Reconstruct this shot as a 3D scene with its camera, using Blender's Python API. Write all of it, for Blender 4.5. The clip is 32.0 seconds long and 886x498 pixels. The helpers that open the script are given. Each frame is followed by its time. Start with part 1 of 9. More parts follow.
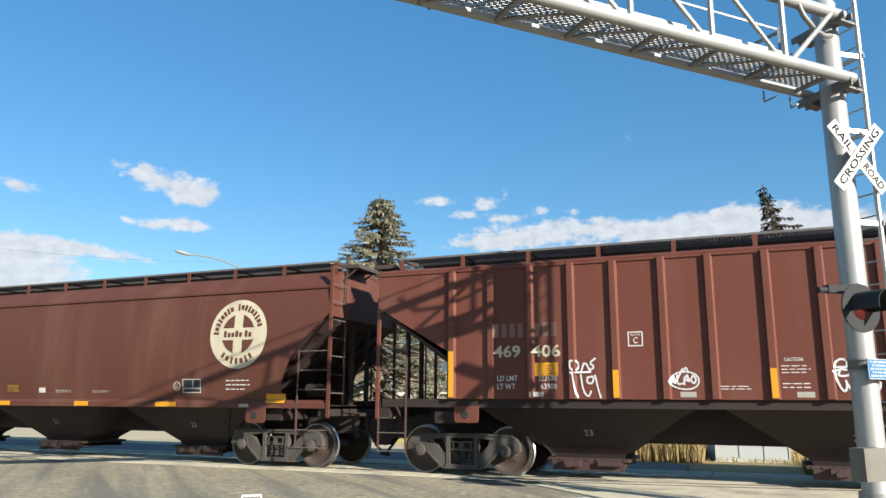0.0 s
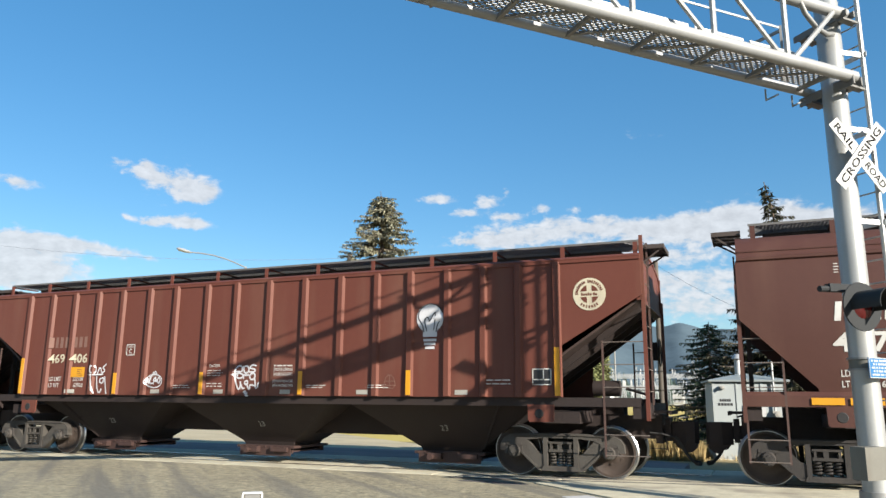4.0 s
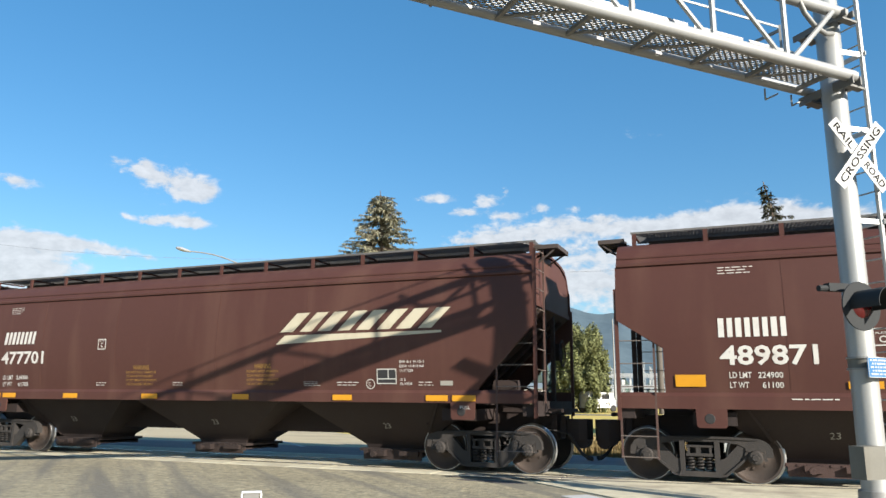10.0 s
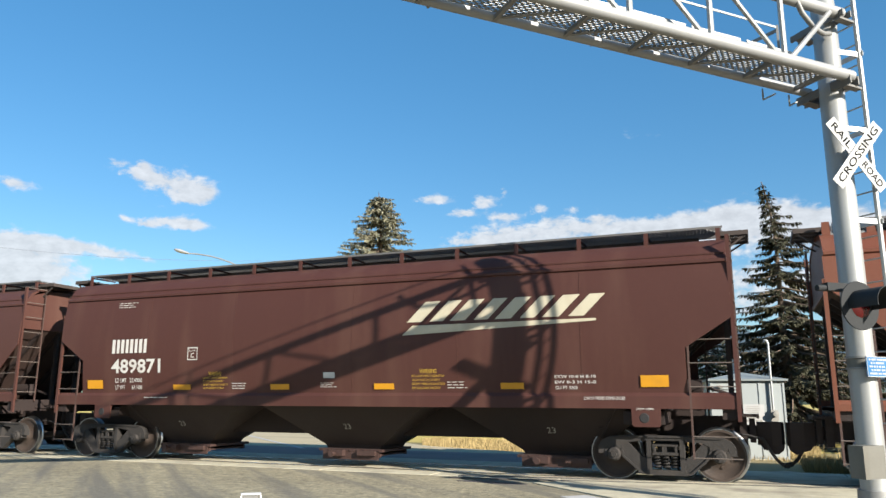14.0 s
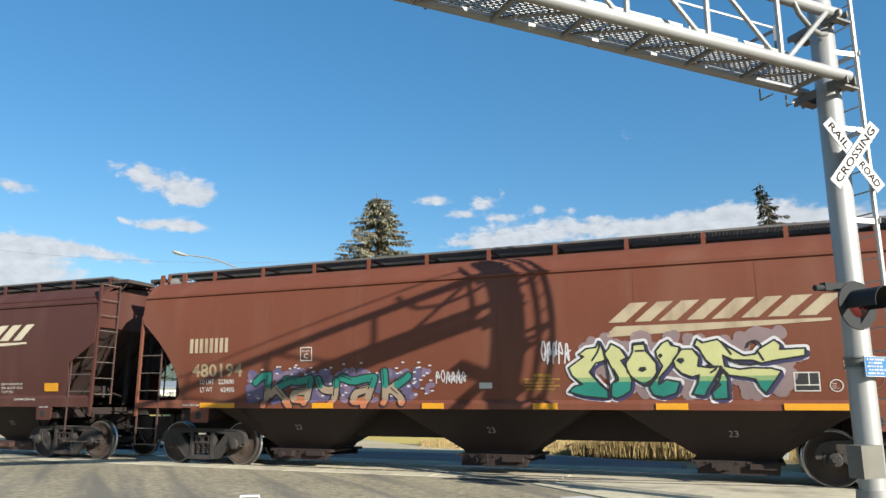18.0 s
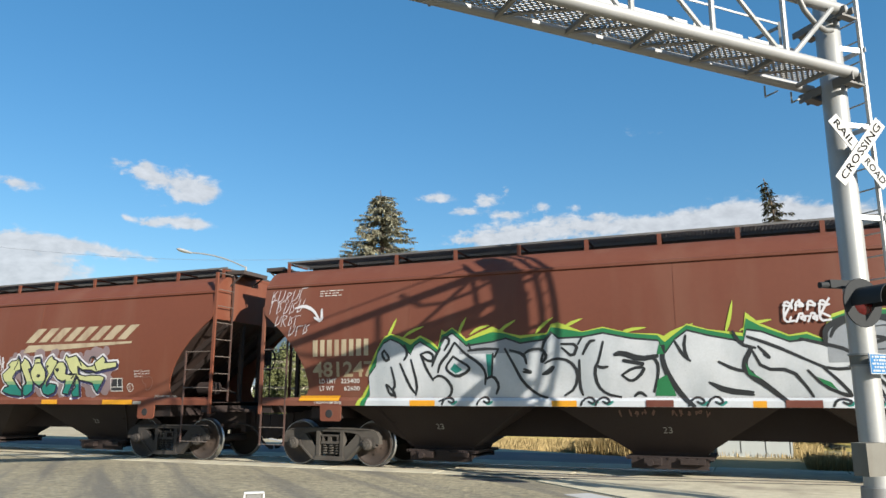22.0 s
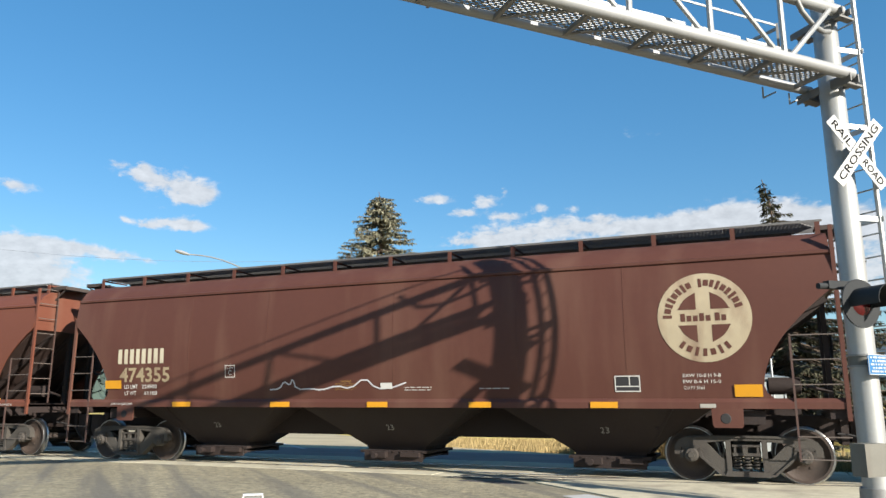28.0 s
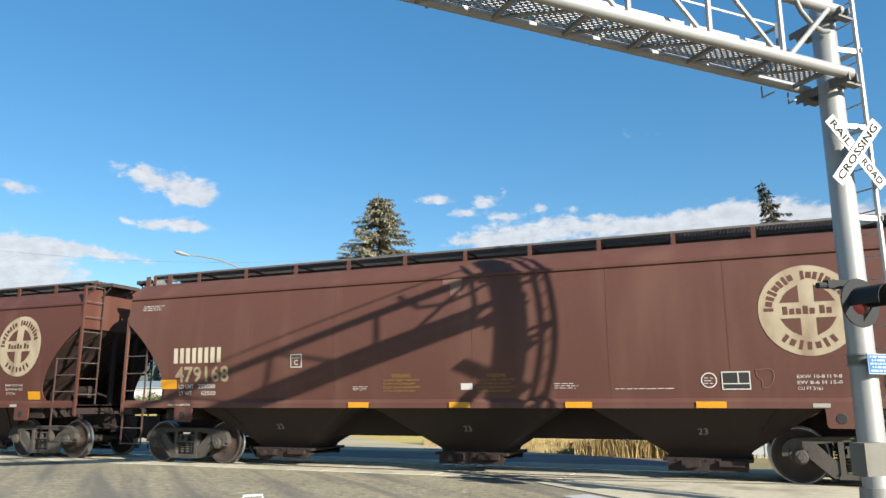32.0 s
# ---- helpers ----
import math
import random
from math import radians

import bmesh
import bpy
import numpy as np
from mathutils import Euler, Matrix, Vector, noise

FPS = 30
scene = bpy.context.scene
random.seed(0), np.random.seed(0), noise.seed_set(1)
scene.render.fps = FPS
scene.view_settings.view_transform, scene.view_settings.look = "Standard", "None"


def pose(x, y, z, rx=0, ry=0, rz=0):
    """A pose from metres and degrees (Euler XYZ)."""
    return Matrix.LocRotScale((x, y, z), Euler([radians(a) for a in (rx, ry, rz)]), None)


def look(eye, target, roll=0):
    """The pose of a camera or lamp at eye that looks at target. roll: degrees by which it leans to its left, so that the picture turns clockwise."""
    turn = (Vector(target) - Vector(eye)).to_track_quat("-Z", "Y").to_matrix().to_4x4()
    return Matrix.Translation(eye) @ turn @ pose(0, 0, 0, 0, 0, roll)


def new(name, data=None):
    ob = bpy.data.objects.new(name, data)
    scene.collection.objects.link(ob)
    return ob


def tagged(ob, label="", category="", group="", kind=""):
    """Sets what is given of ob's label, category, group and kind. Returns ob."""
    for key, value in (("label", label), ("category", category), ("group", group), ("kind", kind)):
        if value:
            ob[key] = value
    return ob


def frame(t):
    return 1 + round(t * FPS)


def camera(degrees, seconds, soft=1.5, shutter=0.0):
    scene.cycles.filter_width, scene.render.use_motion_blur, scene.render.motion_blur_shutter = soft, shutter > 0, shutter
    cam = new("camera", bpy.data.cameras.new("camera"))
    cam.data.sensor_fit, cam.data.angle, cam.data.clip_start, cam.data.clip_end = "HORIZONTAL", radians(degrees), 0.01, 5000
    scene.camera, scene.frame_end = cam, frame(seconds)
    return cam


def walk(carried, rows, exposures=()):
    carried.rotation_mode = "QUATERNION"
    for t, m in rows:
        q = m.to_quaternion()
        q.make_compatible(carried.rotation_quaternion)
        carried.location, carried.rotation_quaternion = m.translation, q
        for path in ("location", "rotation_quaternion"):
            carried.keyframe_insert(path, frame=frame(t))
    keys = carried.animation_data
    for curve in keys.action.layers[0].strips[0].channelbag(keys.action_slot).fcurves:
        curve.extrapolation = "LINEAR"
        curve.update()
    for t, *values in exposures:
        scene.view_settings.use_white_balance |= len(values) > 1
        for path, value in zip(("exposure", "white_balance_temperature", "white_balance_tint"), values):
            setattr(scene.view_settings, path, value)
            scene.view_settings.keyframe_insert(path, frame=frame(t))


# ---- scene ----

# ---- camera: a phone held in a car that waits at the crossing ----
cam = camera(62.17, 32.0, soft=1.5)
EYE = (0.0, 0.0, 1.34)
PATH = [
    (0, 101.92, -0.36, 22.49), (0.5, 101.79, -0.51, 22.56), (1, 101.80, -0.49, 22.59), (1.5, 101.82, -0.56, 22.53),
    (2, 101.82, -0.56, 22.48), (2.5, 101.89, -0.45, 22.44), (3, 101.87, -0.47, 22.43), (3.5, 101.74, -0.50, 22.56),
    (5.5, 101.91, -0.40, 22.50), (6, 101.81, -0.47, 22.61), (6.5, 101.77, -0.52, 22.52), (7, 101.81, -0.50, 22.51),
    (7.5, 101.85, -0.51, 22.50), (8, 101.87, -0.45, 22.43), (8.5, 101.89, -0.41, 22.45), (9, 101.67, -0.51, 22.51),
    (9.5, 101.68, -0.56, 22.53), (10, 101.71, -0.50, 22.50), (10.5, 101.82, -0.40, 22.45), (11, 101.76, -0.48, 22.44),
    (11.5, 101.79, -0.45, 22.42), (12, 101.73, -0.45, 22.43), (12.5, 101.63, -0.41, 22.50), (13, 101.66, -0.31, 22.42),
    (13.5, 101.72, -0.30, 22.42), (14, 101.79, -0.28, 22.44), (14.5, 101.85, -0.20, 22.42), (15, 101.72, -0.25, 22.46),
    (15.5, 101.62, -0.32, 22.51), (17.5, 101.89, -0.15, 22.41), (18, 101.88, -0.08, 22.33), (18.5, 101.80, -0.14, 22.44),
    (19, 101.69, -0.12, 22.48), (19.5, 101.72, -0.20, 22.48), (20, 101.78, -0.11, 22.46), (20.5, 101.87, -0.05, 22.41),
    (21, 101.91, -0.00, 22.41), (21.5, 101.74, -0.12, 22.50), (22, 101.67, -0.12, 22.64), (22.5, 101.78, 0.01, 22.45),
    (23, 101.89, 0.08, 22.45), (23.5, 101.92, 0.04, 22.41), (24, 101.86, 0.12, 22.40), (24.5, 101.72, -0.00, 22.49),
    (25, 101.76, 0.04, 22.51), (25.5, 101.71, -0.05, 22.49), (27.5, 101.75, 0.05, 22.53), (28, 101.78, -0.02, 22.55),
    (28.5, 101.75, 0.01, 22.54), (29, 101.81, 0.02, 22.48), (29.5, 101.90, 0.04, 22.44), (30, 101.84, 0.02, 22.49),
    (30.5, 101.66, -0.05, 22.53), (31, 101.71, -0.05, 22.48), (31.5, 101.77, 0.13, 22.56), (32, 101.80, 0.11, 22.53),
]

walk(cam, [(t, pose(*EYE, rx, ry, rz)) for t, rx, ry, rz in PATH],
     [(0.0, 1.21), (3.0, 1.20), (6.0, 1.16), (7.5, 1.22), (15.5, 1.21), (18.0, 1.08), (21.0, 1.05), (25.5, 1.05), (28.0, 1.16), (32.0, 1.19)])
scene.view_settings.exposure = 1.22

# ---- sky and sun ----
SUN_AZ, SUN_EL = 116.5, 21.7          # degrees: azimuth clockwise from +y, and height of the sun
CLOUDS_WEST = [  # azimuth, elevation, half width, half height, density
    (-53.9, 14.47, 1.29, 0.41, 1.0), (-47.5, 16.72, 0.91, 0.24, 0.7), (-42.6, 15.56, 1.84, 0.99, 1.1), (-45.5, 15.99, 1.37, 0.6, 1.0),
    (-45.6, 16.75, 0.47, 0.4, 0.8), (-40.9, 15.37, 0.62, 0.5, 0.8), (-42.0, 14.73, 1.02, 0.33, 0.7), (-43.2, 12.88, 1.81, 0.45, 1.0),
    (-45.1, 12.56, 0.7, 0.24, 0.8), (-41.8, 12.83, 0.89, 0.37, 0.8), (-46.6, 12.82, 0.46, 0.24, 0.6), (-52.7, 10.51, 2.5, 0.72, 1.25),
    (-49.7, 10.61, 1.99, 0.39, 0.9), (-46.7, 10.26, 1.51, 0.32, 0.8), (-44.7, 9.97, 0.7, 0.2, 0.6), (-53.4, 8.6, 3.9, 1.25, 1.6),
]
CLOUDS_NORTH = [
    (-23.1, 15.58, 1.19, 0.39, 1.0), (-19.1, 15.38, 1.09, 0.53, 0.8), (-17.6, 16.18, 0.27, 0.31, 0.8), (-20.8, 14.52, 1.09, 0.31, 0.9),
    (-17.5, 14.25, 1.35, 0.35, 0.9), (-14.8, 14.83, 0.67, 0.35, 0.75), (-11.9, 14.72, 1.1, 0.3, 0.5), (-10.0, 13.98, 0.86, 0.26, 0.65),
    (-13.7, 13.97, 1.1, 0.35, 0.65), (-16.9, 12.84, 3.55, 0.7, 1.05), (-19.7, 12.31, 2.02, 0.35, 0.9), (-10.9, 13.29, 3.01, 0.6, 1.0),
]
CLOUDS_BANK = [
    (-6.0, 12.95, 2.87, 0.68, 1.05), (-2.5, 13.3, 2.18, 0.74, 1.1), (0.1, 13.6, 1.91, 0.73, 1.1), (2.9, 13.3, 1.29, 0.79, 1.15),
    (5.1, 12.7, 1.76, 0.55, 1.05), (0.4, 12.2, 5.87, 0.9, 1.1), (7.5, 11.9, 3.4, 1.2, 1.1), (-13.0, 11.4, 6.0, 0.9, 0.7),
    (-5.5, 10.8, 5.0, 0.5, 0.6), (-4.5, 9.0, 7.0, 1.0, 0.85), (-13.0, 9.2, 5.0, 1.1, 0.9), (-4.0, 7.0, 7.0, 0.9, 0.85), (-22.0, 8.0, 9.0, 1.2, 0.6), (9.0, 8.5, 6.0, 2.0, 0.9), (-7.0, 20.1, 1.8, 0.5, 0.20),
]


def make_world():
    w = bpy.data.worlds.new("sky")
    scene.world = w
    w.use_nodes = True
    nt = w.node_tree
    nt.nodes.clear()

    def nd(kind, **kw):
        n = nt.nodes.new(kind)
        for k, v in kw.items():
            n.inputs[k].default_value = v
        return n

    def mth(op, a, b=None, c=None):
        n = nt.nodes.new("ShaderNodeMath")
        n.operation = op
        for i, q in enumerate((a, b, c)):
            if q is None:
                continue
            if isinstance(q, (int, float)):
                n.inputs[i].default_value = q
            else:
                nt.links.new(q, n.inputs[i])
        return n.outputs[0]
    sky = nt.nodes.new("ShaderNodeTexSky")
    sky.sky_type = "NISHITA"
    sky.sun_disc = False
    sky.sun_elevation = radians(SUN_EL)
    sky.sun_rotation = radians(SUN_AZ)
    sky.altitude, sky.air_density, sky.dust_density, sky.ozone_density = 900, 1.25, 0.55, 2.6
    tc = nt.nodes.new("ShaderNodeTexCoord")
    sep = nt.nodes.new("ShaderNodeSeparateXYZ")
    nt.links.new(tc.outputs["Generated"], sep.inputs[0])
    x, y, z = sep.outputs
    deg = 180 / math.pi
    az = mth("MULTIPLY", mth("ARCTAN2", x, y), deg)
    el = mth("MULTIPLY", mth("ARCSINE", z), deg)
    # flattened puffs: noise over azimuth and elevation
    cmb = nt.nodes.new("ShaderNodeCombineXYZ")
    nt.links.new(az, cmb.inputs[0])
    nt.links.new(mth("MULTIPLY", el, 1.7), cmb.inputs[1])
    n1 = nd("ShaderNodeTexNoise", Scale=0.85, Detail=7.0, Roughness=0.60, Distortion=0.2)
    nt.links.new(cmb.outputs[0], n1.inputs["Vector"])
    n2 = nd("ShaderNodeTexNoise", Scale=0.16, Detail=4.0, Roughness=0.55)
    nt.links.new(cmb.outputs[0], n2.inputs["Vector"])
    # domain wobble so that no puff is an ellipse
    wob = mth("MULTIPLY", mth("SUBTRACT", n1.outputs[0], 0.5), 2.6)
    azw, elw = mth("ADD", az, mth("MULTIPLY", wob, 0.35)), mth("ADD", el, mth("MULTIPLY", mth("SUBTRACT", n2.outputs[0], 0.5), 0.5))
    total = None
    for a, e, hw, hh, d in CLOUDS_WEST + CLOUDS_NORTH + CLOUDS_BANK:
        u = mth("DIVIDE", mth("SUBTRACT", azw, a), hw)
        v = mth("DIVIDE", mth("SUBTRACT", elw, e), hh)
        r2 = mth("ADD", mth("MULTIPLY", u, u), mth("MULTIPLY", v, v))
        g = mth("MULTIPLY", mth("EXPONENT", mth("MULTIPLY", r2, -0.8)), d)
        total = g if total is None else mth("ADD", total, g)
    # unseen low broken cloud added round the rest, to whiten the fill light
    far = nt.nodes.new("ShaderNodeMapRange")
    far.inputs[1].default_value, far.inputs[2].default_value, far.inputs[3].default_value, far.inputs[4].default_value = 40, 62, 0, 1
    nt.links.new(mth("ABSOLUTE", mth("ADD", az, 22)), far.inputs[0])
    low = nt.nodes.new("ShaderNodeMapRange")
    low.inputs[1].default_value, low.inputs[2].default_value, low.inputs[3].default_value, low.inputs[4].default_value = 8, 58, 1, 0
    nt.links.new(el, low.inputs[0])
    rest = mth("MULTIPLY", mth("MULTIPLY", far.outputs[0], low.outputs[0]), mth("MULTIPLY", n2.outputs[0], 1.1))
    total = mth("ADD", total, rest)
    dens = mth("ADD", total, mth("MULTIPLY", mth("SUBTRACT", n1.outputs[0], 0.5), 2.1))
    ramp = nt.nodes.new("ShaderNodeMapRange")
    ramp.interpolation_type = "SMOOTHSTEP"
    ramp.inputs[1].default_value, ramp.inputs[2].default_value = 0.25, 1.0
    nt.links.new(dens, ramp.inputs[0])
    amount = mth("MULTIPLY", mth("MULTIPLY", ramp.outputs[0], 0.9), mth("MINIMUM", mth("MULTIPLY", total, 3.0), 1.0))
    shade = nt.nodes.new("ShaderNodeMapRange")
    shade.inputs[1].default_value, shade.inputs[2].default_value, shade.inputs[3].default_value, shade.inputs[4].default_value = 0.3, 0.75, 0.74, 1.0
    nt.links.new(n1.outputs[0], shade.inputs[0])
    mix = nt.nodes.new("ShaderNodeMix")
    mix.data_type = "RGBA"
    nt.links.new(amount, mix.inputs["Factor"])
    hs = nd("ShaderNodeHueSaturation", Saturation=1.28, Value=1.15)
    nt.links.new(sky.outputs[0], hs.inputs["Color"])
    even = nt.nodes.new("ShaderNodeMix")           # thin haze evens out the blue
    even.data_type = "RGBA"
    even.inputs["Factor"].default_value = 0.26
    even.inputs["B"].default_value = (0.72, 2.80, 5.30, 1.0)
    nt.links.new(hs.outputs[0], even.inputs["A"])
    nt.links.new(even.outputs["Result"], mix.inputs["A"])
    white = nt.nodes.new("ShaderNodeVectorMath")
    white.operation = "SCALE"
    white.inputs[0].default_value = (6.1, 6.35, 6.7)
    nt.links.new(shade.outputs[0], white.inputs["Scale"])
    nt.links.new(white.outputs[0], mix.inputs["B"])
    bg = nd("ShaderNodeBackground", Strength=0.063)
    nt.links.new(mix.outputs["Result"], bg.inputs["Color"])
    out = nt.nodes.new("ShaderNodeOutputWorld")
    nt.links.new(bg.outputs[0], out.inputs[0])


make_world()
sun_data = bpy.data.lights.new("sun", "SUN")
sun_data.energy, sun_data.angle, sun_data.color = 5.0, radians(0.5), (1.0, 0.93, 0.83)
sun = new("sun", sun_data)
_a, _e = radians(SUN_AZ), radians(SUN_EL)
sun.matrix_world = look((30 * math.sin(_a) * math.cos(_e), 30 * math.cos(_a) * math.cos(_e), 30 * math.sin(_e)), (0, 0, 0))


# ---- materials ----
def material(name, base, rough=0.6, metal=0.0, vary=0.25, scale=3.0, fine=40.0, bump=0.15, stain=None, stain_amt=0.0, stain_scale=(1.0, 1.0, 1.0),
             stain_low=0.5, stain_high=0.75, rnd=0.0, spec=0.5, island=False, k=1.0, stain_rot=0.0, speck=0.0, speck_scale=8.0):
    """Base colour with two scales of variation, an optional stain of its own shape, and fine relief."""
    base = tuple(c * k for c in base)
    stain = stain and tuple(c * k for c in stain)
    m = bpy.data.materials.new(name)
    m.use_nodes = True
    nt = m.node_tree
    p = nt.nodes["Principled BSDF"]
    p.inputs["Roughness"].default_value, p.inputs["Metallic"].default_value = rough, metal
    p.inputs["Specular IOR Level"].default_value = spec
    tc = nt.nodes.new("ShaderNodeTexCoord")
    co = tc.outputs["Object"]

    def noise_tex(sc, detail=4.0, src=None):
        n = nt.nodes.new("ShaderNodeTexNoise")
        n.inputs["Scale"].default_value, n.inputs["Detail"].default_value = sc, detail
        nt.links.new(src or co, n.inputs["Vector"])
        return n.outputs[0]

    def math_n(op, a, b):
        n = nt.nodes.new("ShaderNodeMath")
        n.operation = op
        for i, q in enumerate((a, b)):
            if isinstance(q, (int, float)):
                n.inputs[i].default_value = q
            else:
                nt.links.new(q, n.inputs[i])
        return n.outputs[0]
    big, small = noise_tex(scale), noise_tex(fine, 3.0)
    f = math_n("ADD", math_n("MULTIPLY", math_n("SUBTRACT", big, 0.5), 2 * vary), math_n("MULTIPLY", math_n("SUBTRACT", small, 0.5), 1.3 * vary))
    if rnd:
        if island:
            info = nt.nodes.new("ShaderNodeNewGeometry").outputs["Random Per Island"]
        else:
            info = nt.nodes.new("ShaderNodeObjectInfo").outputs["Random"]
        f = math_n("ADD", f, math_n("MULTIPLY", math_n("SUBTRACT", info, 0.5), 2 * rnd))
    f = math_n("ADD", f, 1.0)
    if speck:                          # coarse chips and pits
        sp = nt.nodes.new("ShaderNodeTexNoise")
        sp.inputs["Scale"].default_value, sp.inputs["Detail"].default_value, sp.inputs["Roughness"].default_value = speck_scale, 8.0, 0.78
        nt.links.new(co, sp.inputs["Vector"])
        sm = nt.nodes.new("ShaderNodeMapRange")
        sm.inputs[1].default_value, sm.inputs[2].default_value, sm.inputs[3].default_value, sm.inputs[4].default_value = 0.36, 0.64, 1 - speck, 1 + speck
        nt.links.new(sp.outputs[0], sm.inputs[0])
        f = math_n("MULTIPLY", f, sm.outputs[0])
    sc = nt.nodes.new("ShaderNodeVectorMath")
    sc.operation = "SCALE"
    sc.inputs[0].default_value = base
    nt.links.new(f, sc.inputs["Scale"])
    col = sc.outputs[0]
    if stain:
        mp = nt.nodes.new("ShaderNodeMapping")
        mp.vector_type = "TEXTURE" if stain_rot else "POINT"
        mp.inputs["Scale"].default_value = stain_scale
        mp.inputs["Rotation"].default_value = (0, 0, radians(stain_rot))
        nt.links.new(co, mp.inputs["Vector"])
        sn = noise_tex(1.0, 6.0, mp.outputs[0])
        mr = nt.nodes.new("ShaderNodeMapRange")
        mr.inputs[1].default_value, mr.inputs[2].default_value, mr.inputs[4].default_value = stain_low, stain_high, stain_amt
        nt.links.new(sn, mr.inputs[0])
        mx = nt.nodes.new("ShaderNodeMix")
        mx.data_type = "RGBA"
        nt.links.new(mr.outputs[0], mx.inputs["Factor"])
        nt.links.new(col, mx.inputs["A"])
        mx.inputs["B"].default_value = (*stain, 1)
        col = mx.outputs["Result"]
    nt.links.new(col, p.inputs["Base Color"])
    rr = nt.nodes.new("ShaderNodeMapRange")
    rr.inputs[3].default_value, rr.inputs[4].default_value = max(rough - 0.12, 0.02), min(rough + 0.12, 1.0)
    nt.links.new(big, rr.inputs[0])
    nt.links.new(rr.outputs[0], p.inputs["Roughness"])
    if bump:
        b = nt.nodes.new("ShaderNodeBump")
        b.inputs["Strength"].default_value, b.inputs["Distance"].default_value = bump, 0.02
        nt.links.new(small, b.inputs["Height"])
        nt.links.new(b.outputs[0], p.inputs["Normal"])
    return m


def paint(name, base, dust=(0.27, 0.16, 0.11), amt=0.35, rough=0.55):
    """Old car paint: vertical run marks, dust and broad fading."""
    return material(name, base, rough, 0.0, 0.10, 0.45, 9.0, 0.05, dust, amt, (1.6, 1.6, 0.22), 0.48, 0.85, k=0.70, spec=0.28)


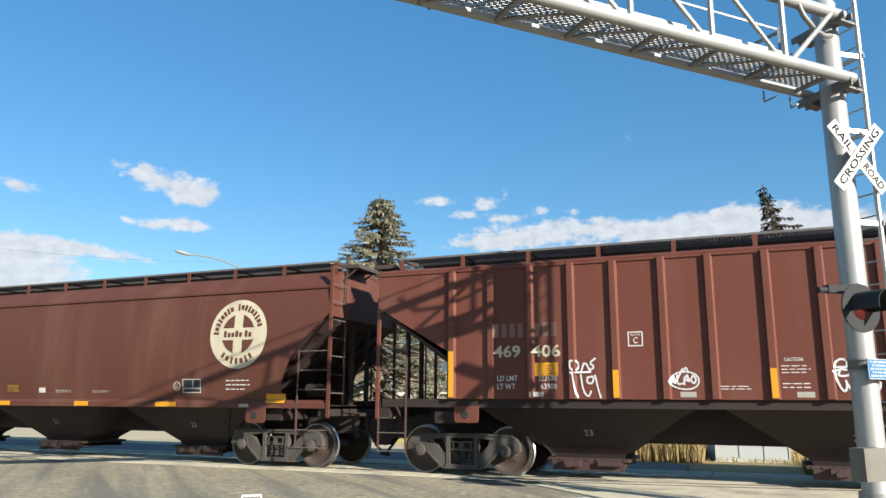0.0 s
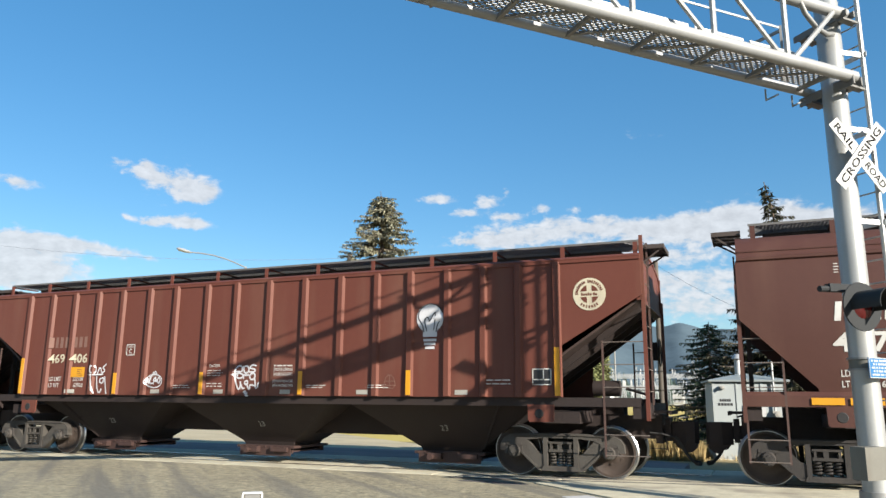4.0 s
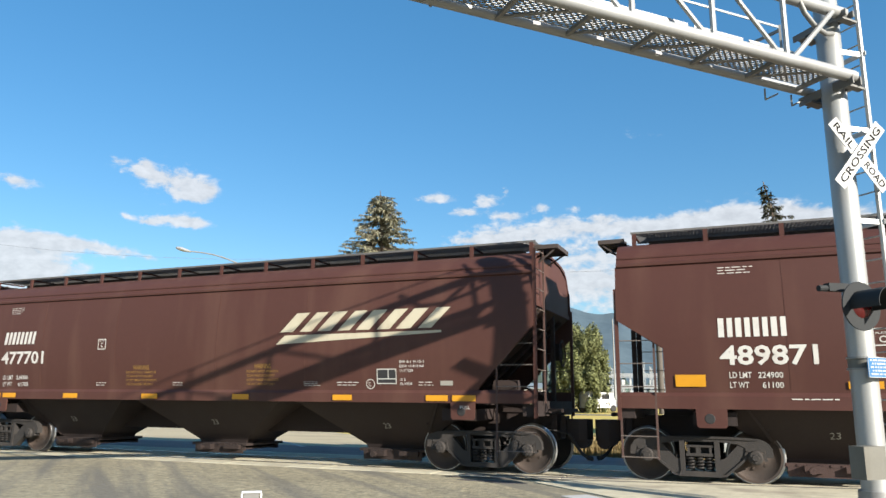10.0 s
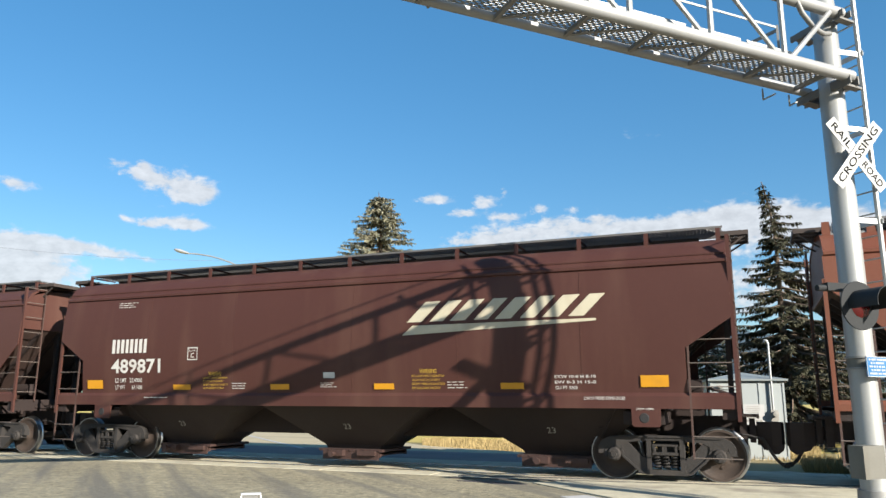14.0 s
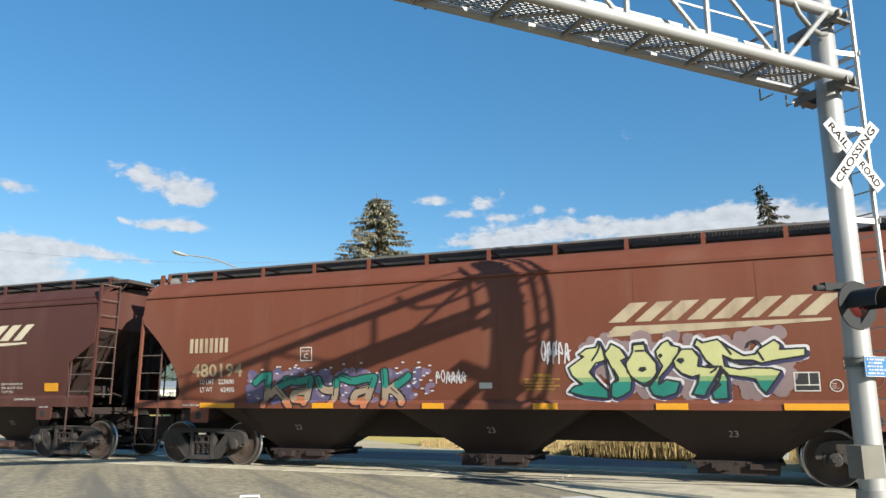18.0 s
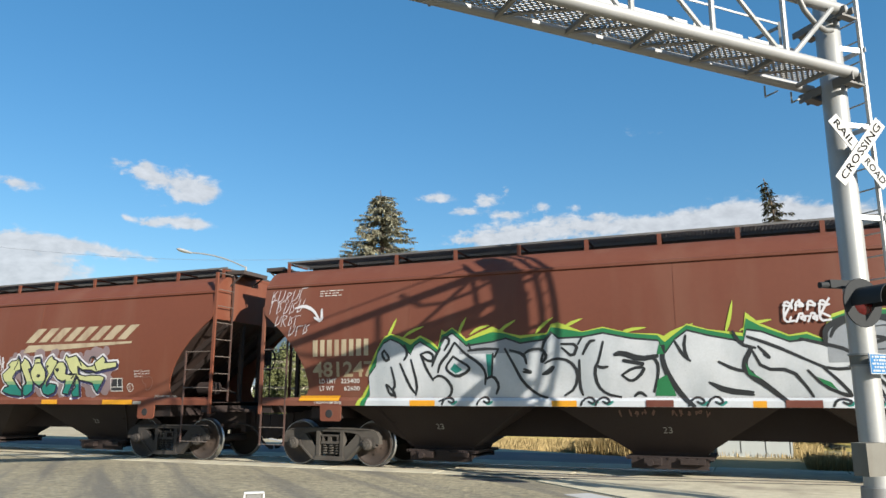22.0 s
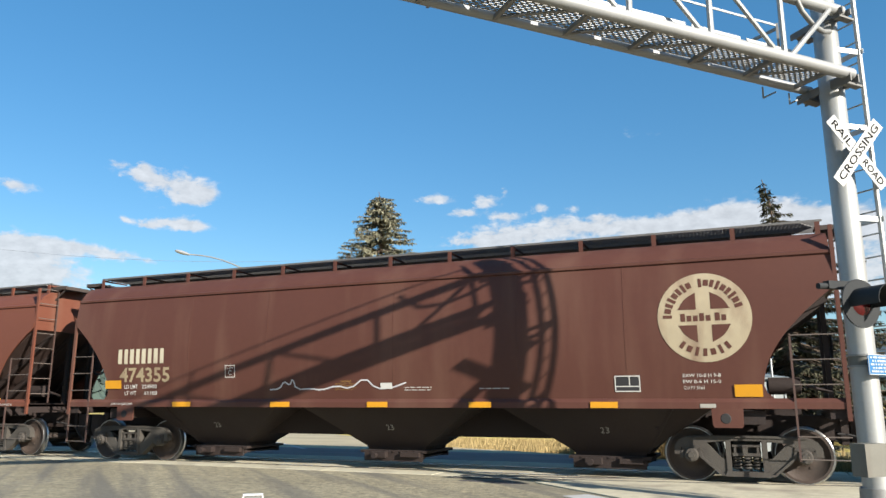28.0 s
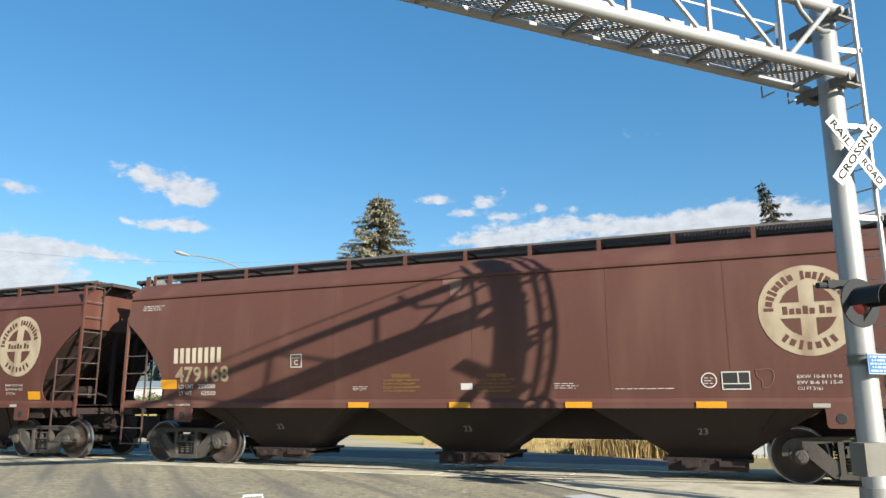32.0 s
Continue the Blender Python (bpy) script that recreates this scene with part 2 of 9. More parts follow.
M = {
    "brown": paint("brown_car_paint", (0.125, 0.045, 0.030)),
    "dark_brown": paint("dark_brown_car_paint", (0.097, 0.0407, 0.0313), amt=0.25),
    "red_brown": paint("red_brown_car_paint", (0.1571, 0.05, 0.034)),
    "orange_brown": paint("faded_brown_car_paint", (0.1882, 0.0616, 0.0347)),
    "umber": paint("umber_car_paint", (0.1166, 0.0454, 0.0324)),
    "faded_umber": paint("faded_umber_car_paint", (0.1806, 0.0622, 0.0378)),
    "plum_brown": paint("plum_brown_car_paint", (0.088, 0.0341, 0.0264), amt=0.22),
    "pale_brown": paint("weathered_brown_car_paint", (0.136, 0.060, 0.045)),
    "slope_dark": material("dark_brown_slope_steel", (0.040, 0.022, 0.017), 0.75, 0.0, 0.3, 1.6, 20, 0.15, (0.075, 0.045, 0.032), 0.5, (1.4, 1.4, 0.5), 0.5, 0.8),
    "chalk": material("white_chalk_mark", (0.40, 0.38, 0.35), 0.8, 0.0, 0.2, 4, 50, 0.0, k=0.70),
    "gate_brown": material("brown_gate_steel", (0.042, 0.021, 0.017), 0.7, 0.0, 0.2, 3, 30, 0.1),
    "dull_yellow": material("dull_yellow_spray_paint", (0.34, 0.30, 0.12), 0.6, 0.0, 0.2, 3, 40, 0.02, k=0.70),
    # near-black base: the shade under the cars is put into the colour
    "under": material("shade_dark_underbody_steel", (0.0175, 0.0098, 0.0080), 0.8, 0.0, 0.3, 1.2, 18, 0.2, (0.025, 0.0155, 0.0115), 0.5, (1, 1, 1), 0.5, 0.75),
    "black": material("black_steel", (0.016, 0.015, 0.015), 0.75, 0.0, 0.3, 2, 25, 0.15),
    "cast_dark": material("black_cast_steel", (0.024, 0.021, 0.019), 0.8, 0.0, 0.3, 4, 45, 0.35, (0.044, 0.036, 0.030), 0.6, (3, 3, 3), 0.5, 0.75),
    "cast": material("dusty_cast_steel", (0.054, 0.048, 0.040), 0.8, 0.0, 0.3, 4, 45, 0.35, (0.035, 0.028, 0.024), 0.7, (3, 3, 3), 0.45, 0.7),
    "wheel": material("rusty_wheel_plate", (0.048, 0.033, 0.025), 0.75, 0.0, 0.35, 3, 30, 0.2, (0.026, 0.020, 0.017), 0.85, (1.6, 1.6, 1.6), 0.44, 0.62),
    "tread": material("polished_wheel_rim", (0.42, 0.42, 0.42), 0.32, 1.0, 0.12, 5, 60, 0.05),
    "walk_mesh": material("weathered_walk_mesh", (0.13, 0.125, 0.12), 0.6, 0.3, 0.3, 3, 40, 0.1),
    "ladder_brown": material("grimy_ladder_steel", (0.062, 0.034, 0.027), 0.7, 0.0, 0.25, 3, 40, 0.1),
    "rung_steel": material("dull_rung_steel", (0.13, 0.105, 0.09), 0.65, 0.1, 0.2, 3, 40, 0.1),
    "grating": material("dark_roof_grating", (0.055, 0.042, 0.036), 0.7, 0.2, 0.3, 3, 40, 0.1),
    "white": material("white_stencil_paint", (0.74, 0.73, 0.68), 0.6, 0.0, 0.08, 3, 60, 0.03, (0.30, 0.18, 0.13), 0.55, (3, 3, 3), 0.52, 0.8, k=0.70),
    "tan_paint": material("weathered_tan_number_paint", (0.42, 0.345, 0.21), 0.65, 0.0, 0.14, 3, 60, 0.03, (0.22, 0.13, 0.09), 0.6, (2.5, 2.5, 1.2), 0.48, 0.75, k=0.70),
    "cream": material("cream_logo_paint", (0.66, 0.60, 0.44), 0.6, 0.0, 0.10, 3, 60, 0.03, (0.30, 0.20, 0.14), 0.5, (2.5, 2.5, 1.2), 0.5, 0.8, k=0.70),
    "faded_cream": material("faded_cream_paint", (0.50, 0.42, 0.28), 0.65, 0.0, 0.14, 4, 60, 0.03, (0.20, 0.10, 0.06), 0.6, (3, 3, 1.2), 0.48, 0.75, k=0.70),
    "ghost": material("worn_letter_and_glint_paint", (0.24, 0.13, 0.10), 0.65, 0.0, 0.2, 4, 60, 0.02, k=0.70),
    "yellow": material("yellow_reflective_sheet", (0.78, 0.36, 0.015), 0.45, 0.0, 0.10, 3, 60, 0.02, (0.35, 0.17, 0.03), 0.4, (3, 3, 3), 0.55, 0.8, k=0.70),
    "faded_ochre": material("faded_yellow_stencil_paint", (0.40, 0.225, 0.05), 0.65, 0.0, 0.15, 4, 60, 0.02, (0.16, 0.08, 0.04), 0.5, (3, 3, 3), 0.5, 0.75, k=0.70),
    "ochre": material("yellow_stencil_paint", (0.62, 0.39, 0.05), 0.6, 0.0, 0.1, 4, 60, 0.02, k=0.70),
    "grey_plate": material("grey_enamel_plate", (0.42, 0.40, 0.35), 0.55, 0.0, 0.12, 4, 40, 0.02, k=0.70),
    "panel_black": material("black_stencil_field", (0.022, 0.022, 0.024), 0.6, 0.0, 0.15, 4, 40, 0.02),
    "silver": material("silver_spray_paint", (0.66, 0.69, 0.71), 0.5, 0.10, 0.16, 1.3, 30, 0.03, (0.36, 0.41, 0.44), 0.7, (1.2, 1.2, 0.6), 0.46, 0.72, k=0.72),
    "silver_dark": material("dark_silver_spray_paint", (0.36, 0.39, 0.42), 0.5, 0.10, 0.2, 1.3, 30, 0.03, (0.55, 0.58, 0.60), 0.6, (1.0, 1.0, 0.8), 0.5, 0.72, k=0.62),
    "spray_white": material("white_spray_paint", (0.70, 0.70, 0.72), 0.55, 0.0, 0.12, 3, 40, 0.02, k=0.70),
    "spray_black": material("black_spray_paint", (0.016, 0.018, 0.020), 0.5, 0.0, 0.2, 3, 40, 0.02),
    "spray_green": material("green_spray_paint", (0.02, 0.20, 0.07), 0.5, 0.0, 0.22, 2, 30, 0.02, k=0.70),
    "spray_lime": material("lime_spray_paint", (0.46, 0.58, 0.07), 0.55, 0.0, 0.2, 2, 30, 0.02, k=0.70),
    "spray_teal": material("teal_spray_paint", (0.02, 0.24, 0.19), 0.5, 0.0, 0.25, 2, 30, 0.02, k=0.70),
    "spray_violet": material("violet_spray_paint", (0.22, 0.165, 0.25), 0.55, 0.0, 0.25, 2.2, 30, 0.02, k=0.70),
    "spray_pale": material("pale_green_spray_paint", (0.58, 0.60, 0.28), 0.55, 0.0, 0.18, 2.2, 30, 0.02, k=0.70),
    "spray_mid": material("green_fade_spray_paint", (0.26, 0.42, 0.20), 0.5, 0.0, 0.22, 2, 30, 0.02, k=0.70),
    "spray_navy": material("navy_spray_paint", (0.045, 0.045, 0.125), 0.55, 0.0, 0.25, 2.5, 30, 0.02, k=0.70),
    "spray_blue": material("blue_spray_paint", (0.13, 0.115, 0.22), 0.55, 0.0, 0.25, 2.5, 30, 0.02, k=0.70),
    "galv": material("galvanised_steel", (0.50, 0.51, 0.50), 0.42, 0.35, 0.10, 2.2, 30, 0.05, (0.34, 0.34, 0.33), 0.5, (5, 5, 1.2), 0.5, 0.75, k=0.78),
    "box_grey": material("weathered_grey_box_steel", (0.17, 0.165, 0.14), 0.6, 0.2, 0.15, 4, 40, 0.05, (0.12, 0.105, 0.08), 0.5, (4, 4, 1.5), 0.5, 0.75, k=0.8),
    "galv_dull": material("dull_galvanised_steel", (0.36, 0.36, 0.345), 0.55, 0.4, 0.12, 3, 30, 0.06, k=0.66),
    "aluminium": material("aluminium_mast", (0.60, 0.61, 0.59), 0.45, 0.3, 0.09, 1.2, 35, 0.05, (0.44, 0.44, 0.41), 0.55, (4, 4, 0.8), 0.48, 0.75, k=0.53),
    "arm_pipe": material("weathered_arm_pipe", (0.485, 0.492, 0.488), 0.55, 0.25, 0.10, 1.6, 35, 0.05, (0.33, 0.325, 0.30), 0.55, (1.5, 1.5, 1.5), 0.48, 0.75, k=0.62),
    "lamp_black": material("black_lamp_enamel", (0.026, 0.028, 0.029), 0.7, 0.0, 0.2, 3, 40, 0.05, spec=0.2),
    "galv_dark": material("shaded_channel_steel", (0.14, 0.137, 0.128), 0.6, 0.2, 0.12, 3, 30, 0.06),
    "lens": material("red_signal_lens", (0.055, 0.0032, 0.0032), 0.18, 0.0, 0.06, 6, 80, 0.1),
    "sign_white": material("white_sign_sheet", (0.78, 0.78, 0.76), 0.9, 0.0, 0.06, 2, 40, 0.0, (0.6, 0.58, 0.52), 0.4, (3, 3, 1), 0.5, 0.8, k=0.56, spec=0.15),
    "sign_black": material("black_sign_letters", (0.015, 0.015, 0.015), 0.95, 0.0, 0.1, 2, 40, 0.0, spec=0.05),
    "sign_blue": material("blue_sign_sheet", (0.025, 0.19, 0.44), 0.45, 0.0, 0.08, 2, 40, 0.01, k=0.70),
    "asphalt": material("worn_chip_seal_asphalt", (0.39, 0.342, 0.222), 0.92, 0.0, 0.42, 0.5, 13, 1.0, (0.18, 0.168, 0.138), 0.80, (9.0, 0.55, 1), 0.47, 0.64, k=0.66, stain_rot=137, speck=0.42, speck_scale=6.0),
    # darker, bluer asphalt that carries the train's shade in its colour
    "shade_asphalt": material("shade_tinted_asphalt", (0.22, 0.17, 0.165), 0.92, 0.0, 0.25, 0.7, 16, 0.5, (0.13, 0.10, 0.10), 0.7, (0.5, 1.2, 1), 0.46, 0.68, k=0.8),
    "sand": material("pale_sandy_road", (0.58, 0.49, 0.31), 0.95, 0.0, 0.2, 0.6, 9, 0.3, (0.36, 0.31, 0.22), 0.6, (0.3, 0.9, 1), 0.5, 0.7, k=0.70),
    "spray_mist": material("pale_spray_mist", (0.27, 0.20, 0.205), 0.55, 0.0, 0.2, 2.2, 30, 0.02, k=0.70),
    "substation_steel": material("sunlit_galvanised_lattice", (0.36, 0.37, 0.37), 0.5, 0.2, 0.12, 1.0, 9, 0.0),
    "far_asphalt": material("smooth_asphalt", (0.13, 0.125, 0.115), 0.85, 0.0, 0.15, 0.6, 30, 0.3),
    "concrete": material("crossing_concrete", (0.58, 0.53, 0.385), 0.88, 0.0, 0.14, 0.9, 30, 0.3, (0.24, 0.20, 0.16), 0.7, (1.2, 1.2, 1.2), 0.48, 0.70, rnd=0.06, k=0.78, speck=0.14, speck_scale=5.0),
    "rail": material("rusty_rail_side", (0.085, 0.060, 0.045), 0.7, 0.3, 0.2, 4, 40, 0.2),
    "rail_top": material("polished_rail_head", (0.46, 0.46, 0.47), 0.25, 1.0, 0.1, 4, 60, 0.03),
    "dirt": material("dry_grass_ground", (0.30, 0.235, 0.10), 0.95, 0.0, 0.35, 0.16, 8, 0.8, (0.16, 0.17, 0.06), 0.8, (0.12, 0.12, 0.12), 0.48, 0.66, k=0.70),
    "ballast": material("grey_ballast", (0.17, 0.155, 0.135), 0.95, 0.0, 0.35, 2, 30, 1.0),
    "straw": material("dry_straw_grass", (0.46, 0.34, 0.145), 0.85, 0.0, 0.15, 1.0, 9, 0.0, rnd=0.26, island=True, k=0.70),
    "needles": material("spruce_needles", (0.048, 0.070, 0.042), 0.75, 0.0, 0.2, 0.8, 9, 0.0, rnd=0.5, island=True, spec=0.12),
    # paler copy of the needles, with the sunlight put into its colour
    "needles_lit": material("sunlit_spruce_needles", (0.235, 0.225, 0.155), 0.75, 0.0, 0.2, 0.8, 9, 0.0, rnd=0.5, island=True, spec=0.12),
    "brown_needles": material("thin_brown_needles", (0.058, 0.057, 0.036), 0.75, 0.0, 0.2, 0.8, 9, 0.0, rnd=0.5, island=True, spec=0.12),
    "wire_grey": material("grey_wire", (0.16, 0.18, 0.21), 0.6, 0.0, 0.1, 3, 30, 0.0),
    # for the crossing seams, and for the shadow painted on the road
    "tar_and_shadow": material("dark_tar_and_shadow", (0.105, 0.095, 0.090), 0.85, 0.0, 0.3, 1.2, 14, 0.6, k=0.8),
    "spray_beige": material("beige_spray_paint", (0.40, 0.31, 0.22), 0.55, 0.0, 0.2, 2.5, 30, 0.02, k=0.70),
    "spray_orange": material("orange_spray_paint", (0.50, 0.18, 0.08), 0.55, 0.0, 0.2, 2.5, 30, 0.02, k=0.70),
    "leaves": material("autumn_leaves", (0.125, 0.135, 0.058), 0.7, 0.0, 0.2, 0.8, 9, 0.0, rnd=0.5, island=True, spec=0.12),
    "far_needles": material("distant_conifer_woods", (0.040, 0.062, 0.052), 0.9, 0.0, 0.3, 0.05, 0.6, 0.0, rnd=0.35, island=True),
    "lawn": material("mown_lawn", (0.52, 0.39, 0.10), 0.95, 0.0, 0.3, 0.2, 6, 0.6, (0.42, 0.35, 0.085), 0.7, (0.10, 0.10, 0.10), 0.45, 0.65, k=0.92),
    "bark": material("grey_bark", (0.115, 0.085, 0.062), 0.9, 0.0, 0.3, 4, 30, 0.6),
    "pole_wood": material("weathered_pole_wood", (0.085, 0.074, 0.063), 0.85, 0.0, 0.2, 2, 30, 0.4, (0.10, 0.075, 0.055), 0.6, (9, 9, 0.5), 0.5, 0.7),
    "shed": material("white_painted_aluminium", (0.46, 0.50, 0.49), 0.5, 0.0, 0.06, 1.5, 20, 0.03, (0.45, 0.46, 0.46), 0.4, (3, 3, 0.6), 0.55, 0.8, k=0.70),
    "shed_roof": material("pale_grey_roof_sheet", (0.34, 0.38, 0.375), 0.5, 0.2, 0.08, 1.5, 20, 0.03, k=0.70),
    "building_white": material("white_metal_siding", (0.70, 0.70, 0.68), 0.6, 0.0, 0.06, 0.5, 9, 0.02, k=0.70),
    "mountain": material("forested_mountain", (0.068, 0.097, 0.118), 1.0, 0.0, 0.30, 0.006, 0.05, 0.0, (0.098, 0.133, 0.153), 0.7, (0.004, 0.004, 0.006), 0.46, 0.66, spec=0.0),
    "chrome": material("chrome", (0.75, 0.75, 0.76), 0.12, 1.0, 0.05, 4, 40, 0.0),
    "car_white": material("white_car_paint", (0.65, 0.65, 0.66), 0.3, 0.0, 0.04, 2, 40, 0.0, k=0.70),
    "glass_dark": material("dark_window_glass", (0.02, 0.022, 0.025), 0.08, 0.0, 0.05, 2, 40, 0.0),
}


# ---- geometry helpers ----
class Geo:
    """A growing list of corners and faces, made into one mesh."""

    def __init__(self):
        self.v, self.f, self.mi = [], [], []
        self.slot = 0

    def add(self, vs, fs):
        n = len(self.v)
        self.v += [tuple(p) for p in vs]
        self.f += [tuple(i + n for i in q) for q in fs]
        self.mi += [self.slot] * len(fs)
        return self

    def box(self, x0, x1, y0, y1, z0, z1):
        vs = [(x, y, z) for z in (z0, z1) for y in (y0, y1) for x in (x0, x1)]
        return self.add(vs, [(0, 2, 3, 1), (4, 5, 7, 6), (0, 1, 5, 4), (2, 6, 7, 3), (0, 4, 6, 2), (1, 3, 7, 5)])

    def cbox(self, x0, x1, y0, y1, z0, z1, c=0.01):
        """A box with chamfered edges along x, for beams and cabinets."""
        poly = [(y0 + c, z0), (y1 - c, z0), (y1, z0 + c), (y1, z1 - c), (y1 - c, z1), (y0 + c, z1), (y0, z1 - c), (y0, z0 + c)]
        return self.loft([[(x0 + c, y0 + (y - y0) * 0.99 + c * 0.3, z) for y, z in poly], [(x0 + c, y, z) for y, z in poly], [(x1 - c, y, z) for y, z in poly]])

    def prism(self, poly, a, b, axis="y"):
        """The polygon drawn in the other two axes, from a to b along one axis."""
        def put(p, q):
            return {"y": (p[0], q, p[1]), "x": (q, p[0], p[1]), "z": (p[0], p[1], q)}[axis]
        n = len(poly)
        vs = [put(p, a) for p in poly] + [put(p, b) for p in poly]
        return self.add(vs, [tuple(range(n)), tuple(range(2 * n - 1, n - 1, -1))] + [(i, i + n, (i + 1) % n + n, (i + 1) % n) for i in range(n)])

    def loft(self, rings, cap=True):
        n = len(rings[0])
        vs = [p for r in rings for p in r]
        fs = []
        for k in range(len(rings) - 1):
            for i in range(n):
                j = (i + 1) % n
                fs.append((k * n + i, k * n + j, (k + 1) * n + j, (k + 1) * n + i))
        if cap:
            fs += [tuple(range(n - 1, -1, -1)), tuple(range((len(rings) - 1) * n, len(rings) * n))]
        return self.add(vs, fs)

    def tube(self, pts, r, n=8, r1=None):
        pts = [Vector(p) for p in pts]
        rings = []
        for i, p in enumerate(pts):
            d = (pts[min(i + 1, len(pts) - 1)] - pts[max(i - 1, 0)]).normalized()
            up = Vector((0, 0, 1)) if abs(d.z) < 0.92 else Vector((1, 0, 0))
            a = d.cross(up).normalized()
            b = a.cross(d)
            rad = r if r1 is None else r + (r1 - r) * i / (len(pts) - 1)
            rings.append([p + (a * math.cos(2 * math.pi * k / n) + b * math.sin(2 * math.pi * k / n)) * rad for k in range(n)])
        return self.loft(rings)

    def beam(self, p, q, w, h):
        """A square bar from p to q."""
        p, q = Vector(p), Vector(q)
        d = (q - p).normalized()
        up = Vector((0, 0, 1)) if abs(d.z) < 0.92 else Vector((0, 1, 0))
        a = d.cross(up).normalized()
        b = a.cross(d)
        ring = lambda o: [o + a * sx * w / 2 + b * sy * h / 2 for sx, sy in ((-1, -1), (1, -1), (1, 1), (-1, 1))]
        return self.loft([ring(p), ring(q)])

    def lathe(self, prof, c, axis="y", n=24, cap=True):
        """prof: (radius, place along the axis) from end to end."""
        rings = []
        for r, s in prof:
            ring = []
            for k in range(n):
                a = 2 * math.pi * k / n
                u, w = r * math.cos(a), r * math.sin(a)
                ring.append({"y": (c[0] + u, c[1] + s, c[2] + w), "z": (c[0] + u, c[1] + w, c[2] + s), "x": (c[0] + s, c[1] + u, c[2] + w)}[axis])
            rings.append(ring)
        return self.loft(rings, cap)

    def mesh(self, name, smooth=None):
        me = bpy.data.meshes.new(name)
        me.from_pydata(self.v, [], self.f)
        if any(self.mi):
            me.polygons.foreach_set("material_index", self.mi)
        bm = bmesh.new()
        bm.from_mesh(me)
        bmesh.ops.recalc_face_normals(bm, faces=bm.faces)
        bm.to_mesh(me)
        bm.free()
        if smooth:
            me.polygons.foreach_set("use_smooth", [True] * len(me.polygons))
            me.set_sharp_from_angle(angle=radians(smooth))
        return me


def put(name, me, mats, parent=None, label="", m=None):
    """Links a mesh as an object, its materials on the object, under a thing or a part."""
    ob = new(name, me)
    if not isinstance(mats, (list, tuple)):
        mats = [mats]
    while len(me.materials) < len(mats):
        me.materials.append(None)
    for i, q in enumerate(mats):
        ob.material_slots[i].link = "OBJECT"
        ob.material_slots[i].material = q
    if parent is not None:
        ob.parent = parent
    if m is not None:
        ob.matrix_basis = m
    if label:
        ob["label"] = label
    return ob


def part(name, geo, mat, parent, label="", smooth=None, m=None):
    return put(name, geo.mesh(name, smooth), mat, parent, label, m)


def empty(name, label, category, m=None, group=""):
    e = new(name)
    e.empty_display_size = 0.3
    if m is not None:
        e.matrix_basis = m
    return tagged(e, label, category, group)


SHARED = {}


def shared(key, make, smooth=None):
    """A mesh built once and used by every like part."""
    if key not in SHARED:
        g = Geo()
        make(g)
        SHARED[key] = g.mesh(key if isinstance(key, str) else key[0], smooth)
    return SHARED[key]


TEXTS = {}


def text_mesh(s, bold=0.0):
    """Letters of the built-in font as flat faces, in a box 1 wide and 1 high."""
    if (s, bold) not in TEXTS:
        cu = bpy.data.curves.new("letters", "FONT")
        cu.body, cu.offset, cu.resolution_u = s, bold, 2
        ob = bpy.data.objects.new("letters", cu)
        scene.collection.objects.link(ob)
        bpy.context.view_layer.update()
        me = bpy.data.meshes.new_from_object(ob.evaluated_get(bpy.context.evaluated_depsgraph_get()))
        bpy.data.objects.remove(ob)
        vs = [tuple(v.co) for v in me.vertices]
        fs = [tuple(p.vertices) for p in me.polygons]
        x0, x1 = min(v[0] for v in vs), max(v[0] for v in vs)
        z0, z1 = min(v[1] for v in vs), max(v[1] for v in vs)
        TEXTS[(s, bold)] = ([((x - x0) / (x1 - x0), (y - z0) / (z1 - z0)) for x, y, _ in vs], fs)
    return TEXTS[(s, bold)]


# ---- the train: covered hopper cars that roll past ----
TRACK_Y = 14.9                        # middle of the track; the rail heads are at z = 0
# train coordinate of each car's middle; the train's place at t is S(t)
CARS = {
    "A": dict(x=-67.99, L=8.35, tc=6.82, style="curved", paint="brown"),
    "B": dict(x=-50.02, L=8.47, tc=6.82, style="ribbed", paint="red_brown"),
    "C": dict(x=-32.22, L=7.75, tc=6.57, style="straight", paint="dark_brown"),
    "D": dict(x=-15.19, L=7.75, tc=6.50, style="stepped", paint="plum_brown"),
    "E": dict(x=2.40, L=8.38, tc=6.82, style="curved", paint="orange_brown"),
    "F": dict(x=20.46, L=8.30, tc=6.82, style="curved", paint="faded_umber"),
    "G": dict(x=38.59, L=8.36, tc=6.82, style="curved", paint="umber"),
    "H": dict(x=56.85, L=8.36, tc=6.82, style="curved", paint="pale_brown"),
}


# small surges of the train against its even pace, second by second
SURGE = [-0.064, -0.038, -0.029, -0.02, -0.039, -0.063, -0.06, -0.039, -0.03, -0.041, -0.062, 0.017, 0.086, 0.112, 0.121,
         0.021, 0.095, 0.114, 0.084, 0.067, 0.052, 0.093, 0.074, 0.026, -0.06, -0.105, -0.24, -0.357, -0.423, -0.385, -0.289, -0.301, -0.261]


def train_at(t):
    u = (t - 16) / 16
    even = u * (-57.39 + u * (-4.2855 + u * (1.949 + u * (-0.7398 + u * (-1.2929 - u * 0.1219)))))
    return even + sum(np.interp(t + q, range(33), SURGE) for q in (-0.5, -0.25, 0.0, 0.25, 0.5)) / 5


SILL = {"curved": (1.235, 1.40), "stepped": (1.25, 1.52), "straight": (1.31, 1.55), "ribbed": (1.28, 1.44)}   # underside and top of the side sill


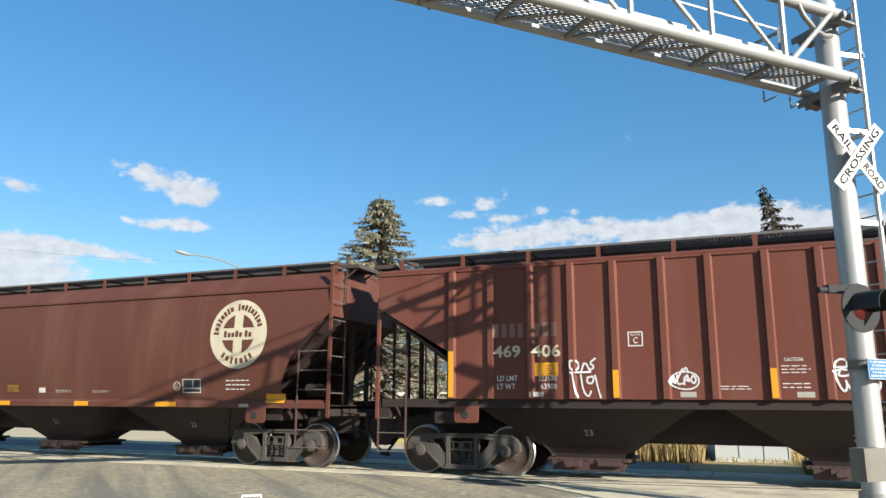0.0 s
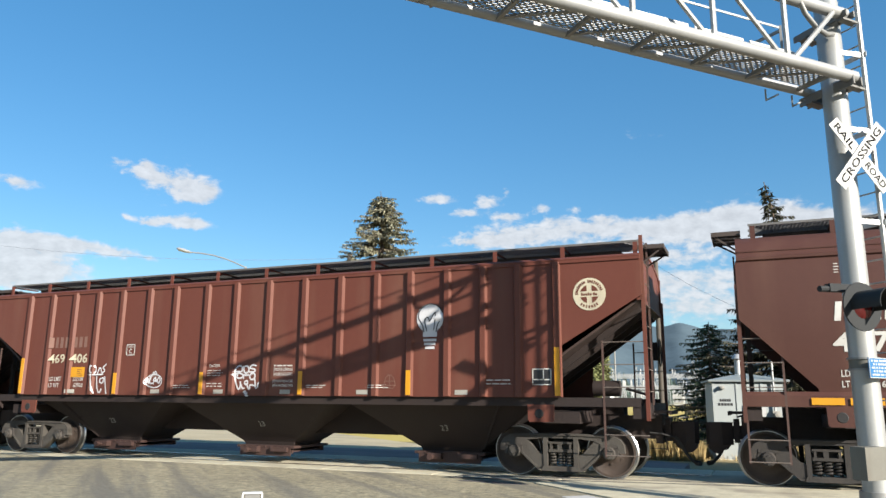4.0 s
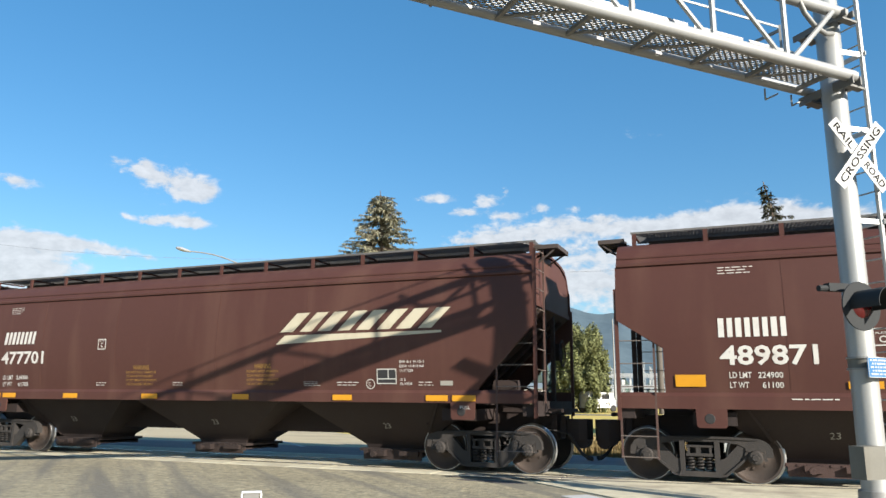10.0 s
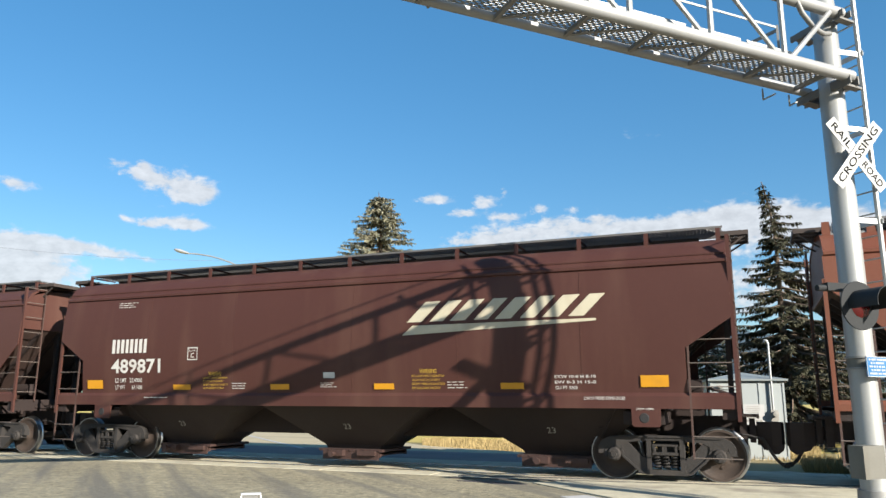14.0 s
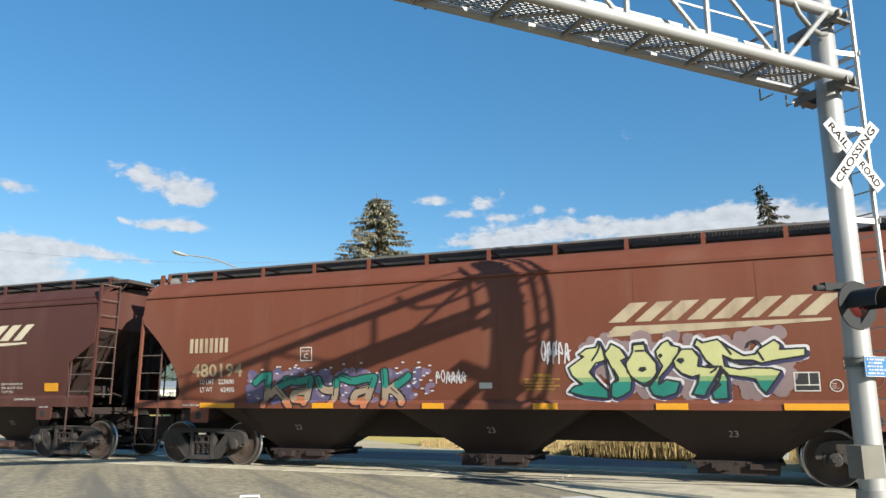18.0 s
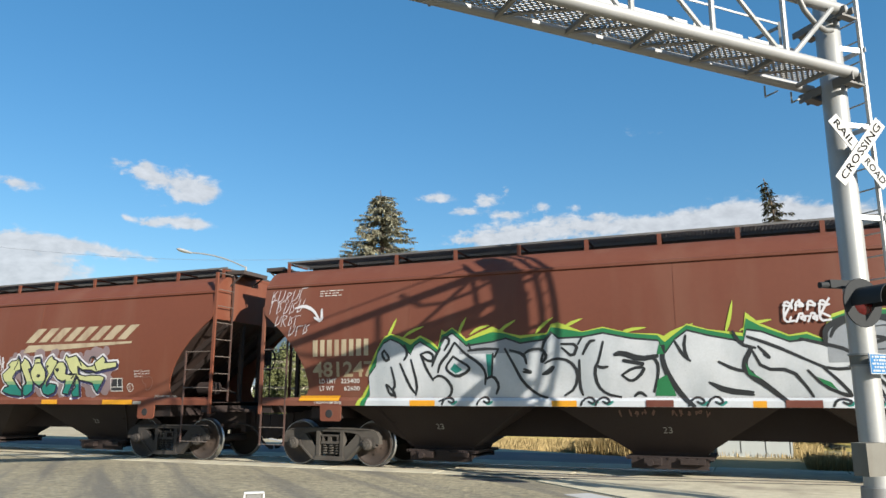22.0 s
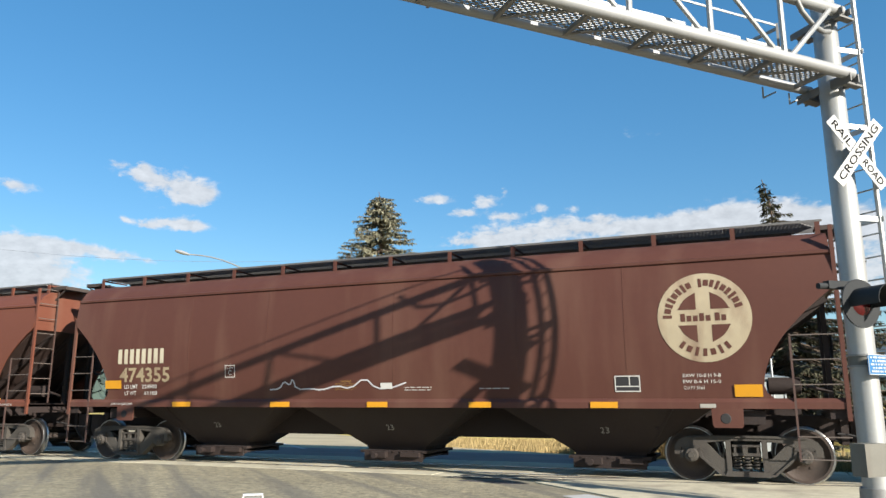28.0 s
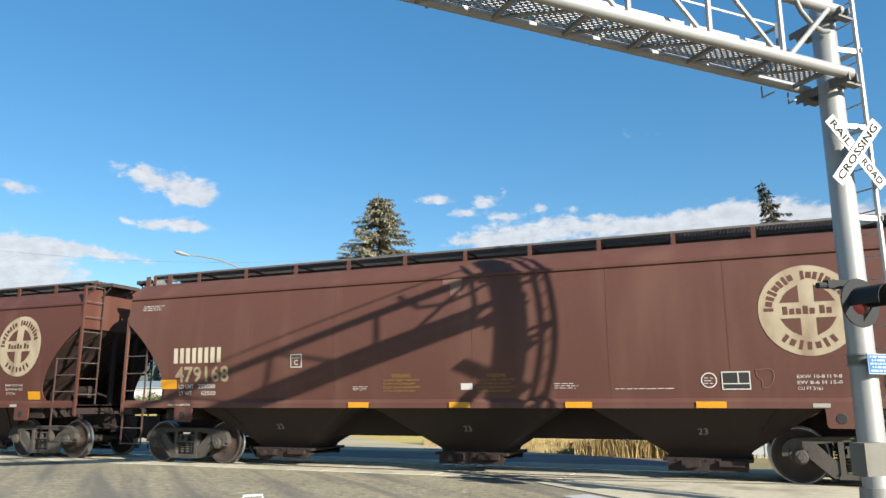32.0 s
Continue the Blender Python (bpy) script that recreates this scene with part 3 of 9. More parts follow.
def side_y(style, z):
    """Half width of the car's side at height z."""
    if style == "ribbed":
        return 1.555
    hi = SILL[style][1]
    if z < hi - 0.06:
        return 1.545
    if z < hi:
        return 1.545 - 0.75 * (z - hi + 0.06)
    return 1.60 - 0.085 * ((z - 2.7) / 1.05) ** 2


def side_cut(style, z):
    """How far the side sheet stops short of the car's end at height z."""
    if style == "curved":
        return 0.0 if z > 3.2 else 1.18 * (1 - ((z - 1.6) / 1.6) ** 1.8) if z > 1.6 else 1.18 - 0.14 * ((1.6 - z) / 0.2) ** 2
    if style == "straight":
        return max(0.0, min(1.12, 1.12 * (2.74 - z) / 1.15))
    if style == "stepped":
        return 0.0 if z > 2.78 else min(0.78, 0.78 * (2.78 - z) / 0.5)
    return 0.0 if z > 3.25 else min(1.52, 1.52 * (3.25 - z) / 0.9)


def side_sheet(g, style, L):
    z0, z1 = (1.44, 3.92) if style == "ribbed" else (SILL[style][1] - 0.025, 3.75)
    rows = [z0 + (z1 - z0) * i / 20 for i in range(21)]
    for zb in {"straight": (2.74, 1.60), "stepped": (2.78, 2.28), "ribbed": (3.25, 2.35)}.get(style, ()):
        rows.append(zb)
    rows.sort()
    cols = 9
    vs, fs = [], []
    for inner in (0, 1):
        for z in rows:
            xe = L - side_cut(style, z)
            for k in range(cols):
                vs.append((-xe + 2 * xe * k / (cols - 1), -side_y(style, max(z, SILL[style][1] + 0.01)) + inner * 0.025, z))
    n, layer = len(rows), len(rows) * cols
    for i in range(n - 1):
        for k in range(cols - 1):
            a = i * cols + k
            fs += [(a, a + 1, a + cols + 1, a + cols), (layer + a, layer + a + cols, layer + a + cols + 1, layer + a + 1)]
    for i in range(n - 1):
        for a in (i * cols, i * cols + cols - 1):
            fs.append((a, a + cols, layer + a + cols, layer + a))
    for k in range(cols - 1):
        for a in (k, (n - 1) * cols + k):
            fs.append((a, layer + a, layer + a + 1, a + 1))
    g.add(vs, fs)


def roof_shell(g, style, L):
    e = side_y(style, 3.75)
    if style == "ribbed":
        prof = [(-e, 3.90), (-e - 0.03, 3.96), (-e + 0.05, 4.02), (-1.05, 4.11), (-0.5, 4.19), (0, 4.21)]
    else:
        prof = [(-e + 0.01, 3.73), (-e - 0.035, 3.755), (-e - 0.035, 3.80), (-e + 0.015, 3.825), (-1.44, 3.92), (-1.35, 4.04), (-1.18, 4.15), (-0.85, 4.23), (-0.4, 4.28), (0, 4.29)]
    if style in ("straight", "stepped"):
        prof = [(y, z + 0.05 * min(1.0, max(0.0, (z - 3.83) * 4))) for y, z in prof]
    prof = prof + [(-y, z) for y, z in prof[-2::-1]]
    low = prof[0][1]
    inner = [(y * 0.97, max(z - 0.05, low)) for y, z in prof[::-1]]
    ring = prof + inner
    g.loft([[(-L + 0.02, y, z) for y, z in ring], [(-L + 0.06, y, z) for y, z in ring], [(0, y, z) for y, z in ring], [(L - 0.06, y, z) for y, z in ring], [(L - 0.02, y, z) for y, z in ring]])


def end_wall(g, style, L):
    """Upper end sheet, with the slope sheet that runs in under the load."""
    e = side_y(style, 3.75) - 0.03
    top = [(-e, 3.2), (e, 3.2), (e, 3.86), (1.3, 4.04), (0.8, 4.2), (0, 4.26), (-0.8, 4.2), (-1.3, 4.04), (-e, 3.86)]
    g.prism(top, L - 0.07, L - 0.035, "x")
    g.box(L - 0.09, L - 0.01, -e, e, 3.16, 3.24)


def slope_sheet(g, L):
    x0, z0, x1, z1 = 5.62, 1.32, L - 0.06, 3.2
    g.prism([(x0, z0), (x1, z1), (x1 + 0.02, z1 - 0.04), (x0 + 0.03, z0 - 0.03)], -1.475, 1.475, "y")


def slope_foot(g):
    """The lower slope, which narrows to the outlet."""
    g.loft([[(5.70, -1.36, 1.33), (5.70, 1.36, 1.33), (5.74, 1.36, 1.30), (5.74, -1.36, 1.30)],
            [(5.12, -0.58, 0.44), (5.12, 0.58, 0.44), (5.16, 0.58, 0.41), (5.16, -0.58, 0.41)]])


def hopper_bay(g):
    g.loft([[(sx * 2.08, sy * 1.36, 1.36) for sx, sy in ((-1, -1), (1, -1), (1, 1), (-1, 1))],
            [(sx * 0.68, sy * 0.58, 0.44) for sx, sy in ((-1, -1), (1, -1), (1, 1), (-1, 1))],
            [(sx * 0.64, sy * 0.55, 0.36) for sx, sy in ((-1, -1), (1, -1), (1, 1), (-1, 1))]])


def outlet_gate(g):
    g.box(-0.76, 0.76, -0.72, 0.72, 0.31, 0.365)
    g.box(-0.67, 0.67, -0.715, -0.68, 0.145, 0.31)
    for i in range(9):
        g.box(-0.70 + 0.17 * i, -0.66 + 0.17 * i, -0.735, -0.72, 0.325, 0.355)
    g.box(-0.42, -0.12, -0.86, -0.70, 0.22, 0.34).box(0.20, 0.62, -0.80, -0.70, 0.24, 0.33)
    g.box(-0.68, 0.68, -0.66, -0.60, 0.20, 0.31).box(-0.68, 0.68, 0.60, 0.66, 0.20, 0.31)
    g.box(-0.66, 0.66, -0.6, 0.6, 0.225, 0.255)
    g.tube([(-0.3, -0.98, 0.27), (-0.3, 0.98, 0.27)], 0.028, 8)
    g.lathe([(0.0, -1.03), (0.06, -1.03), (0.06, -0.95), (0.0, -0.95)], (-0.3, 0, 0.27), "y", 8)


def roof_walk(g, L):
    """Running board: thin edge bars and a weave of slanting strips."""
    for y in (-1.13, -0.68, -0.22):
        g.box(-L + 0.25, L - 0.05, y - 0.006, y + 0.006, 4.435, 4.475)
    n = int((2 * L - 0.62) / 0.062)
    for i in range(n):
        x = -L + 0.3 + i * 0.062
        for y0, y1, dx in ((-1.12, -0.69, 0.24), (-0.67, -0.23, -0.24)):
            xa, xb = (x, x + dx) if dx > 0 else (x - dx, x)
            w = 0.016
            g.add([(xa, y0, 4.467), (xa + w, y0, 4.467), (xb + w, y1, 4.467), (xb, y1, 4.467), (xa, y0, 4.437), (xa + w, y0, 4.437), (xb + w, y1, 4.437), (xb, y1, 4.437)],
                  [(0, 1, 2, 3), (4, 7, 6, 5), (0, 4, 5, 1), (1, 5, 6, 2), (3, 2, 6, 7), (0, 3, 7, 4)])
    for k in range(9):
        y = -1.08 + 0.1 * k
        g.box(-L + 0.27, L - 0.07, y - 0.005, y + 0.005, 4.44, 4.465)


def walk_bracket(g):
    g.prism([(-0.04, 4.15), (0.04, 4.15), (0.04, 4.43), (-0.04, 4.43)], -1.17, -1.15, "y")
    g.prism([(-1.15, 4.43), (-1.15, 4.17), (-1.12, 4.18), (-1.11, 4.39), (-0.4, 4.40), (-0.4, 4.43)], -0.010, 0.010, "x")


def end_walk(g, L):
    """Short platforms past the roof's ends on the ladder side, with their struts."""
    for e in (-1, 1):
        for i in range(17):
            x = e * (L - 0.10 + i * 0.028)
            g.box(min(x, x + e * 0.012), max(x, x + e * 0.012), -1.02, -0.16, 4.335, 4.37)
        for y in (-1.04, -0.74, -0.45, -0.16):
            a, b = sorted((e * (L - 0.12), e * (L + 0.37)))
            g.box(a, b, y - 0.012, y + 0.012, 4.305 if abs(y + 0.6) > 0.3 else 4.33, 4.385)
        a, b = sorted((e * (L + 0.345), e * (L + 0.375)))
        g.box(a, b, -1.05, -0.15, 4.30, 4.385)
        g.beam((e * (L + 0.34), -1.0, 4.32), (e * (L - 0.03), -1.0, 4.04), 0.03, 0.03)
        g.beam((e * (L + 0.30), -0.2, 4.32), (e * (L - 0.03), -0.2, 4.12), 0.03, 0.03)


def step_grating(g, L):
    """Steep bar grating between the first two brackets at one end of the running board."""
    for i in range(14):
        x = -L + 0.20 + i * 0.040
        g.prism([(-1.165, 4.235), (-1.145, 4.225), (-0.98, 4.455), (-1.0, 4.465)], x, x + 0.015, "x")
    g.box(-L + 0.18, -L + 0.76, -1.17, -1.15, 4.21, 4.245)


def hatch(g):
    g.box(-0.62, 0.62, -0.36, 0.36, 4.30, 4.40)
    g.cbox(-0.66, 0.66, -0.40, 0.40, 4.39, 4.45, 0.03)
    g.tube([(-0.6, 0, 4.46), (0.6, 0, 4.46)], 0.02, 6)


def sill(g, style, L):
    lo, hi = SILL[style]
    g.prism([(-1.545, lo), (-1.545, hi - 0.06), (-1.50, hi + 0.002), (-1.455, hi + 0.005), (-1.455, lo + 0.02), (-1.40, lo + 0.02), (-1.40, lo)], -L, L, "x")


def center_sill(g, L):
    g.box(-L + 0.6, L - 0.6, -0.22, 0.22, 0.64, 1.30)


def end_platform(g, L):
    for i in range(10):
        y = -1.42 + i * 0.31
        g.box(L - 1.15, L - 0.02, y, y + 0.05, 1.305, 1.335)
    for i in range(6):
        g.box(L, L + 0.30, -0.62 + 0.24 * i, -0.58 + 0.24 * i, 1.175, 1.215)
    g.box(L + 0.27, L + 0.31, -0.66, 0.66, 1.15, 1.22)
    g.box(L - 0.06, L, -1.5, 1.5, 1.30, 1.36).box(L - 1.2, L - 1.14, -1.45, 1.45, 1.28, 1.36)


def jack_pad(g):
    g.prism([(-0.24, 1.31), (0.26, 1.31), (0.25, 1.03), (0.22, 1.0), (-0.20, 1.0), (-0.23, 1.04)], -1.545, -1.515, "y")


def coupler(g, L):
    g.box(L, L + 0.28, -0.11, 0.11, 0.72, 0.96)
    g.prism([(L + 0.26, -0.14), (L + 0.50, -0.20), (L + 0.66, -0.16), (L + 0.62, -0.02), (L + 0.52, 0.02), (L + 0.56, 0.14), (L + 0.72, 0.12), (L + 0.66, 0.22), (L + 0.44, 0.22), (L + 0.26, 0.14)], 0.62, 1.02, "z")
    g.prism([(L + 0.30, 0.62), (L + 0.70, 0.62), (L + 0.68, 0.54), (L + 0.60, 0.47), (L + 0.50, 0.46), (L + 0.46, 0.52), (L + 0.36, 0.54)], -0.16, 0.16, "y")
    g.box(L + 0.14, L + 0.24, -0.17, 0.17, 0.66, 1.08)
    g.box(L - 0.02, L + 0.1, -0.32, 0.32, 0.62, 1.12)
    g.tube([(L + 0.02, -0.9, 1.16), (L + 0.08, -0.4, 1.14), (L + 0.16, 0.1, 1.12)], 0.016, 6)


def air_hose(g, L):
    """Iron pipe along the coupler, then a rubber hose that hangs to the joint with its neighbour."""
    g.tube([(L - 0.10, -0.52, 0.82), (L + 0.10, -0.44, 0.80), (L + 0.34, -0.34, 0.735)], 0.018, 6)
    pts = [(L + 0.33 + 0.40 * u, -0.34 + 0.24 * u, 0.74 - 0.47 * math.sin(u * math.pi / 2) ** (1.25 - 0.45 * u)) for u in [i / 12 for i in range(13)]]
    g.tube(pts, 0.030, 8)
    g.tube([(L + 0.655, -0.17, 0.285), (L + 0.735, -0.10, 0.27)], 0.045, 8)


# trucks
def side_frame(g):
    """Cast frame: arched top, bearing jaws, three-cornered windows either side of the spring nest."""
    top = [(-1.17, 0.46), (-1.16, 0.60), (-1.09, 0.70), (-0.97, 0.755), (-0.80, 0.77), (-0.45, 0.785), (0.45, 0.785), (0.80, 0.77), (0.97, 0.755), (1.09, 0.70), (1.16, 0.60), (1.17, 0.46),
           (1.06, 0.46), (1.045, 0.585), (0.90, 0.605), (0.76, 0.60), (0.62, 0.665), (0.31, 0.70), (-0.31, 0.70), (-0.62, 0.665), (-0.76, 0.60), (-0.90, 0.605), (-1.045, 0.585), (-1.06, 0.46)]
    g.prism(top, -1.09, -0.95)
    g.prism([(p[0] * 0.985, p[1] - 0.012) for p in top[3:9]] + [(0.80, 0.735), (0.42, 0.748), (-0.42, 0.748), (-0.80, 0.735)], -1.112, -1.088)   # raised top flange
    for s in (-1, 1):
        arm = [(s * 0.78, 0.62), (s * 0.64, 0.67), (s * 0.40, 0.42), (s * 0.31, 0.40), (s * 0.31, 0.13), (s * 0.42, 0.125), (s * 0.70, 0.36), (s * 0.75, 0.44)]
        g.prism(arm, -1.08, -0.95)
        g.prism([(s * 0.75, 0.42), (s * 0.42, 0.125), (s * 0.31, 0.13), (s * 0.31, 0.16), (s * 0.405, 0.162), (s * 0.72, 0.44)], -1.11, -1.079)   # lower flange
        g.prism([(s * 0.245, 0.18), (s * 0.32, 0.18), (s * 0.33, 0.71), (s * 0.245, 0.71)], -1.10, -0.94)
    g.prism([(-0.36, 0.115), (0.36, 0.115), (0.33, 0.20), (-0.33, 0.20)], -1.12, -0.88)


def coil_spring(g):
    pts = []
    for i in range(49):
        a = i / 48 * 2 * math.pi * 4.5
        pts.append((0.062 * math.cos(a), 0.062 * math.sin(a), 0.215 + 0.235 * i / 48))
    g.tube(pts, 0.017, 5)


def bolster(g):
    g.box(-0.225, 0.225, -1.085, 1.085, 0.45, 0.50).box(-0.225, 0.225, -1.085, 1.085, 0.60, 0.635)
    for y in (-1.06, 1.06):
        g.box(-0.20, -0.16, y - 0.02, y + 0.02, 0.50, 0.60).box(0.16, 0.20, y - 0.02, y + 0.02, 0.50, 0.60).box(-0.06, 0.02, y - 0.02, y + 0.02, 0.50, 0.60)
    g.box(-0.15, 0.15, -0.95, 0.95, 0.49, 0.61)
    g.box(-0.22, 0.22, -0.7, 0.7, 0.58, 0.72)
    for x in (-0.52, 0.52):
        g.box(x - 0.05, x + 0.05, -0.9, 0.9, 0.30, 0.38)    # brake beams
        for y in (-0.76, 0.76):
            g.box(x - 0.09 + math.copysign(0.07, x), x - 0.02 + math.copysign(0.07, x), y - 0.06, y + 0.06, 0.28, 0.54)


def bearing(g):
    g.lathe([(0.0, -1.17), (0.05, -1.17), (0.06, -1.15), (0.10, -1.145), (0.115, -1.12), (0.125, -1.09), (0.125, -0.93), (0.0, -0.93)], (0, 0, 0.457), "y", 18)
    for k in range(3):
        a = 2 * math.pi * k / 3 + 0.5
        g.lathe([(0.0, -1.165), (0.018, -1.165), (0.018, -1.145), (0.0, -1.145)], (0.072 * math.cos(a), 0, 0.457 + 0.072 * math.sin(a)), "y", 6)
    g.box(-0.15, 0.15, -1.10, -0.95, 0.545, 0.61)
    g.prism([(-0.15, 0.56), (-0.19, 0.40), (-0.135, 0.40), (-0.11, 0.55)], -1.10, -0.95).prism([(0.15, 0.56), (0.19, 0.40), (0.135, 0.40), (0.11, 0.55)], -1.10, -0.95)


def wheelset(g):
    """Two wheels and their axle about the origin; slot 1 is the bright rim."""
    for s in (-1, 1):
        g.slot = 0
        g.lathe([(0.0, s * 0.86), (0.085, s * 0.86), (0.10, s * 0.83), (0.13, s * 0.80), (0.25, s * 0.765), (0.34, s * 0.79), (0.385, s * 0.815), (0.40, s * 0.826), (0.440, s * 0.826), (0.441, s * 0.70), (0.39, s * 0.68), (0.15, s * 0.66), (0.0, s * 0.66)], (0, 0, 0), "y", 36)
        g.slot = 1
        g.lathe([(0.438, s * 0.822), (0.442, s * 0.827), (0.452, s * 0.827), (0.457, s * 0.815), (0.460, s * 0.725), (0.485, s * 0.705), (0.482, s * 0.685), (0.44, s * 0.683), (0.43, s * 0.70), (0.438, s * 0.822)], (0, 0, 0), "y", 40, False)
        g.slot = 0
        for k in range(6):             # casting marks on the plate
            a = 2 * math.pi * k / 6
            g.box(0.20 * math.cos(a) - 0.02, 0.20 * math.cos(a) + 0.02, s * 0.78 - 0.012, s * 0.78 + 0.012, 0.20 * math.sin(a) - 0.02, 0.20 * math.sin(a) + 0.02)
    g.slot = 0
    g.tube([(0, -0.84, 0), (0, 0.84, 0)], 0.085, 12)


RIBS = (-6.85, -6.05, -5.28, -4.50, -3.72, -2.87, -2.08, -1.17, -0.36, 0.52, 1.43, 2.32, 3.17, 3.93, 4.73, 5.48, 6.18, 6.92)
WHEELS = []                           # the wheelsets that roll


def add_truck(car, x, steel):
    tr = put("truck", shared("bolster", bolster), steel, car, "dusty cast-steel truck with coil springs", pose(x, 0, 0, 0, 0, 0))
    for turn in (0, 180):
        put("side_frame", shared("side_frame", side_frame), steel, tr, "", pose(0, 0, 0, 0, 0, turn))
        for sx in (-0.155, 0.0, 0.155):
            put("coil_spring", shared("coil_spring", coil_spring, 60), steel, tr, "", pose(sx, -1.0 if turn == 0 else 1.0, 0))
        for ax in (-0.889, 0.889):
            put("bearing", shared("bearing", bearing, 40), steel, tr, "", pose(ax, 0, 0, 0, 0, turn))
    for ax in (-0.889, 0.889):
        w = put("wheelset", shared("wheelset", wheelset, 35), [M["wheel"], M["tread"]], tr, "rust-brown wheels with bright rims", pose(ax, 0, 0.457))
        WHEELS.append((w, ax))
    return tr


def ladder(car, name, stiles, rungs, mat):
    """stiles: (foot, head); rungs: (end, end)."""
    g = Geo()
    for a, b in stiles:
        g.beam(a, b, 0.034, 0.025)
    lad = part(name, g, M["ladder_brown"], car)
    for a, b in rungs:
        r = Geo()
        r.tube([a, b], 0.010, 6)
        part("rung", r, M["rung_steel"], lad)
    return lad


def build_car(key):
    c = CARS[key]
    L, st, pm = c["L"], c["style"], M[c["paint"]]
    lab = {"curved": "smooth-sided brown covered hopper car with a curved end cut", "ribbed": "red-brown covered hopper car with vertical ribs on its sides",
           "straight": "dark brown smooth-sided covered hopper car with slanted ends", "stepped": "dark brown covered hopper car with stepped end cuts"}[st]
    if key == "E":
        lab = "faded brown covered hopper car sprayed with teal and green graffiti"
    if key == "F":
        lab = "faded brown covered hopper car under large silver graffiti"
    car = empty("hopper_car", lab, "railway car", pose(c["x"] + train_at(0), TRACK_Y, 0), "cars of the train")
    kl = (st, L)
    low = min(0.0, SILL[st][0] - 1.31) if st != "ribbed" else 0.0
    wz = {"ribbed": -0.13, "curved": -0.06}.get(st, 0.0)    # height of the roof walk against the pattern
    for turn in (0, 180):
        m = pose(0, 0, 0, 0, 0, turn)
        put("side_sheet", shared(("side_sheet",) + kl, lambda g: side_sheet(g, st, L), 30), pm, car, "", m)
        put("end_wall", shared(("end_wall",) + kl, lambda g: end_wall(g, st, L)), pm, car, "", m)
        put("slope_sheet", shared(("slope_sheet", L), lambda g: slope_sheet(g, L)), M["slope_dark"], car, "", m)
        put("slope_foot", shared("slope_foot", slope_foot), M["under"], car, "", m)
        if st != "ribbed":
            put("side_sill", shared(("sill", st, L), lambda g: sill(g, st, L)), pm, car, "", m)
        put("roof_walk", shared(("roof_walk", L), lambda g: roof_walk(g, L)), M["walk_mesh"], car, "", m @ pose(0, 0, wz))
        if turn == 0:
            put("end_walk", shared(("end_walk", L), lambda g: end_walk(g, L)), M["grating"], car, "", pose(0, 0, wz))["kind"] = "stuff"
        if turn == 0 and key in "EH":
            put("step_grating", shared(("step_grating", L), lambda g: step_grating(g, L)), M["galv_dull"], car, "", pose(0, 0, wz))["kind"] = "stuff"
            for x in (-L + 0.13, -L + 0.80):
                g = Geo()
                g.prism([(x - 0.07, 4.10), (x + 0.07, 4.10), (x + 0.06, 4.44), (x - 0.06, 4.44)], -1.185, -1.155, "y")
                part("walk_bracket", g, pm, car, "", None, pose(0, 0, wz))
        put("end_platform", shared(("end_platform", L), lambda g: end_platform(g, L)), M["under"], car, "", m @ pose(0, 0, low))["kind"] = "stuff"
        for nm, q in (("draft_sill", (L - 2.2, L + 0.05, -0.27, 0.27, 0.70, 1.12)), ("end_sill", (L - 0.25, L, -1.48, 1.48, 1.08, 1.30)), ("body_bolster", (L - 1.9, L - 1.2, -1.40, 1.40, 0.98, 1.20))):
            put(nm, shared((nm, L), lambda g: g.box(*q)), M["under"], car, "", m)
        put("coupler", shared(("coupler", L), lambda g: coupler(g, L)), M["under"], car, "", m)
        put("air_hose", shared(("air_hose", L), lambda g: air_hose(g, L), 60), M["black"], car, "", m)
        nb = 13
        for i in range(nb):
            x = -L + 0.32 + (2 * L - 0.45) * i / (nb - 1)
            put("walk_bracket", shared("walk_bracket", walk_bracket), pm, car, "", m @ pose(x, 0, wz))
        for s in (-1, 1):
            pad = put("jack_pad", shared("jack_pad", jack_pad), pm, car, "", m @ pose(s * (c["tc"] - 0.25), 0, low))
            put("lift_hole", shared("lift_hole", lambda g: g.lathe([(0.0, 0), (0.075, 0), (0.085, 0.006), (0, 0.012)], (-0.02, -1.552, 1.15), "y", 18)), M["black"], pad)
        # corner posts and ladders: full height at the right-hand end of each side, low at the other
        y = -side_y(st, 3.0) + 0.08
        zt = 3.92 if st == "ribbed" else 3.80
        g = Geo()
        g.box(L - 0.015, L + 0.05, y - 0.05, y + 0.0, 1.05, zt + 0.42)
        part("corner_post", g, pm, car, "", None, m)
        g = Geo()
        g.box(-L - 0.04, -L + 0.025, y - 0.05, y + 0.0, 1.05, zt - 0.45)
        part("corner_post", g, pm, car, "", None, m)
        lad = ladder(car, "side_ladder", [((L - 0.74, y - 0.02, 0.42), (L - 0.74, y - 0.02, 2.45))],
                     [((L - 0.74, y - 0.03, z), (L + 0.02, y - 0.03, z)) for z in (0.45, 0.80, 1.62, 2.02, 2.42)], pm)
        lad.matrix_basis = m
        lad = ladder(car, "end_ladder", [((L + 0.05, -0.98, 1.32), (L + 0.05, -0.98, 4.3))],
                     [((L + 0.06, y, 1.55 + 0.38 * i), (L + 0.06, -0.98, 1.55 + 0.38 * i)) for i in range(8)], pm)
        lad.matrix_basis = m
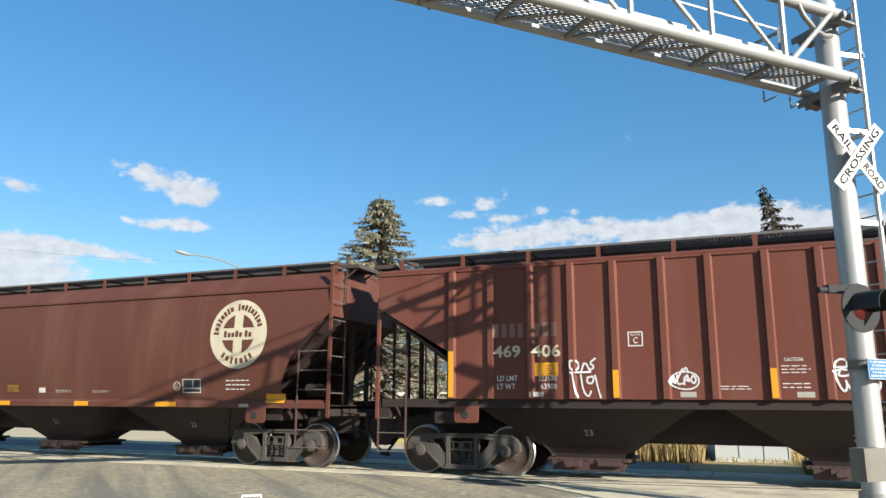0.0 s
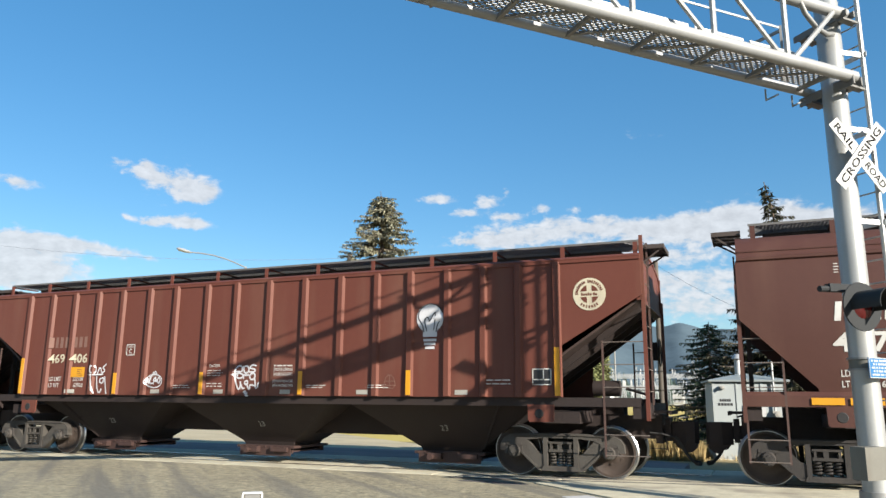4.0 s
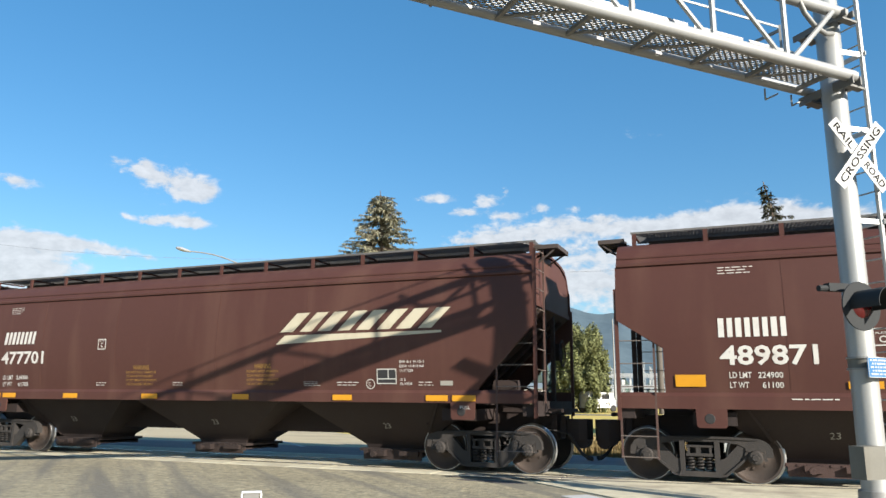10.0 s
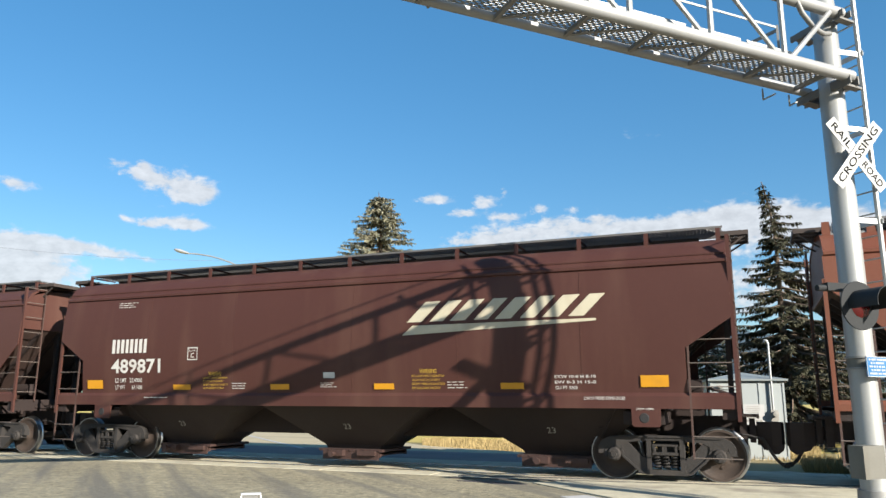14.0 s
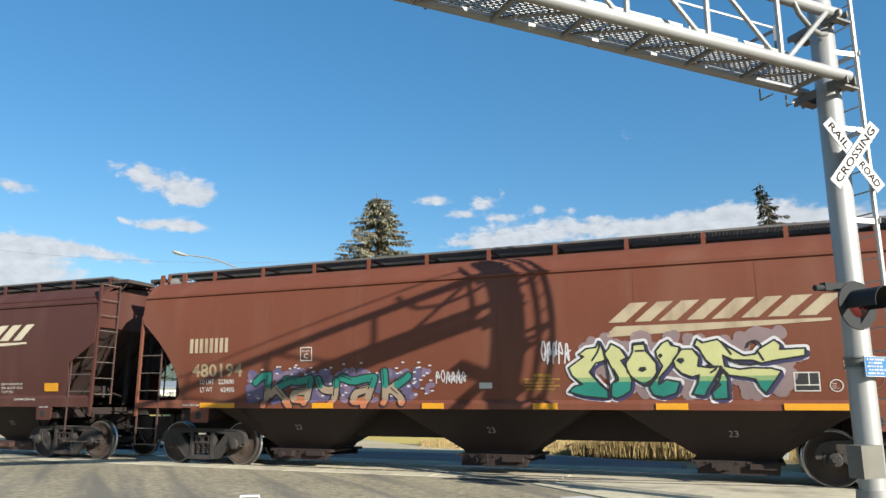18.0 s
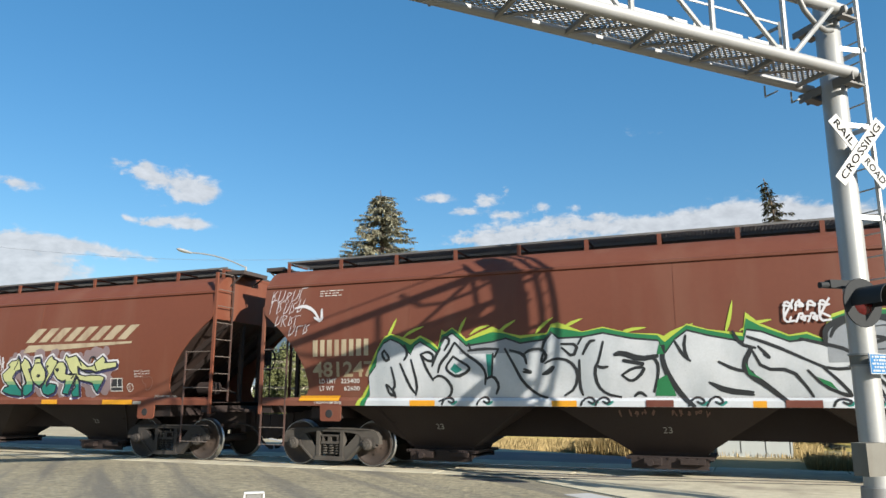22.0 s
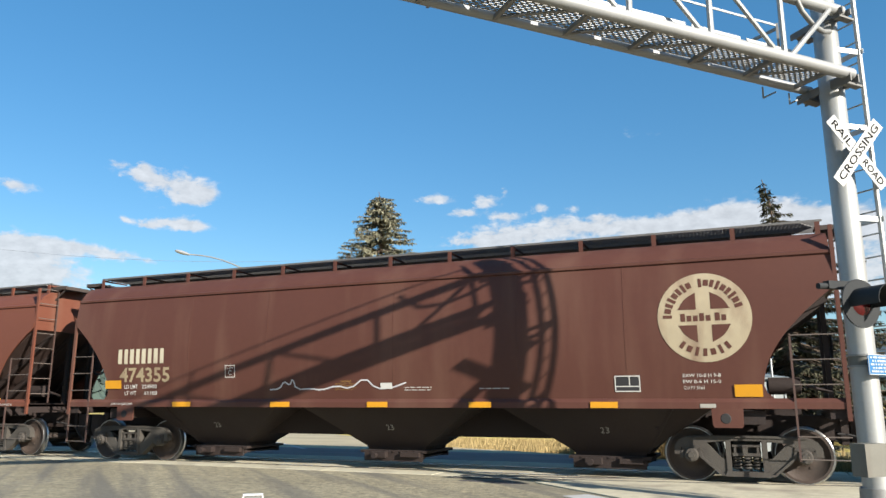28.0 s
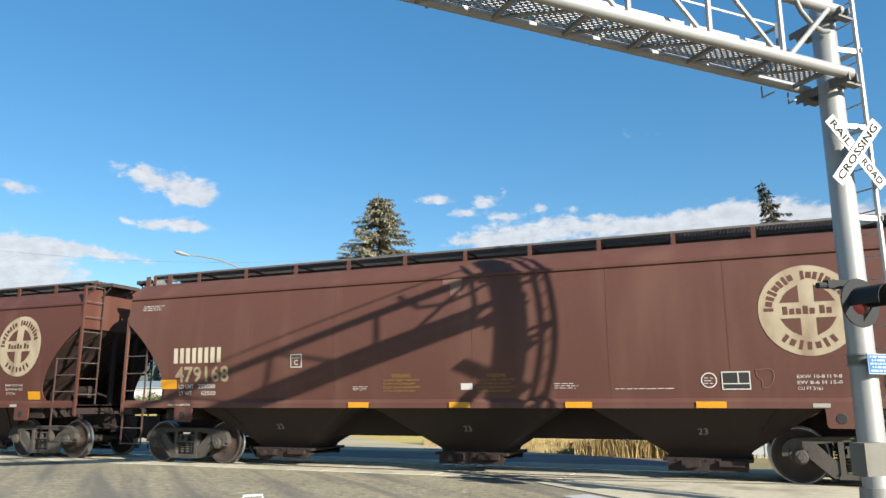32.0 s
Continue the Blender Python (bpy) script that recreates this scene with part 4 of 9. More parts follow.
        lad = ladder(car, "side_ladder", [((-L + 0.62, y - 0.02, 0.40), (-L + 0.62, y - 0.02, 2.62)), ((-L + 0.02, y - 0.02, 0.40), (-L + 0.02, y - 0.02, 1.1))],
                     [((-L, y - 0.03, z), (-L + 0.62, y - 0.03, z)) for z in (0.43, 0.78, 1.62, 2.02, 2.42)], pm)
        lad.matrix_basis = m
        for yy in (-0.95, -0.35, 0.35, 0.95):   # uprights that carry the slope sheet, and stiffeners under it
            if abs(yy) < 0.5:
                put("end_stanchion", shared(("end_stanchion", L), lambda g: g.box(L - 0.16, L - 0.08, -0.045, 0.045, 1.3, 3.16)), M["under"], car, "", m @ pose(0, yy, 0))
            put("stiffener", shared(("stiffener", L), lambda g: g.beam((5.32, 0, 0.92), (L - 0.11, 0, 3.08), 0.07, 0.12)), M["under"], car, "", m @ pose(0, yy, 0))
    put("roof", shared(("roof",) + kl, lambda g: roof_shell(g, st, L), 30), pm, car)
    if st in ("straight", "stepped"):
        for turn in (0, 180):
            put("roof_seam", shared(("roof_seam", L), lambda g: g.box(-L + 0.05, L - 0.05, -1.472, -1.43, 3.905, 3.93)), pm, car, "", pose(0, 0, 0, 0, 0, turn))
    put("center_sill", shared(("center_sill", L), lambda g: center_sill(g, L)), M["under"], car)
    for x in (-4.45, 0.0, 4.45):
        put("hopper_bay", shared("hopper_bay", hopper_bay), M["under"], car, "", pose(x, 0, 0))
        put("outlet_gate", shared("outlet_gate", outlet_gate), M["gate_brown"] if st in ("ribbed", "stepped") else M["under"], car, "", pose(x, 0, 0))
    g = Geo()
    g.box(-L + 0.5, L - 0.5, -0.46, 0.46, 4.14, 4.42)
    part("hatch_coaming", g, M["grating"], car, "", None, pose(0, 0, wz))
    for i in range(10):
        put("hatch_cover", shared("hatch", hatch), M["grating"], car, "", pose(-L + 1.25 + (2 * L - 2.5) * i / 9, 0, wz))
    # brake gear on the end
    g = Geo()
    g.lathe([(0, -0.45), (0.13, -0.42), (0.13, 0.42), (0, 0.45)], (-L + 0.85, 0.3, 1.08), "y", 14)
    part("air_reservoir", g, M["under"], car, "", 40)
    g = Geo()
    g.lathe([(0, -0.28), (0.15, -0.25), (0.15, 0.25), (0, 0.28)], (L - 0.85, -0.55, 1.62), "x", 14)
    g.tube([(L - 0.5, -0.55, 1.62), (L - 0.1, -0.5, 1.5)], 0.03, 6)
    part("brake_cylinder", g, M["under"], car, "", 40)
    g = Geo()
    g.lathe([(0.26, 0.0), (0.29, 0.015), (0.26, 0.03), (0.23, 0.015), (0.26, 0.0)], (L + 0.02, 0.55, 2.35), "x", 18, False)
    for k in range(3):
        a = 2 * math.pi * k / 3
        g.tube([(L + 0.035, 0.55, 2.35), (L + 0.035, 0.55 + 0.26 * math.cos(a), 2.35 + 0.26 * math.sin(a))], 0.014, 5)
    g.box(L - 0.12, L + 0.0, 0.42, 0.68, 2.2, 2.55)
    part("hand_brake", g, M["under"], car, "", 40)
    if st != "ribbed":                 # upright weld seams of the side sheets
        for turn in (0, 180):
            for i, x in enumerate((-4.9, -2.55, 0.35, 2.9, 5.1)):
                put("weld_seam", shared("weld_seam", lambda g: g.loft([[(-0.007, -side_y("curved", z) - 0.004, z), (0.007, -side_y("curved", z) - 0.004, z), (0.007, -side_y("curved", z) + 0.01, z), (-0.007, -side_y("curved", z) + 0.01, z)]
                                                                       for z in [1.56 + 0.243 * k for k in range(10)]])), pm, car, "", pose(0, 0, 0, 0, 0, turn) @ pose(x + 0.13 * math.sin(i * 2.3 + L * 7), 0, 0))
    if st == "ribbed":
        for turn in (0, 180):
            m = pose(0, 0, 0, 0, 0, turn)
            for x in RIBS:
                put("rib", shared("rib", lambda g: g.prism([(-0.085, -1.553), (-0.05, -1.618), (0.05, -1.618), (0.085, -1.553)], 1.45, 3.93, "z")), pm, car, "", m @ pose(x, 0, 0))
            g = Geo()
            g.box(-L + 0.1, L - 0.1, -1.50, -1.38, 1.28, 1.44)
            part("side_sill", g, M["under"], car, "", None, m)
            g = Geo()
            g.box(-L, L, -1.58, -1.50, 3.90, 3.98)
            part("top_chord", g, pm, car, "", None, m)
    for x in (-c["tc"], c["tc"]):
        add_truck(car, x, M["cast_dark"] if key in "CDE" else M["cast"])
    c["ob"] = car
    return car


for _k in CARS:
    build_car(_k)
SILVER_TOP_A = [
    [(-5.75, 1.26), (-5.60, 1.65), (-5.67, 1.82), (-5.50, 2.02), (-5.46, 2.26), (-5.32, 2.46), (-5.17, 2.53), (-4.97, 2.45), (-4.73, 2.22), (-4.64, 2.39), (-4.52, 2.46), (-4.29, 2.33), (-4.14, 2.21), (-4.06, 2.40), (-3.98, 2.52), (-3.84, 2.61), (-3.69, 2.49), (-3.55, 2.36), (-3.02, 2.42), (-2.75, 2.48), (-2.47, 2.38), (-1.95, 2.44), (-1.88, 2.57), (-1.74, 2.45), (-1.30, 2.46), (-0.93, 2.52)],
]
SILVER_TOP_B = [
    [(-0.44, 2.41), (0.02, 2.36), (0.13, 2.14), (0.30, 2.37), (0.51, 2.52), (0.85, 2.42), (1.40, 2.30), (1.46, 2.50), (1.68, 2.46), (2.10, 2.28), (2.36, 2.31), (2.67, 2.18), (2.67, 2.18), (2.64, 2.38), (2.75, 2.56), (3.10, 2.69), (3.59, 2.65), (4.01, 2.48), (4.15, 2.43), (4.44, 2.31), (4.71, 2.03), (4.86, 1.81), (5.10, 1.75), (5.28, 1.63), (5.15, 1.43), (4.92, 1.27)],
]
SILVER_TOP = [SILVER_TOP_A[0] + SILVER_TOP_B[0]]
SILVER_LINES_A = [
    [(-5.31, 2.33), (-5.37, 2.26), (-5.29, 2.11), (-5.18, 2.16), (-5.31, 2.33)],
    [(-5.16, 1.99), (-5.08, 1.65), (-5.16, 1.53), (-5.09, 1.40)],
    [(-4.96, 2.06), (-4.78, 1.64), (-4.68, 1.50)],
    [(-4.72, 2.13), (-4.60, 1.64), (-4.65, 1.45)],
    [(-4.86, 2.42), (-4.79, 2.25), (-4.87, 2.13)],
    [(-4.51, 2.24), (-4.39, 1.94), (-4.26, 1.73)],
    [(-4.49, 2.24), (-4.35, 2.29), (-4.23, 2.21), (-4.25, 2.09), (-4.40, 2.12), (-4.49, 2.22)],
    [(-4.27, 2.00), (-4.17, 2.23), (-4.09, 2.33)],
    [(-4.26, 1.76), (-4.12, 1.83), (-3.97, 1.75), (-3.86, 1.58), (-3.92, 1.42), (-4.12, 1.33)],
    [(-5.29, 1.65), (-5.22, 1.45), (-5.07, 1.45), (-5.26, 1.65)],
]
SILVER_LINES_B = [
    [(-3.79, 2.44), (-3.92, 2.23), (-4.10, 2.05), (-4.15, 1.88)],
    [(-3.78, 2.44), (-3.57, 2.22), (-3.28, 2.04), (-3.16, 1.86), (-3.19, 1.65)],
    [(-3.82, 2.18), (-3.98, 1.99), (-3.95, 1.90), (-3.76, 1.78), (-3.52, 1.89), (-3.49, 1.98), (-3.67, 2.08), (-3.82, 2.18)],
    [(-4.00, 2.30), (-3.87, 2.49), (-3.99, 2.57), (-4.07, 2.47)],
    [(-3.51, 2.28), (-3.22, 2.31), (-2.93, 2.30)],
    [(-3.49, 2.41), (-3.46, 2.29)],
    [(-3.01, 2.21), (-3.05, 1.80)],
    [(-2.90, 2.30), (-2.98, 2.15)],
    [(-2.77, 2.30), (-2.59, 1.97), (-2.45, 1.68), (-2.18, 1.45), (-2.00, 1.40)],
    [(-2.67, 2.27), (-2.40, 2.19), (-2.36, 2.02)],
    [(-3.16, 1.75), (-3.02, 1.81), (-2.91, 1.63), (-2.98, 1.47)],
]
SILVER_LINES_C = [
    [(-2.41, 2.19), (-2.27, 2.28), (-2.05, 2.28), (-1.96, 2.13), (-2.09, 2.02), (-2.04, 2.19)],
    [(-2.01, 2.02), (-1.81, 2.11), (-1.55, 2.06), (-1.40, 1.86), (-1.47, 1.56), (-1.67, 1.44)],
    [(-2.43, 1.87), (-2.25, 1.85), (-2.41, 1.92)],
    [(-2.06, 1.82), (-1.83, 1.98), (-1.93, 1.84), (-2.06, 1.82)],
    [(-2.05, 2.28), (-2.00, 2.44), (-1.88, 2.55)],
    [(-1.69, 2.36), (-1.38, 2.35), (-1.48, 2.11), (-1.68, 2.29)],
    [(-1.38, 2.35), (-1.30, 2.48)],
    [(-1.37, 2.06), (-1.39, 1.61), (-1.34, 1.45)],
    [(-1.30, 2.17), (-1.18, 2.39), (-1.08, 2.41)],
    [(-0.93, 2.38), (-1.02, 2.05), (-1.11, 1.89), (-1.07, 1.61), (-0.92, 1.46), (-0.67, 1.41)],
]
SILVER_LINES_D = [
    [(-1.07, 1.96), (-0.97, 1.92), (-0.87, 1.94)],
    [(-0.63, 1.79), (-0.44, 1.91), (-0.22, 1.93), (-0.32, 1.77), (-0.48, 1.67), (-0.63, 1.79)],
    [(-0.26, 2.06), (-0.15, 2.12), (-0.01, 2.03), (0.00, 1.82), (-0.10, 1.50)],
    [(-0.43, 1.43), (-0.34, 1.50), (-0.24, 1.43)],
    [(0.30, 2.35), (0.41, 2.13), (0.53, 2.02)],
    [(0.48, 2.45), (0.44, 2.24), (0.50, 2.04)],
    [(0.99, 1.99), (1.23, 1.86), (1.50, 1.82)],
    [(0.82, 1.65), (1.06, 1.49), (1.49, 1.45)],
    [(0.82, 1.65), (1.11, 1.53), (1.49, 1.49)],
    [(1.24, 2.49), (1.35, 2.27), (1.57, 2.21)],
    [(1.53, 2.15), (1.66, 1.86), (2.09, 1.85), (2.29, 1.58), (2.38, 1.42)],
]
SILVER_LINES_E = [
    [(1.62, 2.23), (1.79, 2.04), (1.70, 2.10)],
    [(1.46, 2.40), (1.84, 2.25), (2.35, 1.99)],
    [(2.26, 2.34), (2.67, 2.23), (2.92, 2.15), (3.08, 1.99)],
    [(2.33, 1.83), (2.54, 1.58), (2.84, 1.44), (2.94, 1.44), (2.75, 1.68), (2.55, 1.88)],
    [(2.35, 1.99), (2.65, 1.84), (3.08, 1.87), (3.24, 1.67), (3.38, 1.43), (3.40, 1.27)],
    [(3.06, 2.27), (3.16, 2.35), (3.38, 2.34), (3.52, 2.30)],
    [(3.09, 2.17), (3.47, 2.31), (4.01, 2.44)],
    [(3.12, 2.07), (3.35, 1.82), (3.55, 1.57), (3.81, 1.74)],
    [(3.30, 1.72), (3.43, 1.57), (3.61, 1.36), (3.72, 1.57), (3.81, 1.74)],
    [(4.04, 2.40), (3.68, 2.16), (3.80, 1.94), (4.18, 2.12)],
]
SILVER_LINES_F = [
    [(4.18, 2.12), (4.11, 1.76), (4.00, 1.48), (3.80, 1.27)],
    [(4.27, 2.02), (4.39, 1.77), (4.88, 1.80)],
    [(4.27, 2.02), (4.36, 1.64), (4.88, 1.69), (5.21, 1.74)],
    [(4.09, 1.42), (4.46, 1.47), (4.77, 1.47), (4.68, 1.43)],
    [(2.70, 2.36), (2.76, 2.50), (2.94, 2.60)],
]
SILVER_LINES = SILVER_LINES_A + SILVER_LINES_B + SILVER_LINES_C + SILVER_LINES_D + SILVER_LINES_E + SILVER_LINES_F
SILVER_HEAVY = [
    [(0.10, 2.27), (0.07, 2.03), (0.18, 1.71), (0.38, 1.41), (0.55, 1.26)],
    [(-0.73, 2.15), (-0.62, 2.18), (-0.29, 2.06), (-0.01, 2.11)],
    [(-0.58, 2.04), (-0.26, 1.98)],
    [(1.51, 2.21), (1.37, 1.95), (1.45, 1.78), (1.71, 1.59), (2.00, 1.33)],
    [(2.62, 2.28), (2.63, 2.49), (2.79, 2.60), (3.10, 2.69), (3.49, 2.64), (3.96, 2.44)],
]
GREEN_WEDGES = [
    [(3.32, 1.69), (3.53, 1.57), (3.62, 1.40), (3.72, 1.59), (3.62, 1.52)],
    [(2.45, 1.73), (2.65, 1.64), (2.74, 1.52), (2.54, 1.62)],
    [(4.38, 1.74), (4.75, 1.77), (4.40, 1.66)],
    [(-0.08, 1.43), (-0.02, 1.71), (0.13, 1.79), (0.27, 1.43)],
    [(1.40, 1.98), (1.48, 1.82), (1.66, 1.69), (1.44, 1.78)],
    [(0.04, 2.33), (0.11, 2.14), (-0.01, 2.14)],
]
TEAL_EYES = [
    [(-3.80, 2.05), (-3.89, 1.94), (-3.78, 1.85), (-3.64, 1.92)],
    [(-3.15, 2.21), (-3.01, 2.21), (-3.05, 1.77), (-3.13, 1.79)],
]
CAP_STROKES_A = [
    [(-5.10, 1.78), (-4.95, 1.90), (-4.74, 1.93)],
    [(-4.75, 1.88), (-4.81, 1.55), (-4.88, 1.27)],
    [(-4.22, 1.80), (-4.51, 1.69), (-4.73, 1.52)],
    [(-4.56, 1.62), (-4.36, 1.43), (-4.21, 1.27)],
    [(-4.33, 1.83), (-4.02, 1.78), (-3.71, 1.84)],
    [(-3.71, 1.82), (-3.78, 1.59), (-3.86, 1.36)],
    [(-3.82, 1.59), (-4.12, 1.57), (-4.20, 1.43), (-3.90, 1.41)],
    [(-3.53, 1.82), (-3.46, 1.63), (-3.25, 1.59), (-3.12, 1.64)],
    [(-3.10, 1.79), (-3.15, 1.45), (-3.32, 1.22), (-3.55, 1.26)],
    [(-2.98, 1.86), (-2.71, 1.77), (-2.47, 1.83), (-2.22, 1.85)],
    [(-2.23, 1.81), (-2.34, 1.58), (-2.46, 1.29)],
    [(-2.35, 1.63), (-2.62, 1.58), (-2.75, 1.43), (-2.65, 1.36), (-2.41, 1.43)],
]
CAP_STROKES_B = [
    [(-1.99, 1.96), (-1.98, 1.67), (-2.01, 1.36)],
    [(-1.47, 1.87), (-1.66, 1.74), (-1.91, 1.60)],
    [(-1.83, 1.60), (-1.69, 1.49), (-1.61, 1.36)],
]
CAP_STROKES = CAP_STROKES_A + CAP_STROKES_B
PIECE_A = [(2.3, 2.44), (2.37, 2.29), (2.43, 2.1), (2.23, 2.05), (2.11, 1.89), (2.31, 1.66), (2.42, 1.57), (2.42, 1.43), (1.99, 1.47), (1.72, 1.55), (1.82, 1.65), (1.97, 1.68), (1.79, 1.84), (1.74, 1.98), (1.93, 2.11), (2.02, 2.17), (1.93, 2.21), (2.07, 2.31), (2.25, 2.33)]
PIECE_B = [(2.52, 2.39), (2.68, 2.3), (2.78, 2.13), (2.68, 2.09), (2.78, 1.93), (2.85, 1.76), (2.82, 1.57), (2.7, 1.49), (2.56, 1.43), (2.47, 1.47), (2.49, 1.68), (2.58, 1.76), (2.52, 1.94), (2.45, 2.1), (2.39, 2.22), (2.48, 2.31)]
PIECE_C = [(2.84, 2.15), (2.89, 2.24), (2.9, 2.38), (3.09, 2.4), (3.11, 2.25), (3.2, 2.14), (3.28, 2.03), (3.28, 1.87), (3.19, 1.75), (3.05, 1.67), (2.89, 1.76), (2.78, 1.88), (2.76, 2.04)]
PIECE_D = [(3.28, 2.24), (3.39, 2.37), (3.5, 2.42), (3.55, 2.33), (3.68, 2.3), (3.65, 2.18), (3.49, 1.97), (3.32, 1.79), (3.3, 1.67), (3.43, 1.75), (3.66, 1.71), (3.58, 1.52), (3.37, 1.45), (3.19, 1.49), (3.13, 1.62), (3.27, 1.79), (3.38, 1.98), (3.33, 2.08), (3.29, 2.14)]
PIECE_E = [(3.56, 2.08), (3.71, 2.26), (3.89, 2.26), (3.99, 2.12), (3.96, 1.97), (4.16, 1.94), (4.33, 1.96), (4.26, 1.84), (4.2, 1.74), (4.09, 1.57), (4.04, 1.47), (3.84, 1.5), (3.93, 1.67), (3.97, 1.82), (3.85, 1.79), (3.69, 1.85), (3.59, 1.95)]
PIECE_F = [(4.22, 1.74), (4.36, 1.86), (4.42, 1.76), (4.41, 1.56), (4.41, 1.43), (4.18, 1.41), (4.15, 1.52), (4.3, 1.66)]
PIECE_G = [(3.92, 2.32), (3.97, 2.43), (4.05, 2.36), (4.3, 2.41), (4.46, 2.28), (4.69, 2.13), (4.87, 2.15), (4.93, 2.23), (5.18, 2.38), (5.27, 2.29), (5.25, 2.22), (5.63, 2.23), (5.62, 2.11), (5.21, 2.05), (4.96, 2.0), (4.82, 2.05), (4.52, 2.06), (4.37, 2.14), (4.39, 1.96), (4.61, 1.91), (4.81, 1.93), (5.1, 1.92), (5.25, 1.87), (5.14, 1.71), (4.99, 1.51), (4.9, 1.61), (4.85, 1.74), (4.66, 1.78), (4.44, 1.81), (4.32, 1.96), (4.21, 1.96), (4.09, 2.07), (3.99, 2.27)]
PIECE_HOLES = [
    [(2.96, 1.92), (3.0, 1.97), (3.09, 1.97), (3.11, 1.92), (3.04, 1.88)],
    [(3.61, 2.07), (3.65, 2.11), (3.73, 2.11), (3.75, 2.06), (3.69, 2.01)],
    [(3.31, 2.16), (3.36, 2.2), (3.4, 2.16), (3.35, 2.11)],
]
PIECE_LINES = [
    [(2.37, 2.33), (2.41, 2.1), (2.45, 1.89), (2.45, 1.57)],
    [(2.17, 2.1), (2.29, 2.26), (2.32, 2.4)],
    [(2.13, 1.89), (2.34, 1.65)],
    [(2.54, 1.94), (2.63, 1.76), (2.56, 1.72)],
    [(2.92, 2.36), (3.08, 2.37)],
    [(2.94, 2.25), (3.08, 2.25)],
    [(3.17, 1.71), (3.06, 1.63)],
    [(4.1, 1.98), (4.28, 1.94), (4.16, 1.86)],
    [(4.34, 1.91), (4.28, 1.71), (4.17, 1.56)],
    [(4.47, 2.06), (4.72, 1.97), (4.96, 2.0)],
    [(4.91, 2.2), (4.99, 2.05)],
    [(4.38, 2.34), (4.5, 2.16)],
    [(4.76, 2.27), (4.8, 2.36), (4.92, 2.37), (4.98, 2.27)],
]
TAG_B_LEFT = [
    [(-4.53, 2.12), (-4.39, 2.12), (-4.38, 1.96), (-4.53, 1.96), (-4.53, 2.12)],
    [(-4.34, 1.93), (-4.27, 2.12), (-4.17, 1.92)],
    [(-4.08, 2.16), (-4.19, 2.08), (-4.09, 2.01), (-4.19, 1.95)],
    [(-4.49, 1.88), (-4.45, 1.58), (-4.40, 1.47)],
    [(-4.35, 1.88), (-4.31, 1.58), (-4.22, 1.47), (-4.17, 1.58)],
    [(-4.09, 1.86), (-4.04, 1.60), (-4.00, 1.47)],
    [(-4.53, 1.91), (-4.17, 1.92)],
    [(-4.23, 1.82), (-4.11, 1.85), (-4.14, 1.71), (-4.24, 1.73), (-4.23, 1.82)],
]
TAG_B_RIGHT = [
    [(-0.28, 1.96), (-0.26, 2.04), (-0.18, 2.09), (-0.10, 2.06), (-0.09, 1.99), (-0.12, 1.95), (-0.21, 1.96), (-0.28, 1.95)],
    [(-0.06, 2.06), (0.01, 2.08), (0.08, 2.04), (0.08, 1.96), (0.02, 1.92), (-0.04, 1.93), (-0.06, 2.05)],
    [(0.26, 2.08), (0.17, 2.10), (0.11, 2.06), (0.12, 2.02), (0.23, 2.01), (0.25, 1.96), (0.16, 1.94), (0.10, 1.95)],
    [(-0.31, 1.89), (-0.25, 1.91), (-0.20, 1.91), (-0.24, 1.83), (-0.16, 1.81), (-0.08, 1.83), (-0.06, 1.88), (-0.11, 1.91), (-0.20, 1.93)],
    [(-0.28, 1.88), (-0.26, 1.75), (-0.20, 1.60), (-0.15, 1.57), (-0.12, 1.67), (-0.14, 1.76), (-0.11, 1.67), (-0.06, 1.59), (-0.02, 1.60)],
    [(-0.05, 1.81), (-0.06, 1.88), (0.02, 1.88), (0.08, 1.88)],
    [(0.11, 1.87), (0.16, 1.92), (0.24, 1.91), (0.25, 1.83), (0.20, 1.78), (0.12, 1.80), (0.11, 1.87)],
    [(0.24, 1.84), (0.26, 1.72), (0.28, 1.59), (0.33, 1.62), (0.34, 1.71)],
    [(-0.00, 1.75), (0.06, 1.76), (0.07, 1.70), (0.01, 1.67), (-0.02, 1.72), (-0.00, 1.75)],
    [(0.05, 1.68), (0.08, 1.60), (0.13, 1.57), (0.12, 1.67), (0.19, 1.67), (0.25, 1.65)],
    [(-0.03, 1.52), (0.03, 1.54), (-0.02, 1.48), (0.08, 1.50), (0.01, 1.45), (0.08, 1.44)],
]
ARROW_F = [
    [(-7.48, 3.28), (-7.28, 3.33), (-7.04, 3.24), (-6.89, 3.05)],
    [(-6.82, 3.23), (-6.80, 2.97), (-6.99, 3.06)],
]


# ---- paint on the cars: stencils, emblems, reflectors and graffiti ----
LEVELS = [1.2, 1.34, 1.40, 1.46, 1.49, 1.52, 1.55] + [1.55 + 0.11 * i for i in range(1, 24)]


def rib_rise(x):
    """How far a rib of the ribbed car stands out at x."""
    return max((min(1.0, max(0.0, (0.085 - abs(x - r)) / 0.035)) for r in RIBS), default=0.0) * 0.063


def clip(poly, lo, hi):
    """The part of a flat polygon between two heights."""
    for lim, sg in ((lo, 1), (hi, -1)):
        out = []
        for a, b in zip(poly, poly[1:] + poly[:1]):
            ia, ib = sg * (a[1] - lim) >= 0, sg * (b[1] - lim) >= 0
            if ia:
                out.append(a)
            if ia != ib:
                u = (lim - a[1]) / (b[1] - a[1])
                out.append((a[0] + (b[0] - a[0]) * u, lim, a[2]))
        poly = out
        if len(poly) < 3:
            return []
    return poly


